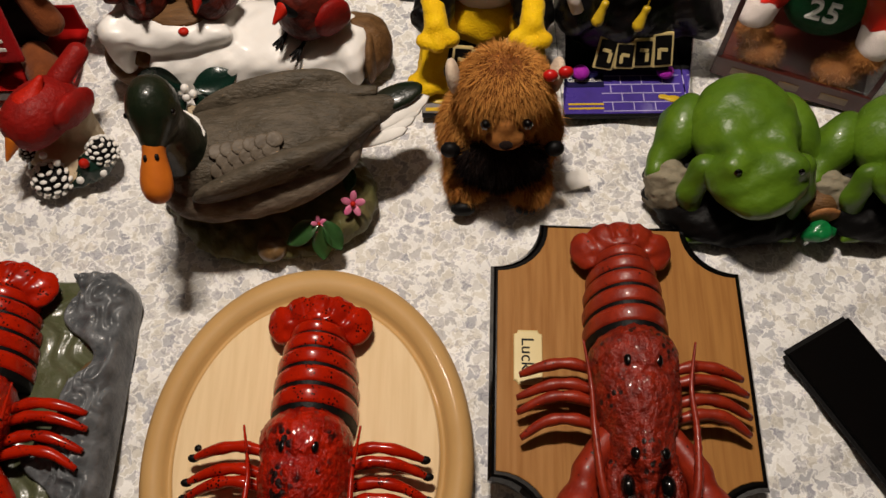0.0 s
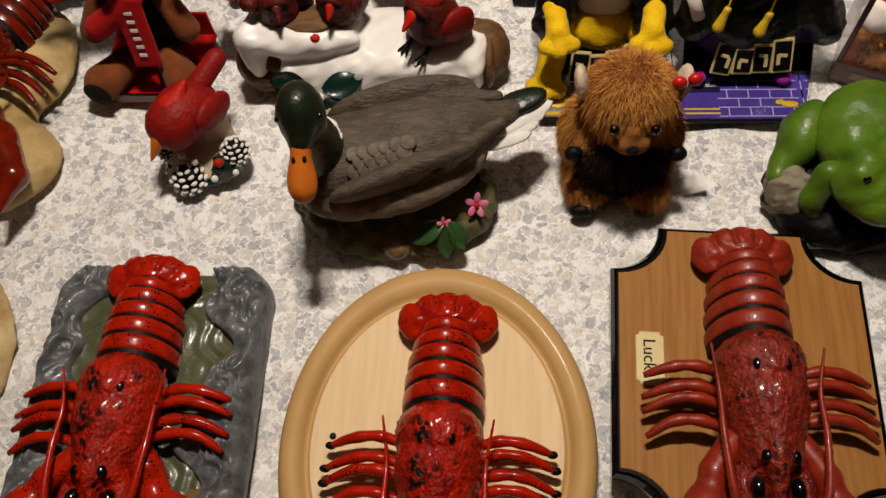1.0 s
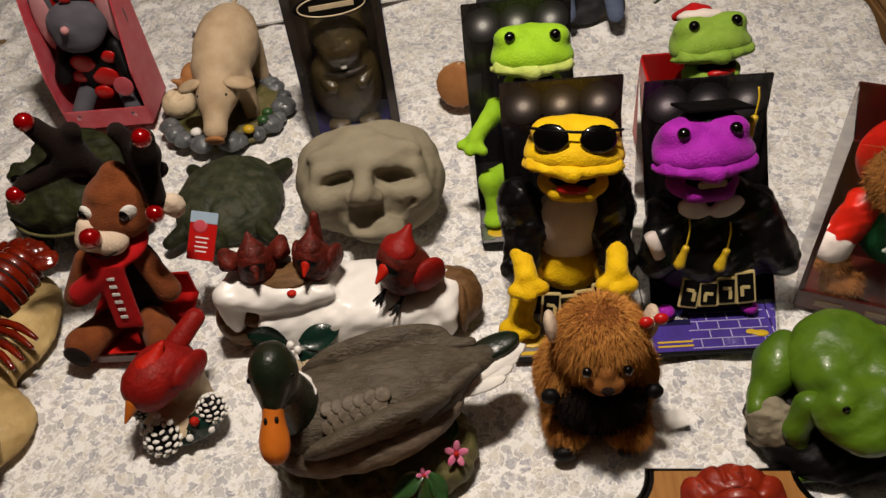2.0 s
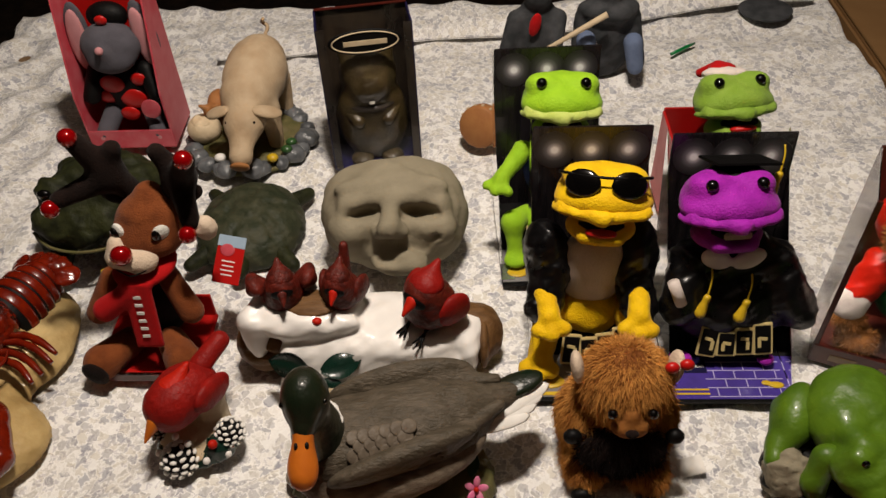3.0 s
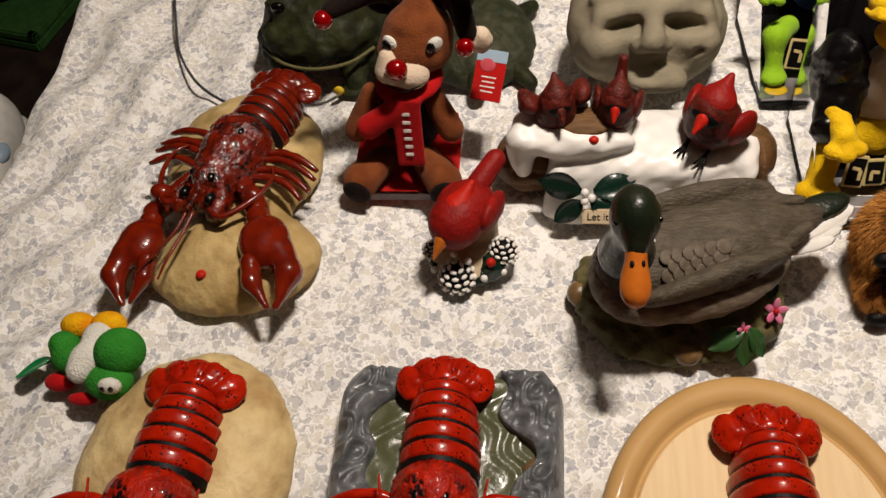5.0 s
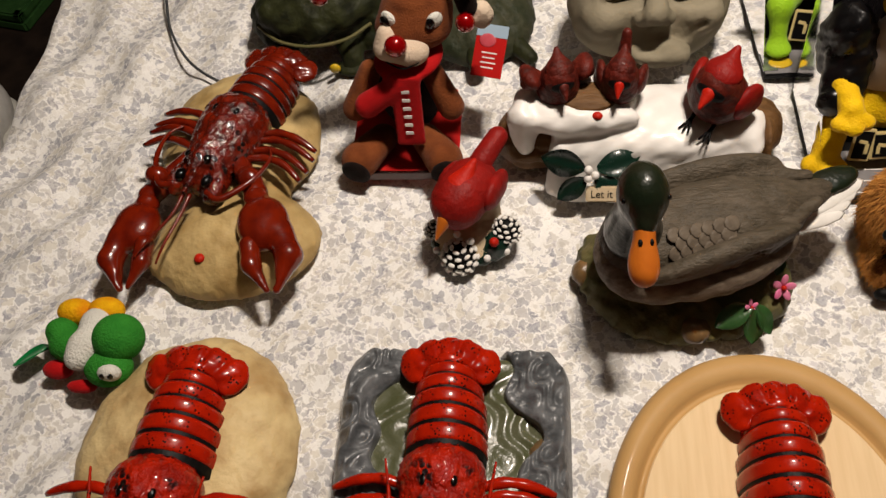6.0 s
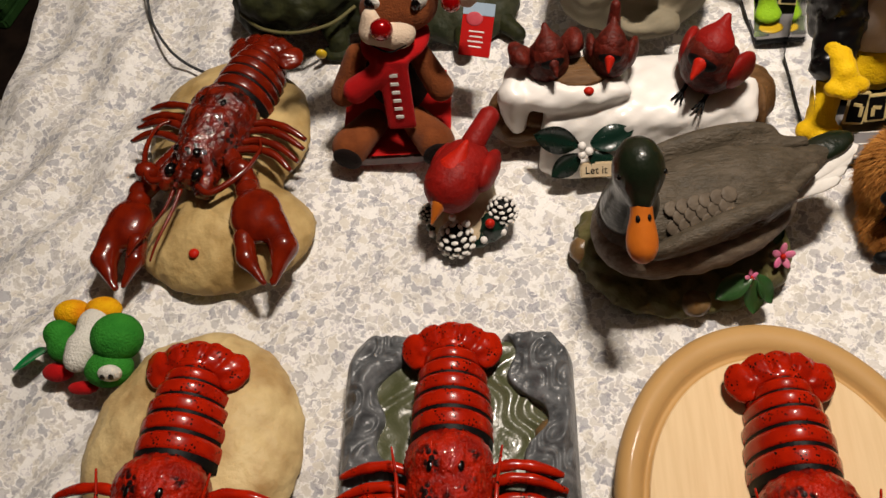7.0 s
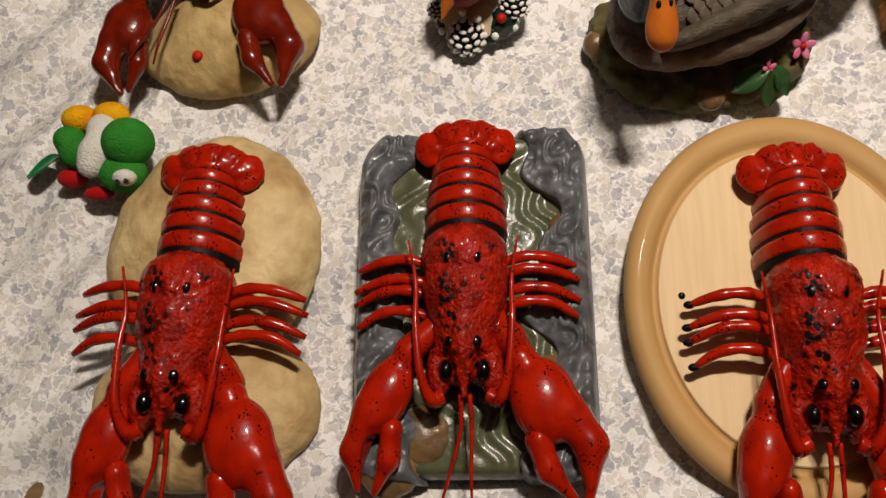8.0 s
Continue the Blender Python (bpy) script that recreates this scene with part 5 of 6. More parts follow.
part("bowl", blend([ell((-0.066, -0.004, 0.030), (0.026, 0.024, 0.022)), cut(ell((-0.066, -0.004, 0.054), (0.021, 0.019, 0.010)))], 0.003, 0.004, 0.0), CREAM, pig, "cream bowl")
part("feed", blend([ell((-0.066, -0.004, 0.044), (0.019, 0.017, 0.006))], 0.003, 0.004, None, [(400, 0.002, 2)]), CREAM, pig)
part("piglet", blend([ell((-0.048, 0.034, 0.052), (0.016, 0.026, 0.018)), ell((-0.052, 0.006, 0.056), (0.012, 0.012, 0.011)), cap((-0.06, 0.0, 0.066), (-0.068, 0.0, 0.070), 0.004, 0.002), cap((-0.044, 0.0, 0.066), (-0.036, 0.0, 0.070), 0.004, 0.002), cap((-0.048, 0.034, 0.05), (-0.048, 0.034, 0.01), 0.012)], 0.003, 0.006), TERRACOTTA, pig)
for x, y, m_ in ((-0.03, -0.066, WHITE), (0.048, -0.068, GOLD_PRINT), (0.070, -0.030, LEAF), (0.066, -0.048, LEAF)):
    part("flower", ball((x, y, 0.022), (0.009, 0.008, 0.006), seg=8), m_, pig)

# ---- green frogs on rocks ----
FROG_SHAPE = Matrix.Diagonal((1, 0.84, 0.96, 1))
frog = thing("frog_figure", pose(0.327, 0.616, 0) @ FROG_SHAPE, "bright green frog figure crouched on a dark rock", "frog figure", "green frogs")
part("body", blend([ell((0.0, 0.030, 0.084), (0.054, 0.068, 0.036), (10, 0, 0)), ell((0, -0.040, 0.086), (0.050, 0.040, 0.030), (18, 0, 0)), ell((-0.028, -0.042, 0.110), (0.010, 0.012, 0.009)), ell((0.030, -0.042, 0.110), (0.010, 0.012, 0.009)), cap((-0.03, 0.03, 0.10), (-0.02, -0.03, 0.11), 0.012, 0.008), cap((0.03, 0.03, 0.10), (0.02, -0.03, 0.11), 0.012, 0.008), cut(cap((-0.045, -0.062, 0.070), (0.0, -0.082, 0.062), 0.0020)), cut(cap((0.0, -0.082, 0.062), (0.045, -0.062, 0.070), 0.0020)), ell((0, -0.070, 0.082), (0.030, 0.020, 0.018))], 0.0032, 0.012, None, [(80, 0.0012, 1), (300, 0.0003, 2)]), FROG, frog)
for s in (-1, 1):
    part("hind_leg", blend([ell((s * 0.056, 0.046, 0.070), (0.022, 0.042, 0.022), (16, 0, s * 18)), cap((s * 0.064, 0.066, 0.058), (s * 0.078, 0.016, 0.050), 0.012, 0.010), cap((s * 0.078, 0.016, 0.050), (s * 0.084, -0.002, 0.046), 0.011, 0.012)], 0.0035, 0.014), FROG, frog)
    part("fore_leg", blend([cap((s * 0.046, -0.022, 0.080), (s * 0.056, -0.036, 0.052), 0.016, 0.012), cap((s * 0.056, -0.036, 0.052), (s * 0.046, -0.056, 0.014), 0.011, 0.009)] + [cap((s * 0.046, -0.054, 0.014), (s * 0.046 + d, -0.074, 0.010), 0.005, 0.004) for d in (-0.010, 0.0, 0.010)], 0.0032, 0.010), FROG, frog)
    part("eye", ball((s * 0.029 + 0.001, -0.0525, 0.1115), (0.0045, 0.0035, 0.0055), (0, 0, 0), 10), BLACK, frog)
part("rock", blend([ell((-0.010, -0.005, 0.018), (0.082, 0.080, 0.034)), ell((0.03, -0.030, 0.012), (0.06, 0.050, 0.020))], 0.004, 0.014, 0.0, [(90, 0.003, 1), (220, 0.0012, 3)]), MATTE_BLACK, frog, "near-black rock")
part("grey_rock", blend([ell((-0.070, -0.012, 0.030), (0.024, 0.032, 0.034))], 0.0035, 0.01, 0.0, [(150, 0.003, 2), (320, 0.001, 1)]), STONE, frog, "pale grey rock")
part("log", blend([cap((0.072, 0.014, 0.040), (0.082, -0.040, 0.032), 0.019)], 0.0035, 0.01, 0.0, [(160, 0.0012, 1)]), BARK, frog)
part("log_end", blend([ell((0.083, -0.056, 0.031), (0.016, 0.005, 0.016))], 0.003, 0.004, None, [(500, 0.0006, 1)]), TERRACOTTA, frog, "sawn log end")
part("plant", blend([ell((0.080 + 0.010 * math.sin(i * 2.1), -0.066 - 0.004 * i, 0.020 + 0.004 * math.cos(i * 2.1)), (0.010, 0.008, 0.008)) for i in range(4)], 0.0028, 0.004, 0.0, [(400, 0.0012, 1)]), GREEN_PLANT, frog, "curled bright green plant")
copy_thing(frog, pose(0.487, 0.608, 0, 0, 0, 4) @ FROG_SHAPE)

# ---- ginger rodent plush ----
rodent = thing("rodent_plush", pose(0.084, 0.660, 0) @ Matrix.Scale(1.12, 4), "shaggy ginger plush gopher with a red ear bow and tag", "plush toy")
rb = blend([ell((0, 0.0, 0.052), (0.056, 0.046, 0.054)), ell((0, -0.006, 0.115), (0.040, 0.038, 0.038)), ell((-0.030, -0.030, 0.018), (0.020, 0.026, 0.017)), ell((0.028, -0.036, 0.018), (0.020, 0.026, 0.017))], 0.004, 0.014, 0.0)
part("body", rb, FUR_BASE, rodent)
ob = part("fur", fur(rb, 60000, 0.0095, 0.00036, 0.1, lay=0.72), FUR, rodent, "long shaggy ginger fur")
tagged(ob, kind="stuff")
rbelly = blend([ell((0.0, -0.036, 0.052), (0.040, 0.018, 0.038))], 0.004, 0.005)
part("belly", rbelly, PLUSH_DARK, rodent, "dark brown belly")
tagged(part("belly_fur", fur(rbelly, 5000, 0.008, 0.00055, 0.6, 9), PLUSH_DARK, rodent), kind="stuff")
for s in (-1, 1):
    part("eye", ball((s * 0.017, -0.0475, 0.124), 0.0046, seg=10), BLACK, rodent)
    part("ear", blend([ell((s * 0.043, -0.002, 0.130), (0.006, 0.014, 0.018), (0, s * 10, 0))], 0.003, 0.004), PLUSH_CREAM, rodent, "pale inner ear")
    part("foot", blend([ell((s * 0.030 - 0.004, -0.060, 0.010), (0.012, 0.007, 0.008))], 0.003, 0.004, 0.0), MATTE_BLACK, rodent)
    part("paw", blend([ell((s * 0.046, -0.036, 0.072), (0.009, 0.007, 0.008))], 0.003, 0.004), MATTE_BLACK, rodent)
part("snout", blend([ell((0, -0.047, 0.104), (0.017, 0.010, 0.011)), ell((0, -0.044, 0.116), (0.008, 0.008, 0.010))], 0.003, 0.005), FUR_BEAR, rodent, "short-haired golden snout")
part("nose", ball((0, -0.057, 0.108), (0.006, 0.004, 0.004), seg=10), PLUSH_DARK, rodent)
for s in (-1, 1):
    part("bow", ball((0.042 + s * 0.006, -0.014, 0.146 + s * 0.002), (0.0065, 0.005, 0.0055), seg=10), CARD_RED, rodent)
part("paper_tag", block((0.026, 0.018, 0.0010), (0.074, -0.026, 0.004), 0.0003, (12, -10, 10)), WHITE, rodent, "white paper tag")


# ---- frog puppets in their display boxes ----
def display_box(name, m, w, lean, height, floor_print, label):
    """An open card box: a low printed base, a leaning back card, clear sides."""
    ob = thing(name, m, label, "toy in box", "boxed frog puppets")
    back = part("back_card", block((w, 0.003, height), (0, 0, height / 2), 0.001), STAGE, ob, "dark card printed with stage spotlights")
    back.matrix_basis = pose(0, 0.085, 0.002, -lean, 0, 0)
    for i in (-1, 0, 1):
        part("spotlight_print", mesh_of([(0.024 * math.cos(a), 0.024 * math.sin(a), z) for z in (0.0, 0.0003) for a in np.linspace(0, 2 * math.pi, 28, endpoint=False)], [tuple(reversed(range(28))), tuple(range(28, 56))] + [(k, (k + 1) % 28, 28 + (k + 1) % 28, 28 + k) for k in range(28)], False), SPOT_PRINT, back).matrix_basis = pose(i * w * 0.31, -0.0015 - 0.0002 * (i + 1), height - 0.030, 90, 0, 0)
    tray = part("tray", block((w, 0.165, 0.006), (0, 0.003, 0.004), 0.001), MATTE_BLACK, ob)
    part("front_print", block((w * 0.99, 0.062, 0.001), (0, -0.046, 0.0078), 0.0003), floor_print, tray)
    for s in (-1, 1):
        side = part("side_film", mesh_of([(0, -0.07, 0.006), (0, 0.082, 0.006), (0, 0.082 + height * 0.26, height * 0.95), (0, 0.05, height * 0.5), (0.001, -0.07, 0.006), (0.001, 0.082, 0.006), (0.001, 0.082 + height * 0.26, height * 0.95), (0.001, 0.05, height * 0.5)], [(0, 1, 2, 3), (7, 6, 5, 4), (0, 4, 5, 1), (1, 5, 6, 2), (2, 6, 7, 3), (3, 7, 4, 0)], False), CLEAR, ob)
        side.matrix_basis = pose(s * w / 2, 0, 0)
    return ob


def frog_head(parent, at, skin_m, lip_m, tilt=0, turn=0, shades=False, grin=False, tongue=True, wide=1.0):
    """A wide plush frog head with round black eyes."""
    h = part("head", blend([ell((0, 0.006, 0.006), (0.050 * wide, 0.036, 0.032)), ell((0, -0.008, -0.002), (0.054 * wide, 0.036, 0.022)), ell((-0.027, -0.008, 0.024), (0.019, 0.018, 0.013)), ell((0.027, -0.008, 0.024), (0.019, 0.018, 0.013)), ell((0, -0.030, 0.002), (0.026, 0.014, 0.014))], 0.003, 0.011, None, [(260, 0.0004, 1)]), skin_m, parent, "plush frog head")
    h.matrix_basis = pose(*at, tilt, 0, turn)
    part("lip", blend([ell((0, -0.010, -0.012), (0.056 * wide, 0.040, 0.0085)), cap((-0.044 * wide, -0.022, -0.006), (0, -0.046, -0.014), 0.0058, 0.0064), cap((0.044 * wide, -0.022, -0.006), (0, -0.046, -0.014), 0.0058, 0.0064)], 0.003, 0.008, None, [(200, 0.0010, 2)]), lip_m, h)
    jaw = part("jaw", blend([ell((0, -0.002, -0.034), (0.039 * wide, 0.034, 0.020)), cap((-0.018, -0.028, -0.040), (0.018, -0.028, -0.040), 0.008), cut(ell((0, -0.042, -0.027), (0.024, 0.016, 0.0095)))], 0.003, 0.008), skin_m, h)
    part("mouth", blend([ell((0, -0.022, -0.027), (0.026, 0.013, 0.010))], 0.003, 0.004), MATTE_BLACK, h)
    if tongue:
        part("tongue", blend([ell((0, -0.034, -0.033), (0.018, 0.010, 0.0052))], 0.0025, 0.003), CARD_RED, h, "red felt tongue")
    if grin:
        part("teeth", block((0.030, 0.004, 0.008), (0, -0.036, -0.027), 0.0015), PLUSH_CREAM, h)
    for s in (-1, 1):
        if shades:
            part("lens", blend([ell((s * 0.0245, -0.036, 0.022), (0.0205, 0.0045, 0.0155), (-14, 0, s * 18))], 0.0022, 0.003), BLACK, h, "black sunglass lens")
        else:
            part("eye", ball((s * 0.0270, -0.0245, 0.0265), 0.0072, seg=12), BLACK, h, "round black eye")
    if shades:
        part("bridge", tube([(-0.050, -0.006, 0.026), (-0.042, -0.028, 0.030), (0, -0.041, 0.030), (0.042, -0.028, 0.030), (0.050, -0.006, 0.026)], 0.0018, 6, 5), MATTE_BLACK, h)
    return h


def webbed(parent, name, a, b, ra, rb, material, toes=True):
    """A plush limb that ends in a soft foot with three round toes."""
    shapes = [cap(a, b, ra, rb)]
    if toes:
        d = (Vector(b) - Vector(a)).normalized()
        for ang in (-48, 0, 48):
            q = (Matrix.Rotation(radians(ang), 3, "Z") @ Vector((d.x, d.y - 0.5, 0)).normalized() + Vector((0, 0, -0.45))).normalized()
            e = Vector(b) + q * 0.021
            shapes.append(cap(b, tuple(e), rb * 0.62, rb * 0.5))
            shapes.append(ell(tuple(e), (rb * 0.72, rb * 0.72, rb * 0.55)))
    return part(name, blend(shapes, 0.0028, 0.006, None, [(170, 0.0009, 3)]), material, parent)


def block_sign(parent, m):
    """A framed sign of four dark tilted blocks."""
    s = part("block_sign", block((0.082, 0.003, 0.020), (0, 0.002, -0.010), 0.001), MATTE_BLACK, parent, "sign of four cream-framed dark blocks")
    s.matrix_basis = m
    for i, (x, z, t, h) in enumerate(((-0.031, 0.0, 8, 0.030), (-0.010, -0.002, 0, 0.024), (0.010, 0.001, -3, 0.026), (0.031, 0.005, -6, 0.032))):
        part("block_frame", block((0.0225, 0.0035, h + 0.008), (x, 0, z), 0.001, (0, t, 0)), PLATE, s)
        part("block_face", block((0.018, 0.002, h + 0.002), (x, -0.0018, z), 0.0006, (0, t, 0)), MATTE_BLACK, s)
        part("block_mark", block((0.0095, 0.001, 0.004), (x, -0.003, z + 0.004 - 0.003 * (i % 2)), 0.0003, (0, t + 8, 0)), PLATE, s)
        part("block_mark", block((0.004, 0.001, h * 0.4), (x + 0.004 * (-1) ** i, -0.003, z - 0.004), 0.0003, (0, t, 0)), PLATE, s)


yellow = display_box("yellow_frog_box", pose(0.070, 0.797, 0), 0.136, 7, 0.254, BRICK_GREY, "boxed yellow plush frog in sunglasses and black jacket")
frog_head(yellow, (0.008, 0.050, 0.206), YELLOW, YELLOW, -26, -8, shades=True)
part("body", blend([ell((0.004, 0.036, 0.110), (0.040, 0.030, 0.060))], 0.0035, 0.01, 0.006), WHITE_CLOTH, yellow, "white shirt")
for s in (-1, 1):
    part("jacket", blend([ell((s * 0.048, 0.042, 0.118), (0.029, 0.032, 0.056), (0, s * 10, 0)), cap((s * 0.046, 0.030, 0.110), (s * 0.056, -0.004, 0.082), 0.023, 0.021)], 0.0035, 0.012, None, [(110, 0.0028, 1), (210, 0.0010, 2)]), SATIN, yellow, "creased black satin jacket half")
    webbed(yellow, "hand", (s * 0.054, 0.000, 0.098), (s * 0.050, -0.028, 0.094), 0.013, 0.0125, YELLOW)
    webbed(yellow, "leg", (s * 0.048, 0.002, 0.062), (s * 0.058, -0.034, 0.030), 0.019, 0.0145, YELLOW)
part("trousers", blend([ell((0.004, 0.026, 0.050), (0.042, 0.034, 0.030))], 0.0035, 0.01, 0.006, [(150, 0.0012, 1)]), YELLOW, yellow)
block_sign(yellow, pose(0.008, -0.030, 0.040, -30, 0, 4))
part("logo_shape", blend([ell((-0.046, -0.056, 0.009), (0.017, 0.010, 0.0012)), ell((-0.046, -0.046, 0.009), (0.010, 0.008, 0.0012))], 0.0016, 0.002), GOLD_PRINT, yellow, "yellow printed emblem")
part("logo_bar", block((0.036, 0.005, 0.0008), (-0.046, -0.073, 0.0089), 0.0002), GOLD_PRINT, yellow)
for i in range(4):
    part("joint_print", block((0.09, 0.0014, 0.0004), (0.018, -0.074 + 0.016 * i, 0.0086), 0), WHITE, yellow)

purple = display_box("purple_frog_box", pose(0.231, 0.793, 0, 0, 0, 0), 0.140, 8, 0.243, BRICK_PURPLE, "boxed purple plush frog in black gown and mortarboard")
frog_head(purple, (-0.018, 0.046, 0.202), PURPLE, PURPLE, -24, 4, grin=True, tongue=False)
part("gown", blend([ell((0, 0.044, 0.095), (0.056, 0.028, 0.075)), ell((0.0, 0.020, 0.060), (0.070, 0.036, 0.048)), cap((-0.05, 0.036, 0.125), (-0.062, 0.0, 0.085), 0.022, 0.022), cap((0.05, 0.036, 0.125), (0.078, 0.004, 0.072), 0.022, 0.024)], 0.0035, 0.016, 0.006, [(120, 0.0024, 2)]), SATIN, purple, "creased black satin gown")
part("collar", blend([ell((-0.026, 0.014, 0.146), (0.020, 0.006, 0.014), (0, 35, 0)), ell((0.010, 0.014, 0.146), (0.020, 0.006, 0.014), (0, -35, 0))], 0.003, 0.004), WHITE_CLOTH, purple, "white shirt collar")
part("mortarboard", block((0.074, 0.050, 0.003), (0, 0, 0), 0.001), MATTE_BLACK, purple, "black mortarboard").matrix_basis = pose(-0.006, 0.074, 0.238, -26, 6, 8)
part("skull_cap", blend([ell((-0.012, 0.066, 0.224), (0.036, 0.024, 0.014), (-24, 0, 6))], 0.003, 0.004), SATIN, purple, "black satin cap")
for at in ((-0.034, -0.010, 0.108), (0.010, -0.014, 0.104), (0.040, 0.070, 0.220)):
    t_ = part("tassel", blend([cap(at, (at[0] - 0.006, at[1] - 0.006, at[2] - 0.018), 0.003, 0.0068), ell(at, (0.0042, 0.0042, 0.0042))], 0.0022, 0.003, None, [(800, 0.0005, 1)]), GOLD_PRINT, purple, "golden yellow tassel")
    part("cord", tube([at, (at[0] + 0.004, at[1] + 0.010, at[2] + 0.018), (at[0] + 0.004, at[1] + 0.018, at[2] + 0.028)], 0.0011, 6, 4), GOLD_PRINT, t_)
for s in (-1, 1):
    part("foot", ball((s * 0.048, -0.026, 0.018), (0.010, 0.010, 0.007)), PURPLE, purple)
part("hand", blend([cap((0.060, 0.040, 0.128), (0.072, 0.030, 0.112), 0.009, 0.010)], 0.003, 0.005), PURPLE, purple)
block_sign(purple, pose(0.008, -0.022, 0.044, -28, 0, -2))
for i in range(5):
    part("joint_print", block((0.090, 0.0012, 0.0004), (0.020, -0.074 + 0.0125 * i, 0.0086), 0), BRICK_LINE, purple)
    for j in range(4):
        if i < 4:
            part("joint_print", block((0.0012, 0.0125, 0.0004), (-0.014 + 0.024 * j + 0.012 * (i % 2), -0.068 + 0.0125 * i, 0.0086), 0), BRICK_LINE, purple)
part("title_panel", block((0.046, 0.020, 0.0006), (-0.044, -0.030, 0.0086), 0), NAVY_CARD, purple)
part("title", words("Graduation", 0.0085, pose(-0.043, -0.030, 0.0092), 0.0002), WHITE, purple)
for i in range(2):
    part("printed_bar", block((0.040, 0.0025, 0.0004), (-0.044, -0.064 - 0.006 * i, 0.0086), 0), GOLD_PRINT, purple)
part("printed_frog", blend([ell((0.055, -0.058, 0.0090), (0.009, 0.005, 0.001)), ell((0.044, -0.055, 0.0090), (0.006, 0.004, 0.001))], 0.0014, 0.002), GOLD_PRINT, purple)
part("diploma", tube([(-0.062, -0.012, 0.100), (-0.074, -0.004, 0.128)], 0.007, 10, 2), WHITE_CLOTH, purple)

green = display_box("green_frog_box", pose(0.038, 0.985, 0, 0, 0, 3), 0.140, 6, 0.248, BRICK_GREY, "boxed lime green plush frog in a blue vest")
frog_head(green, (0.012, 0.048, 0.206), LIME, LIME_PALE, -24, -4, tongue=False, wide=0.95)
part("vest", blend([ell((0.008, 0.044, 0.110), (0.042, 0.030, 0.060))], 0.0035, 0.01, 0.006), BLUE_CLOTH, green, "dark blue vest")
for s in (-1, 1):
    webbed(green, "arm", (s * 0.036, 0.036, 0.140), (s * 0.066, 0.006, 0.120), 0.014, 0.010, LIME)
    part("leg", blend([cap((s * 0.030, 0.010, 0.050), (s * 0.052, -0.016, 0.060), 0.014, 0.015), cap((s * 0.052, -0.016, 0.060), (s * 0.050, -0.034, 0.026), 0.013, 0.010), ell((s * 0.050, -0.046, 0.018), (0.016, 0.014, 0.008))], 0.003, 0.010), LIME, green)
part("chain", tube([(-0.018, 0.012, 0.165), (-0.012, -0.004, 0.125), (0.0, -0.004, 0.10)], 0.0026, 6, 14, 0.4), CHROME, green, "silver bead chain")
part("medal", ball((-0.004, -0.008, 0.092), (0.011, 0.003, 0.011)), CHROME, green)
part("price_label", block((0.034, 0.001, 0.024), (0, 0, 0), 0.0003), ORANGE, green, "orange price sticker").matrix_basis = pose(0.046, 0.1095, 0.234, -6, 0, 0)
part("logo_shape", blend([ell((-0.048, -0.060, 0.009), (0.015, 0.010, 0.0012))], 0.0016, 0.002), GOLD_PRINT, green)
part("foil_label", block((0.018, 0.03, 0.001), (-0.062, -0.058, 0.0086), 0.0002), CHROME, green)
block_sign(green, pose(0.006, -0.030, 0.040, -30, 0, 0))

santa = thing("santa_frog_box", pose(0.271, 1.066, 0), "boxed green plush frog in a red and white cap", "toy in box", "boxed frog puppets")
part("back_card", block((0.124, 0.003, 0.135), (-0.006, 0.05, 0.070), 0.001), CARD_RED, santa, "red card back")
part("tray", block((0.124, 0.10, 0.006), (-0.006, 0.0, 0.004), 0.001), CARD_RED, santa)
part("body", blend([ell((0, 0.010, 0.075), (0.038, 0.030, 0.070))], 0.004, 0.01, 0.006), FELT_RED, santa)
part("side_card", block((0.003, 0.10, 0.130), (-0.068, 0.0, 0.068), 0.001), CARD_RED, santa)
frog_head(santa, (0.004, 0.0, 0.180), OLIVE, OLIVE, -30, 8, wide=0.95)
part("cap", blend([ell((-0.004, 0.026, 0.206), (0.031, 0.021, 0.009), (-30, 0, 0))], 0.003, 0.005, None, [(300, 0.0008, 1)]), WHITE_CLOTH, santa, "white fleece cap brim")
part("cap_top", blend([ell((-0.006, 0.034, 0.209), (0.018, 0.013, 0.008), (-20, 0, 0)), cap((-0.010, 0.042, 0.206), (-0.028, 0.054, 0.190), 0.009, 0.006)], 0.003, 0.005), FELT_RED, santa)

# ---- bear in its box ----
bear = thing("bear_box", pose(0.434, 0.793, 0, 0, 0, -22), "boxed golden plush bear in red hood and green jersey", "toy in box")
part("tray", block((0.170, 0.100, 0.005), (0, 0, 0.003), 0.001), MAROON_CARD, bear)
part("front_lip", block((0.170, 0.003, 0.030), (0, -0.050, 0.017), 0.001), MAROON_CARD, bear, "maroon printed front lip")
for i, w in enumerate((0.030, 0.022, 0.030)):
    part("printed_patch", block((w, 0.001, 0.010), (-0.05 + 0.05 * i, -0.0520, 0.016), 0.0003), TAN_ROCK, bear)
part("back_card", block((0.170, 0.003, 0.250), (0, 0.050, 0.128), 0.001), MAROON_CARD, bear)
for s in (-1, 1):
    part("side_film", block((0.0012, 0.100, 0.250), (s * 0.085, 0, 0.128), 0.0003), CLEAR, bear).visible_shadow = False
    part("edge_strip", block((0.006, 0.003, 0.250), (s * 0.083, -0.0485, 0.128), 0.0006), MAROON_CARD, bear)
part("front_film", block((0.164, 0.001, 0.215), (0, -0.0495, 0.143), 0), CLEAR, bear).visible_shadow = False
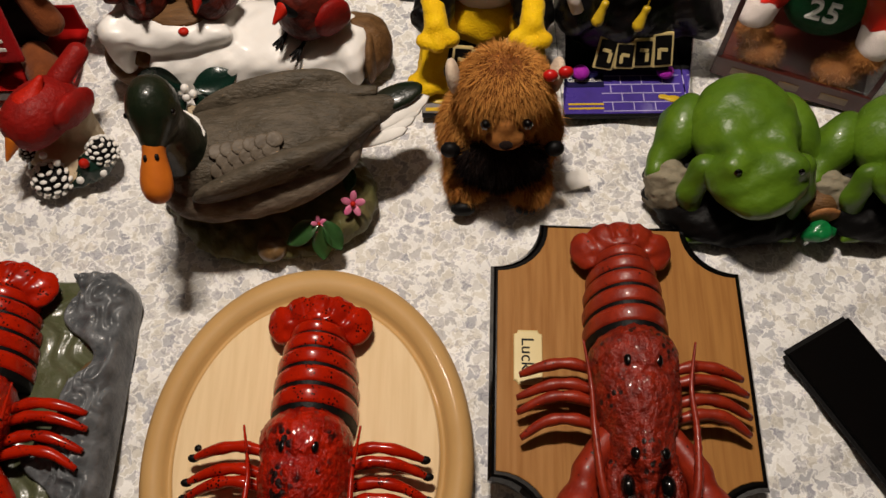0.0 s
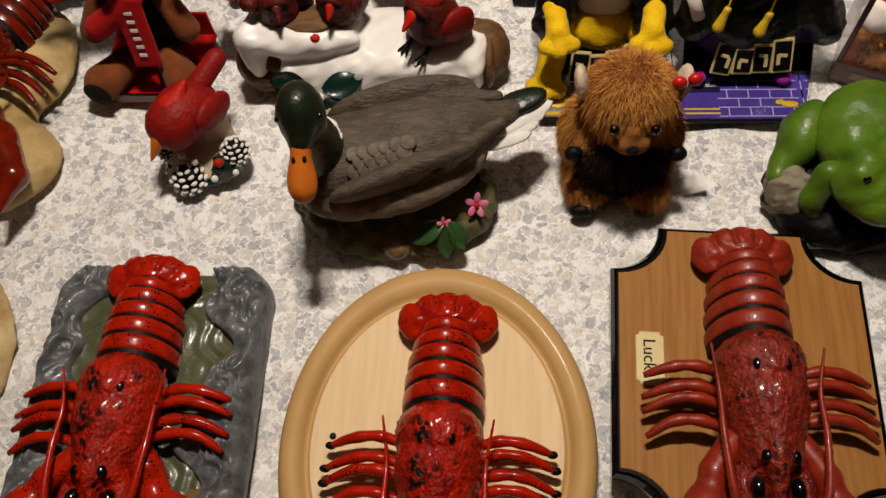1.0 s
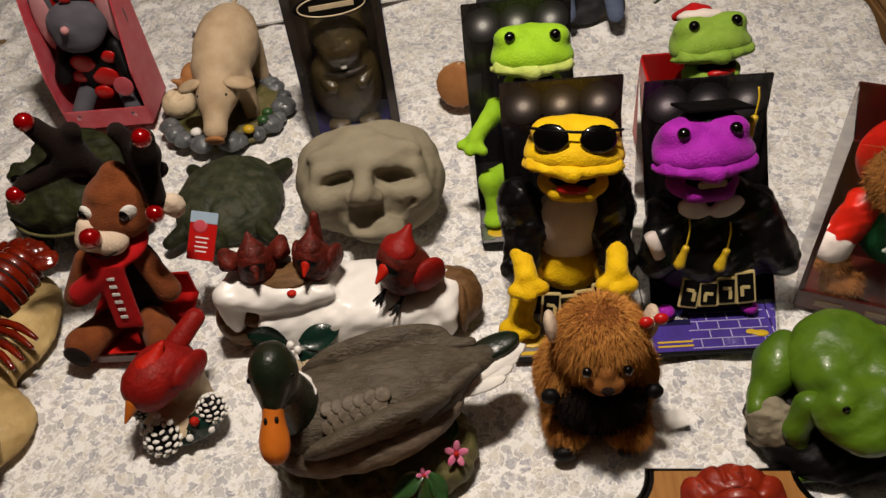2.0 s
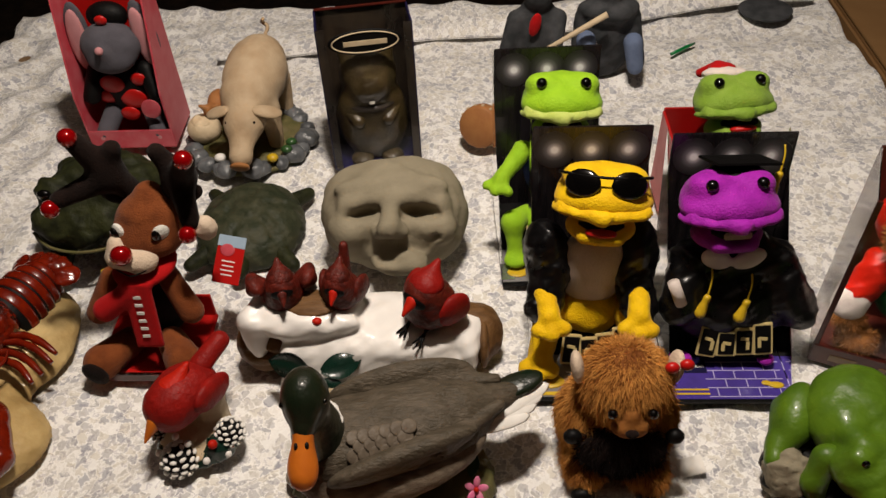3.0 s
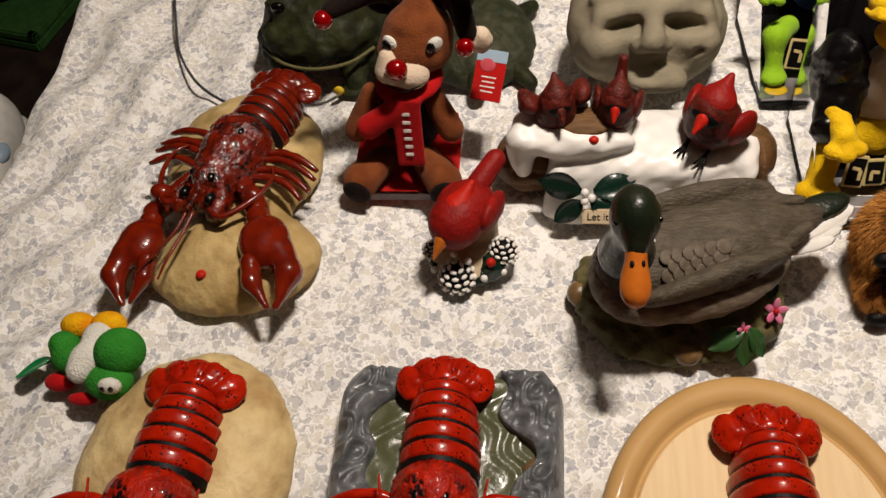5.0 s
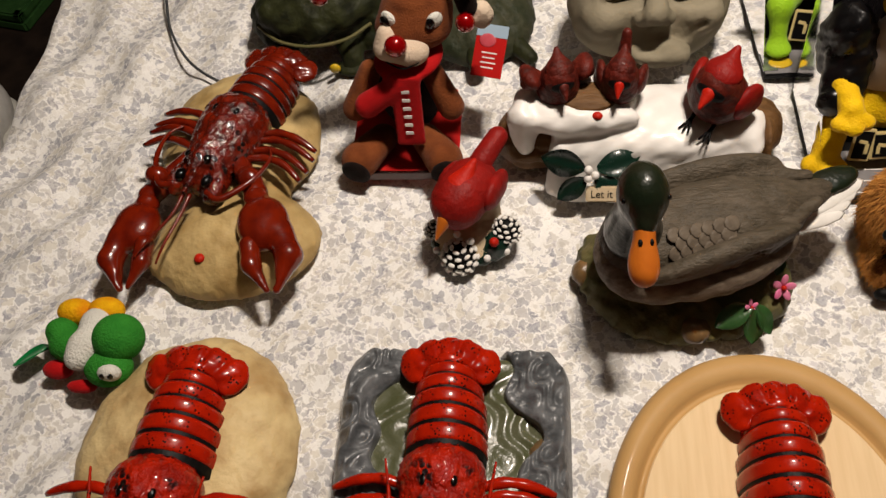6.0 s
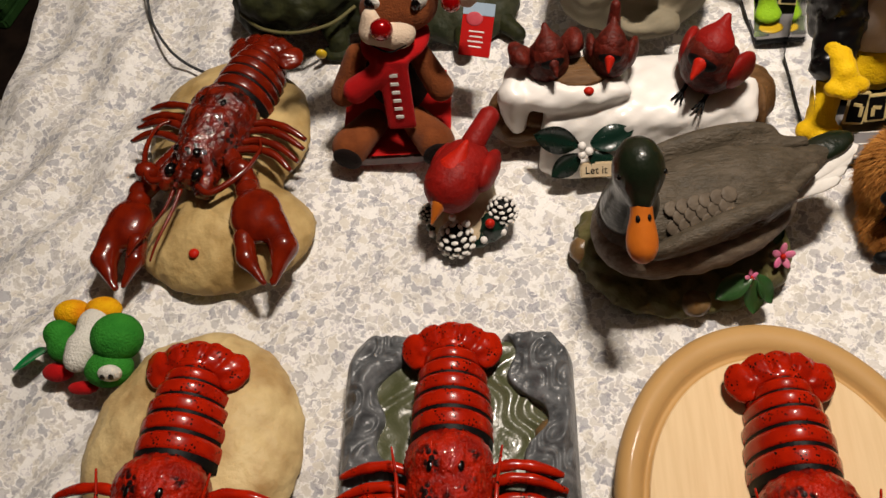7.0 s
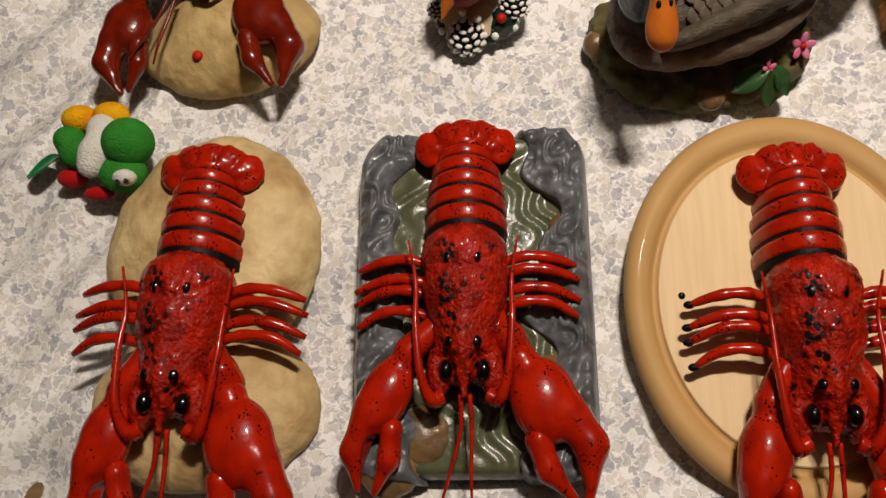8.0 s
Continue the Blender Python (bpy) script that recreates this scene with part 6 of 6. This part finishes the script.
bh = blend([ell((-0.012, -0.010, 0.188), (0.046, 0.034, 0.044)), ell((-0.014, -0.032, 0.174), (0.022, 0.013, 0.017))], 0.0035, 0.01)
part("head", bh, FUR_BEAR, bear)
tagged(part("fur", fur(bh, 3500, 0.006, 0.0006, 0.1, 5), FUR_BEAR, bear), kind="stuff")
part("hood", blend([ell((-0.010, 0.014, 0.194), (0.060, 0.026, 0.058)), cut(ell((-0.012, -0.024, 0.188), (0.046, 0.036, 0.046)))], 0.0035, 0.008), RED_SATIN, bear, "shiny red satin hood")
part("jersey", blend([ell((0, 0.0, 0.105), (0.044, 0.030, 0.048))], 0.0035, 0.01), GREEN_CLOTH, bear, "dark green jersey")
part("number", words("25", 0.034, pose(-0.002, -0.0325, 0.112, 84, 0, 0), 0.002), WHITE, bear)
for s in (-1, 1):
    part("sleeve", blend([cap((s * 0.046, 0.0, 0.130), (s * 0.062, -0.018, 0.090), 0.020, 0.018)], 0.0035, 0.01, None, [(120, 0.002, 1)]), RED_SATIN, bear)
    part("cuff", blend([cap((s * 0.061, -0.018, 0.092), (s * 0.063, -0.022, 0.080), 0.0195)], 0.0035, 0.005), WHITE_CLOTH, bear)
    pw = blend([ell((s * 0.060, -0.026, 0.066), (0.019, 0.017, 0.018)), ell((s * 0.042, -0.030, 0.036), (0.024, 0.018, 0.020))], 0.0035, 0.008)
    part("paw", pw, FUR_BEAR, bear)
    tagged(part("fur", fur(pw, 1500, 0.006, 0.0006, 0.1, 6), FUR_BEAR, bear), kind="stuff")
    part("eye", ball((-0.013 + s * 0.016, -0.0415, 0.198), 0.004, seg=10), BLACK, bear)
part("nose", ball((-0.014, -0.045, 0.180), (0.008, 0.004, 0.006), seg=10), BLACK, bear)

# ---- elephant in its box ----
eleph = thing("elephant_box", pose(-0.625, 1.272, 0, 0, 0, 1), "boxed grey plush elephant with pink ears in red shirt", "toy in box")
part("tray", block((0.138, 0.095, 0.005), (0, 0, 0.003), 0.001), CARD_RED, eleph)
part("front_lip", block((0.138, 0.003, 0.034), (0, -0.047, 0.019), 0.001), PINK_CARD, eleph)
part("back_card", block((0.138, 0.003, 0.260), (0, 0.047, 0.132), 0.001), CARD_RED, eleph)
for s in (-1, 1):
    side = part("side_card", mesh_of([(0, -0.047, 0.004), (0, 0.047, 0.004), (0, 0.047, 0.258), (0, 0.0, 0.258), (0, -0.047, 0.10), (0.003, -0.047, 0.004), (0.003, 0.047, 0.004), (0.003, 0.047, 0.258), (0.003, 0.0, 0.258), (0.003, -0.047, 0.10)], [(0, 4, 3, 2, 1), (5, 6, 7, 8, 9), (0, 1, 6, 5), (1, 2, 7, 6), (2, 3, 8, 7), (3, 4, 9, 8), (4, 0, 5, 9)], False), PINK_CARD, eleph, "pinkish red card side")
    side.matrix_basis = pose(s * 0.0685 - 0.0015, 0, 0)
    part("ear", blend([ell((s * 0.052, 0.010, 0.176), (0.019, 0.008, 0.058), (0, -s * 4, 0))], 0.0035, 0.006), GREY_PLUSH, eleph)
    part("inner_ear", blend([ell((s * 0.051, 0.001, 0.174), (0.015, 0.006, 0.052), (0, -s * 4, 0))], 0.003, 0.006), PINK_PLUSH, eleph, "pale pink inner ear")
    part("eye", ball((s * 0.018, -0.026, 0.176), 0.0045, seg=10), BLACK, eleph)
    part("leg", blend([cap((s * 0.030, -0.006, 0.050), (s * 0.044, -0.034, 0.026), 0.016, 0.015)], 0.0035, 0.008, 0.005), GREY_PLUSH, eleph)
    part("toes", blend([ell((s * 0.047, -0.042, 0.022), (0.012, 0.007, 0.012))], 0.003, 0.005, 0.004), PINK_PLUSH, eleph)
    part("arm", blend([cap((s * 0.040, 0.0, 0.120), (s * 0.052, -0.020, 0.086), 0.015, 0.014)], 0.0035, 0.008), MATTE_BLACK, eleph)
part("head", blend([ell((0, -0.006, 0.168), (0.046, 0.034, 0.036)), ell((0, -0.022, 0.150), (0.034, 0.022, 0.020)), cap((0, -0.030, 0.160), (-0.002, -0.042, 0.176), 0.011, 0.007)], 0.0035, 0.012), GREY_PLUSH, eleph)
part("trunk_tip", ball((-0.002, -0.046, 0.180), 0.0065, seg=10), PINK_PLUSH, eleph)
part("shirt", blend([ell((0, 0.006, 0.090), (0.044, 0.030, 0.050))], 0.0035, 0.01), MATTE_BLACK, eleph, "black shirt with red spots")
for x, z, r in ((-0.012, 0.108, 0.020), (0.014, 0.080, 0.022), (-0.028, 0.082, 0.014), (0.030, 0.112, 0.014), (0.002, 0.054, 0.016), (0.0, 0.212, 0.010)):
    part("red_patch", ball((x, -0.026 + abs(x) * 0.3 + (0.015 if z > 0.2 else 0), z), (r, 0.004, r * 0.8), seg=12), CARD_RED, eleph)
part("cap", blend([ell((0, 0.016, 0.206), (0.032, 0.020, 0.022))], 0.0035, 0.006), MATTE_BLACK, eleph)
part("paper_heart", ball((0.046, -0.044, 0.074), (0.016, 0.002, 0.018), (0, 20, 0), 14), PINK_CARD, eleph, "pink heart-shaped paper")

# ---- gopher in its dark box ----
hog = thing("gopher_box", pose(-0.220, 1.198, 0, -3, 0, 10), "dark printed box holding a brown gopher figure", "toy in box")
part("back_card", block((0.134, 0.003, 0.236), (0, 0.035, 0.120), 0.001), DARK_CARD, hog, "dark printed card back")
part("tray", block((0.134, 0.070, 0.005), (0, 0, 0.003), 0.001), NAVY_CARD, hog)
for s in (-1, 1):
    part("side_card", block((0.003, 0.070, 0.236), (s * 0.067, 0, 0.120), 0.001), NAVY_CARD, hog)
    part("front_strip", block((0.012, 0.002, 0.236), (s * 0.0615, -0.034, 0.120), 0.0005), DARK_CARD, hog)
    part("eye", ball((s * 0.019, -0.024, 0.140), 0.0035, seg=10), BLACK, hog)
    part("arm", blend([cap((s * 0.038, -0.004, 0.095), (s * 0.022, -0.028, 0.082), 0.013, 0.010)], 0.0035, 0.008), BROWN_FIG, hog)
    part("foot", blend([ell((s * 0.024, -0.022, 0.012), (0.018, 0.018, 0.009))], 0.0035, 0.006, 0.005), BROWN_FIG, hog)
part("top_edge", block((0.134, 0.006, 0.002), (0, 0.032, 0.239), 0.0006), MAROON_CARD, hog)
part("sign", stack([(0.053 * math.cos(a), 0.019 * math.sin(a)) for a in np.linspace(0, 2 * math.pi, 28, endpoint=False)], [(1, 0), (1, 0.002), (0.94, 0.0026)]), MATTE_BLACK, hog, "oval black sign with cream bars").matrix_basis = pose(0, -0.034, 0.215, 90, 0, 0)
part("sign_bar", tube([(0.047 * math.cos(a), -0.0368, 0.215 + 0.0155 * math.sin(a)) for a in np.linspace(0, 2 * math.pi, 24)], 0.0011, 5, 24), CREAM, hog)
part("sign_bar", block((0.062, 0.0012, 0.0075), (0, -0.0373, 0.2145), 0.0003), CREAM, hog)
part("body", blend([ell((0, 0.0, 0.074), (0.055, 0.032, 0.076)), ell((0, -0.004, 0.150), (0.043, 0.030, 0.044)), ell((0, -0.030, 0.134), (0.024, 0.013, 0.018)), ell((-0.030, 0.0, 0.184), (0.012, 0.008, 0.012)), ell((0.030, 0.0, 0.184), (0.012, 0.008, 0.012)), cut(cap((-0.018, -0.042, 0.126), (0.018, -0.042, 0.126), 0.002))], 0.0035, 0.012, 0.005, [(120, 0.001, 1)]), BROWN_FIG, hog, "dark brown gopher body")
part("teeth", block((0.008, 0.003, 0.006), (0, -0.037, 0.118), 0.001), WHITE, hog)
part("scarf", blend([ell((0, -0.004, 0.106), (0.042, 0.032, 0.010), (8, 0, 0))], 0.0035, 0.005), DARK_CARD, hog)
part("front_film", block((0.110, 0.001, 0.190), (0, -0.0345, 0.100), 0), CLEAR, hog).visible_shadow = False

# ---- two dolls at the back, plain shapes ----
solid("doll", blend([ell((0, 0, 0.075), (0.042, 0.028, 0.080)), ell((0, -0.008, 0.165), (0.026, 0.026, 0.030)), cap((-0.036, -0.006, 0.115), (-0.060, -0.020, 0.030), 0.015, 0.011), cap((0.036, -0.006, 0.115), (0.030, -0.040, 0.070), 0.015, 0.012)], 0.004, 0.01, 0.0), GREY_CLOTH, pose(0.045, 1.425, 0), "small doll in a grey suit leaning behind the boxes", "doll")
solid("doll", blend([ell((0, 0, 0.075), (0.050, 0.030, 0.080)), ell((0, -0.006, 0.165), (0.026, 0.026, 0.030)), ell((0, -0.010, 0.130), (0.050, 0.034, 0.020)), cap((-0.040, -0.006, 0.110), (-0.046, -0.024, 0.040), 0.016, 0.012), cap((0.042, -0.006, 0.110), (0.058, -0.020, 0.030), 0.016, 0.012)], 0.004, 0.01, 0.0, [(60, 0.002, 1)]), GREY_CLOTH, pose(0.165, 1.43, 0), "small doll in a dark hooded coat behind the boxes", "doll")
solid("wooden_stick", tube([(-0.085, 0, -0.055), (0.085, 0.0, 0.055)], [0.002, 0.0055], 8, 4), CREAM, pose(0.070, 1.372, 0.090), "pale wooden stick held across the doll", "stick")
solid("red_neckerchief", blend([ell((0, 0, 0), (0.010, 0.006, 0.022), (0, 12, 0))], 0.003, 0.004), FELT_RED, pose(0.040, 1.392, 0.118), "bright red neckerchief on the grey doll", "neckerchief")
for x, y, z in ((0.209, 1.400, 0.055), (0.128, 1.398, 0.062)):
    solid("denim_cuff", blend([cap((0, 0, 0.022), (0.008, -0.006, -0.022), 0.0165, 0.014)], 0.0035, 0.004), DENIM, pose(x, y, z), "pale blue denim doll sleeve", "doll sleeve", group="denim sleeves")
solid("flat_disc", stack([(0.052 * math.cos(a), 0.046 * math.sin(a)) for a in np.linspace(0, 2 * math.pi, 40, endpoint=False)], [(0.97, 0.0), (1, 0.002), (1, 0.005), (0.96, 0.0065)]), GREY_CLOTH, pose(0.512, 1.640, 0.001), "thin dark grey disc lying on the cloth", "disc")
solid("green_pen", tube([(-0.028, -0.014, 0), (0.028, 0.014, 0)], [0.003, 0.0035, 0.0035, 0.002], 8, 3), GREEN_PLANT, pose(0.325, 1.50, 0.004, 0, 0, 10), "slim green pen lying on the cloth", "pen")
drum = thing("orange_drum", pose(-0.052, 1.222, 0), "small orange-brown toy drum edged with white fringe", "toy drum")
part("skin", stack([(0.034 * math.cos(a), 0.034 * math.sin(a)) for a in np.linspace(0, 2 * math.pi, 32, endpoint=False)], [(0.96, -0.012), (1, -0.010), (1, 0.010), (0.9, 0.013)]), TERRACOTTA, drum).matrix_basis = pose(0, 0, 0.036, 70, 0, -25)
for i in range(16):
    a = i / 16 * 2 * math.pi
    q = part("fringe", block((0.004, 0.003, 0.007), (0.0345 * math.cos(a), 0.0345 * math.sin(a), 0.006), 0.0008), CREAM, drum)
    q.matrix_basis = pose(0, 0, 0.036, 70, 0, -25)

# ---- knitted green toy ----
knit = thing("knitted_toy", pose(-0.786, 0.507, 0) @ Matrix.Scale(1.08, 4), "small green and white knitted toy lying on its side", "plush toy")
part("muzzle", blend([ell((0.036, 0.012, 0.030), (0.025, 0.024, 0.024))], 0.003, 0.006, 0.0), KNIT_GREEN, knit, "round green knitted muzzle")
part("head", blend([ell((0.028, -0.014, 0.018), (0.024, 0.020, 0.018)), ell((-0.014, 0.006, 0.020), (0.024, 0.016, 0.018)), ell((-0.030, 0.022, 0.022), (0.016, 0.014, 0.014))], 0.003, 0.008, 0.0), KNIT_GREEN, knit)
part("cheek", blend([ell((0.004, 0.004, 0.030), (0.017, 0.016, 0.014)), ell((0.006, 0.028, 0.026), (0.016, 0.018, 0.014)), ell((0.000, -0.010, 0.028), (0.013, 0.012, 0.012))], 0.003, 0.008, 0.0), KNIT_WHITE, knit, "white knitted cheek")
part("eye_patch", blend([ell((0.036, -0.024, 0.028), (0.012, 0.008, 0.010))], 0.0028, 0.004), KNIT_WHITE, knit)
for dx in (0.0, 0.008):
    part("pupil", ball((0.033 + dx, -0.030, 0.033), (0.0022, 0.003, 0.005), (20, 0, 0), 8), BLACK, knit)
for x, y in ((-0.022, 0.044), (0.010, 0.046)):
    part("boot", blend([ell((x, y, 0.022), (0.019, 0.014, 0.014))], 0.003, 0.005, 0.0), KNIT_YELLOW, knit, "yellow and orange knitted boot")
part("saddle", blend([ell((-0.028, -0.014, 0.010), (0.016, 0.010, 0.010)), ell((0.0, -0.030, 0.007), (0.016, 0.007, 0.007))], 0.003, 0.005, 0.0), FELT_RED, knit)
leaf("cloth_tag", knit, (-0.042, 0.006, 0.016), 0.044, (-14, 30, 100), GREEN_PLANT)

# ---- cable, and what stands beside the table ----
solid("cable", tube([(-0.870, 1.15, 0.000), (-0.848, 1.08, 0.000), (-0.827, 1.02, 0.000), (-0.792, 0.965, 0.000), (-0.754, 0.930, 0.000), (-0.70, 0.90, 0.000)], 0.0020, 8, 8), GREY_CLOTH, HERE, "thin dark grey cable lying across the cloth", "cable")
fold = []
for j, (dx, dz) in enumerate(((-0.04, 0.001), (-0.015, 0.018), (0.0, 0.024), (0.018, 0.016), (0.05, 0.0))):
    fold.append([(x, 1.60 + 0.05 * math.sin(x * 3.1) + 0.10 * max(0, x) + dx * (1 + 0.4 * math.sin(x * 9)), dz * (0.7 + 0.5 * math.sin(x * 5 + 1)) + 0.003) for x in np.linspace(-0.55, 0.62, 60)])
solid("cloth_fold", mesh_of([p for row in fold for p in row] + [(p[0], p[1], p[2] - 0.003) for row in fold for p in row], [(j * 60 + i, j * 60 + i + 1, (j + 1) * 60 + i + 1, (j + 1) * 60 + i) for j in range(4) for i in range(59)] + [(300 + j * 60 + i, 300 + (j + 1) * 60 + i, 300 + (j + 1) * 60 + i + 1, 300 + j * 60 + i + 1) for j in range(4) for i in range(59)]), CLOTH, HERE, "bunched ridge of floral cloth near the far edge", "cloth fold")

carton = thing("carton", pose(0.98, 1.55, FLOOR_Z), "tall plain brown cardboard carton beside the table", "carton")
part("body", block((0.50, 0.62, 0.66), (0, 0, 0.33), 0.006), CARTON, carton)
part("flap", block((0.24, 0.62, 0.005), (-0.125, 0, 0.664), 0.001, (0, 1.5, 0)), CARTON, carton)
part("flap", block((0.24, 0.62, 0.005), (0.125, 0, 0.664), 0.001, (0, -1.5, 0)), CARTON, carton)

bench = thing("low_bench", pose(-1.68, 1.72, FLOOR_Z), "low dark wooden bench beside the table", "bench")
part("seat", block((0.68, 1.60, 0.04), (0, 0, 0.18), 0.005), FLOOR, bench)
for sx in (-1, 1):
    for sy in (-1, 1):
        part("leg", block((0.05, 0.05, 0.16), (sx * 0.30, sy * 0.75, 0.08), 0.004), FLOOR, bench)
SHOE = pose(-1.51, 1.26, FLOOR_Z + 0.20, 0, 0, 8)
shoe = thing("shoe_planter", SHOE, "white ceramic shoe with blue patch and small plants", "shoe ornament")
part("upper", blend([ell((0, 0.055, 0.060), (0.050, 0.075, 0.085)), ell((0, -0.06, 0.032), (0.046, 0.085, 0.045)), cut(ell((0, 0.060, 0.130), (0.032, 0.050, 0.060))), cut(cap((-0.03, -0.02, 0.085), (0.03, -0.02, 0.085), 0.003))], 0.005, 0.015, 0.0), WHITE, shoe)
part("sole", blend([ell((0, 0.04, 0.008), (0.056, 0.10, 0.014)), ell((0, -0.07, 0.008), (0.050, 0.085, 0.014))], 0.005, 0.012, 0.0), KNIT_WHITE, shoe)
part("patch", blend([ell((0.030, -0.030, 0.060), (0.022, 0.030, 0.018))], 0.004, 0.005), SKY_CARD, shoe, "pale blue patch")
for i in range(14):
    a = i * 2.4
    leaf("leaf", shoe, (-0.030 + 0.018 * math.cos(a), -0.06 + 0.03 * math.sin(a), 0.070), 0.035, (25 + 20 * math.sin(i), 0, math.degrees(a)), LEAF)
tray = thing("green_tray", pose(-1.72, 1.86, FLOOR_Z + 0.20, 0, 0, -14) @ Matrix.Scale(1.5, 4), "green board with a dark figure standing on it", "tray")
part("board", block((0.30, 0.26, 0.02), (0, 0, 0.011), 0.004), LEAF, tray)
part("figure", blend([ell((0.0, 0.0, 0.07), (0.09, 0.07, 0.06)), ell((-0.05, -0.03, 0.11), (0.045, 0.04, 0.04)), ell((0.05, 0.03, 0.10), (0.04, 0.05, 0.05))], 0.006, 0.02, 0.02, [(60, 0.004, 1)]), MATTE_BLACK, tray)
for sx, sy, w, d in ((0, 1, 0.30, 0.016), (0, -1, 0.30, 0.016), (1, 0, 0.016, 0.26), (-1, 0, 0.016, 0.26)):
    part("rim", block((w, d, 0.016), (sx * 0.142, sy * 0.122, 0.029), 0.003), LEAF, tray, "pale green raised rim")
crate = thing("storage_crate", pose(-1.86, 2.34, FLOOR_Z + 0.20, 0, 0, 12), "dark maroon storage crate with an open top", "crate")
part("bottom", block((0.34, 0.24, 0.012), (0, 0, 0.007), 0.002), MAROON_CARD, crate)
for sx, sy, w, d in ((0, 1, 0.34, 0.012), (0, -1, 0.34, 0.012), (1, 0, 0.012, 0.24), (-1, 0, 0.012, 0.24)):
    part("side", block((w, d, 0.15), (sx * 0.164, sy * 0.114, 0.087), 0.003), MAROON_CARD, crate)
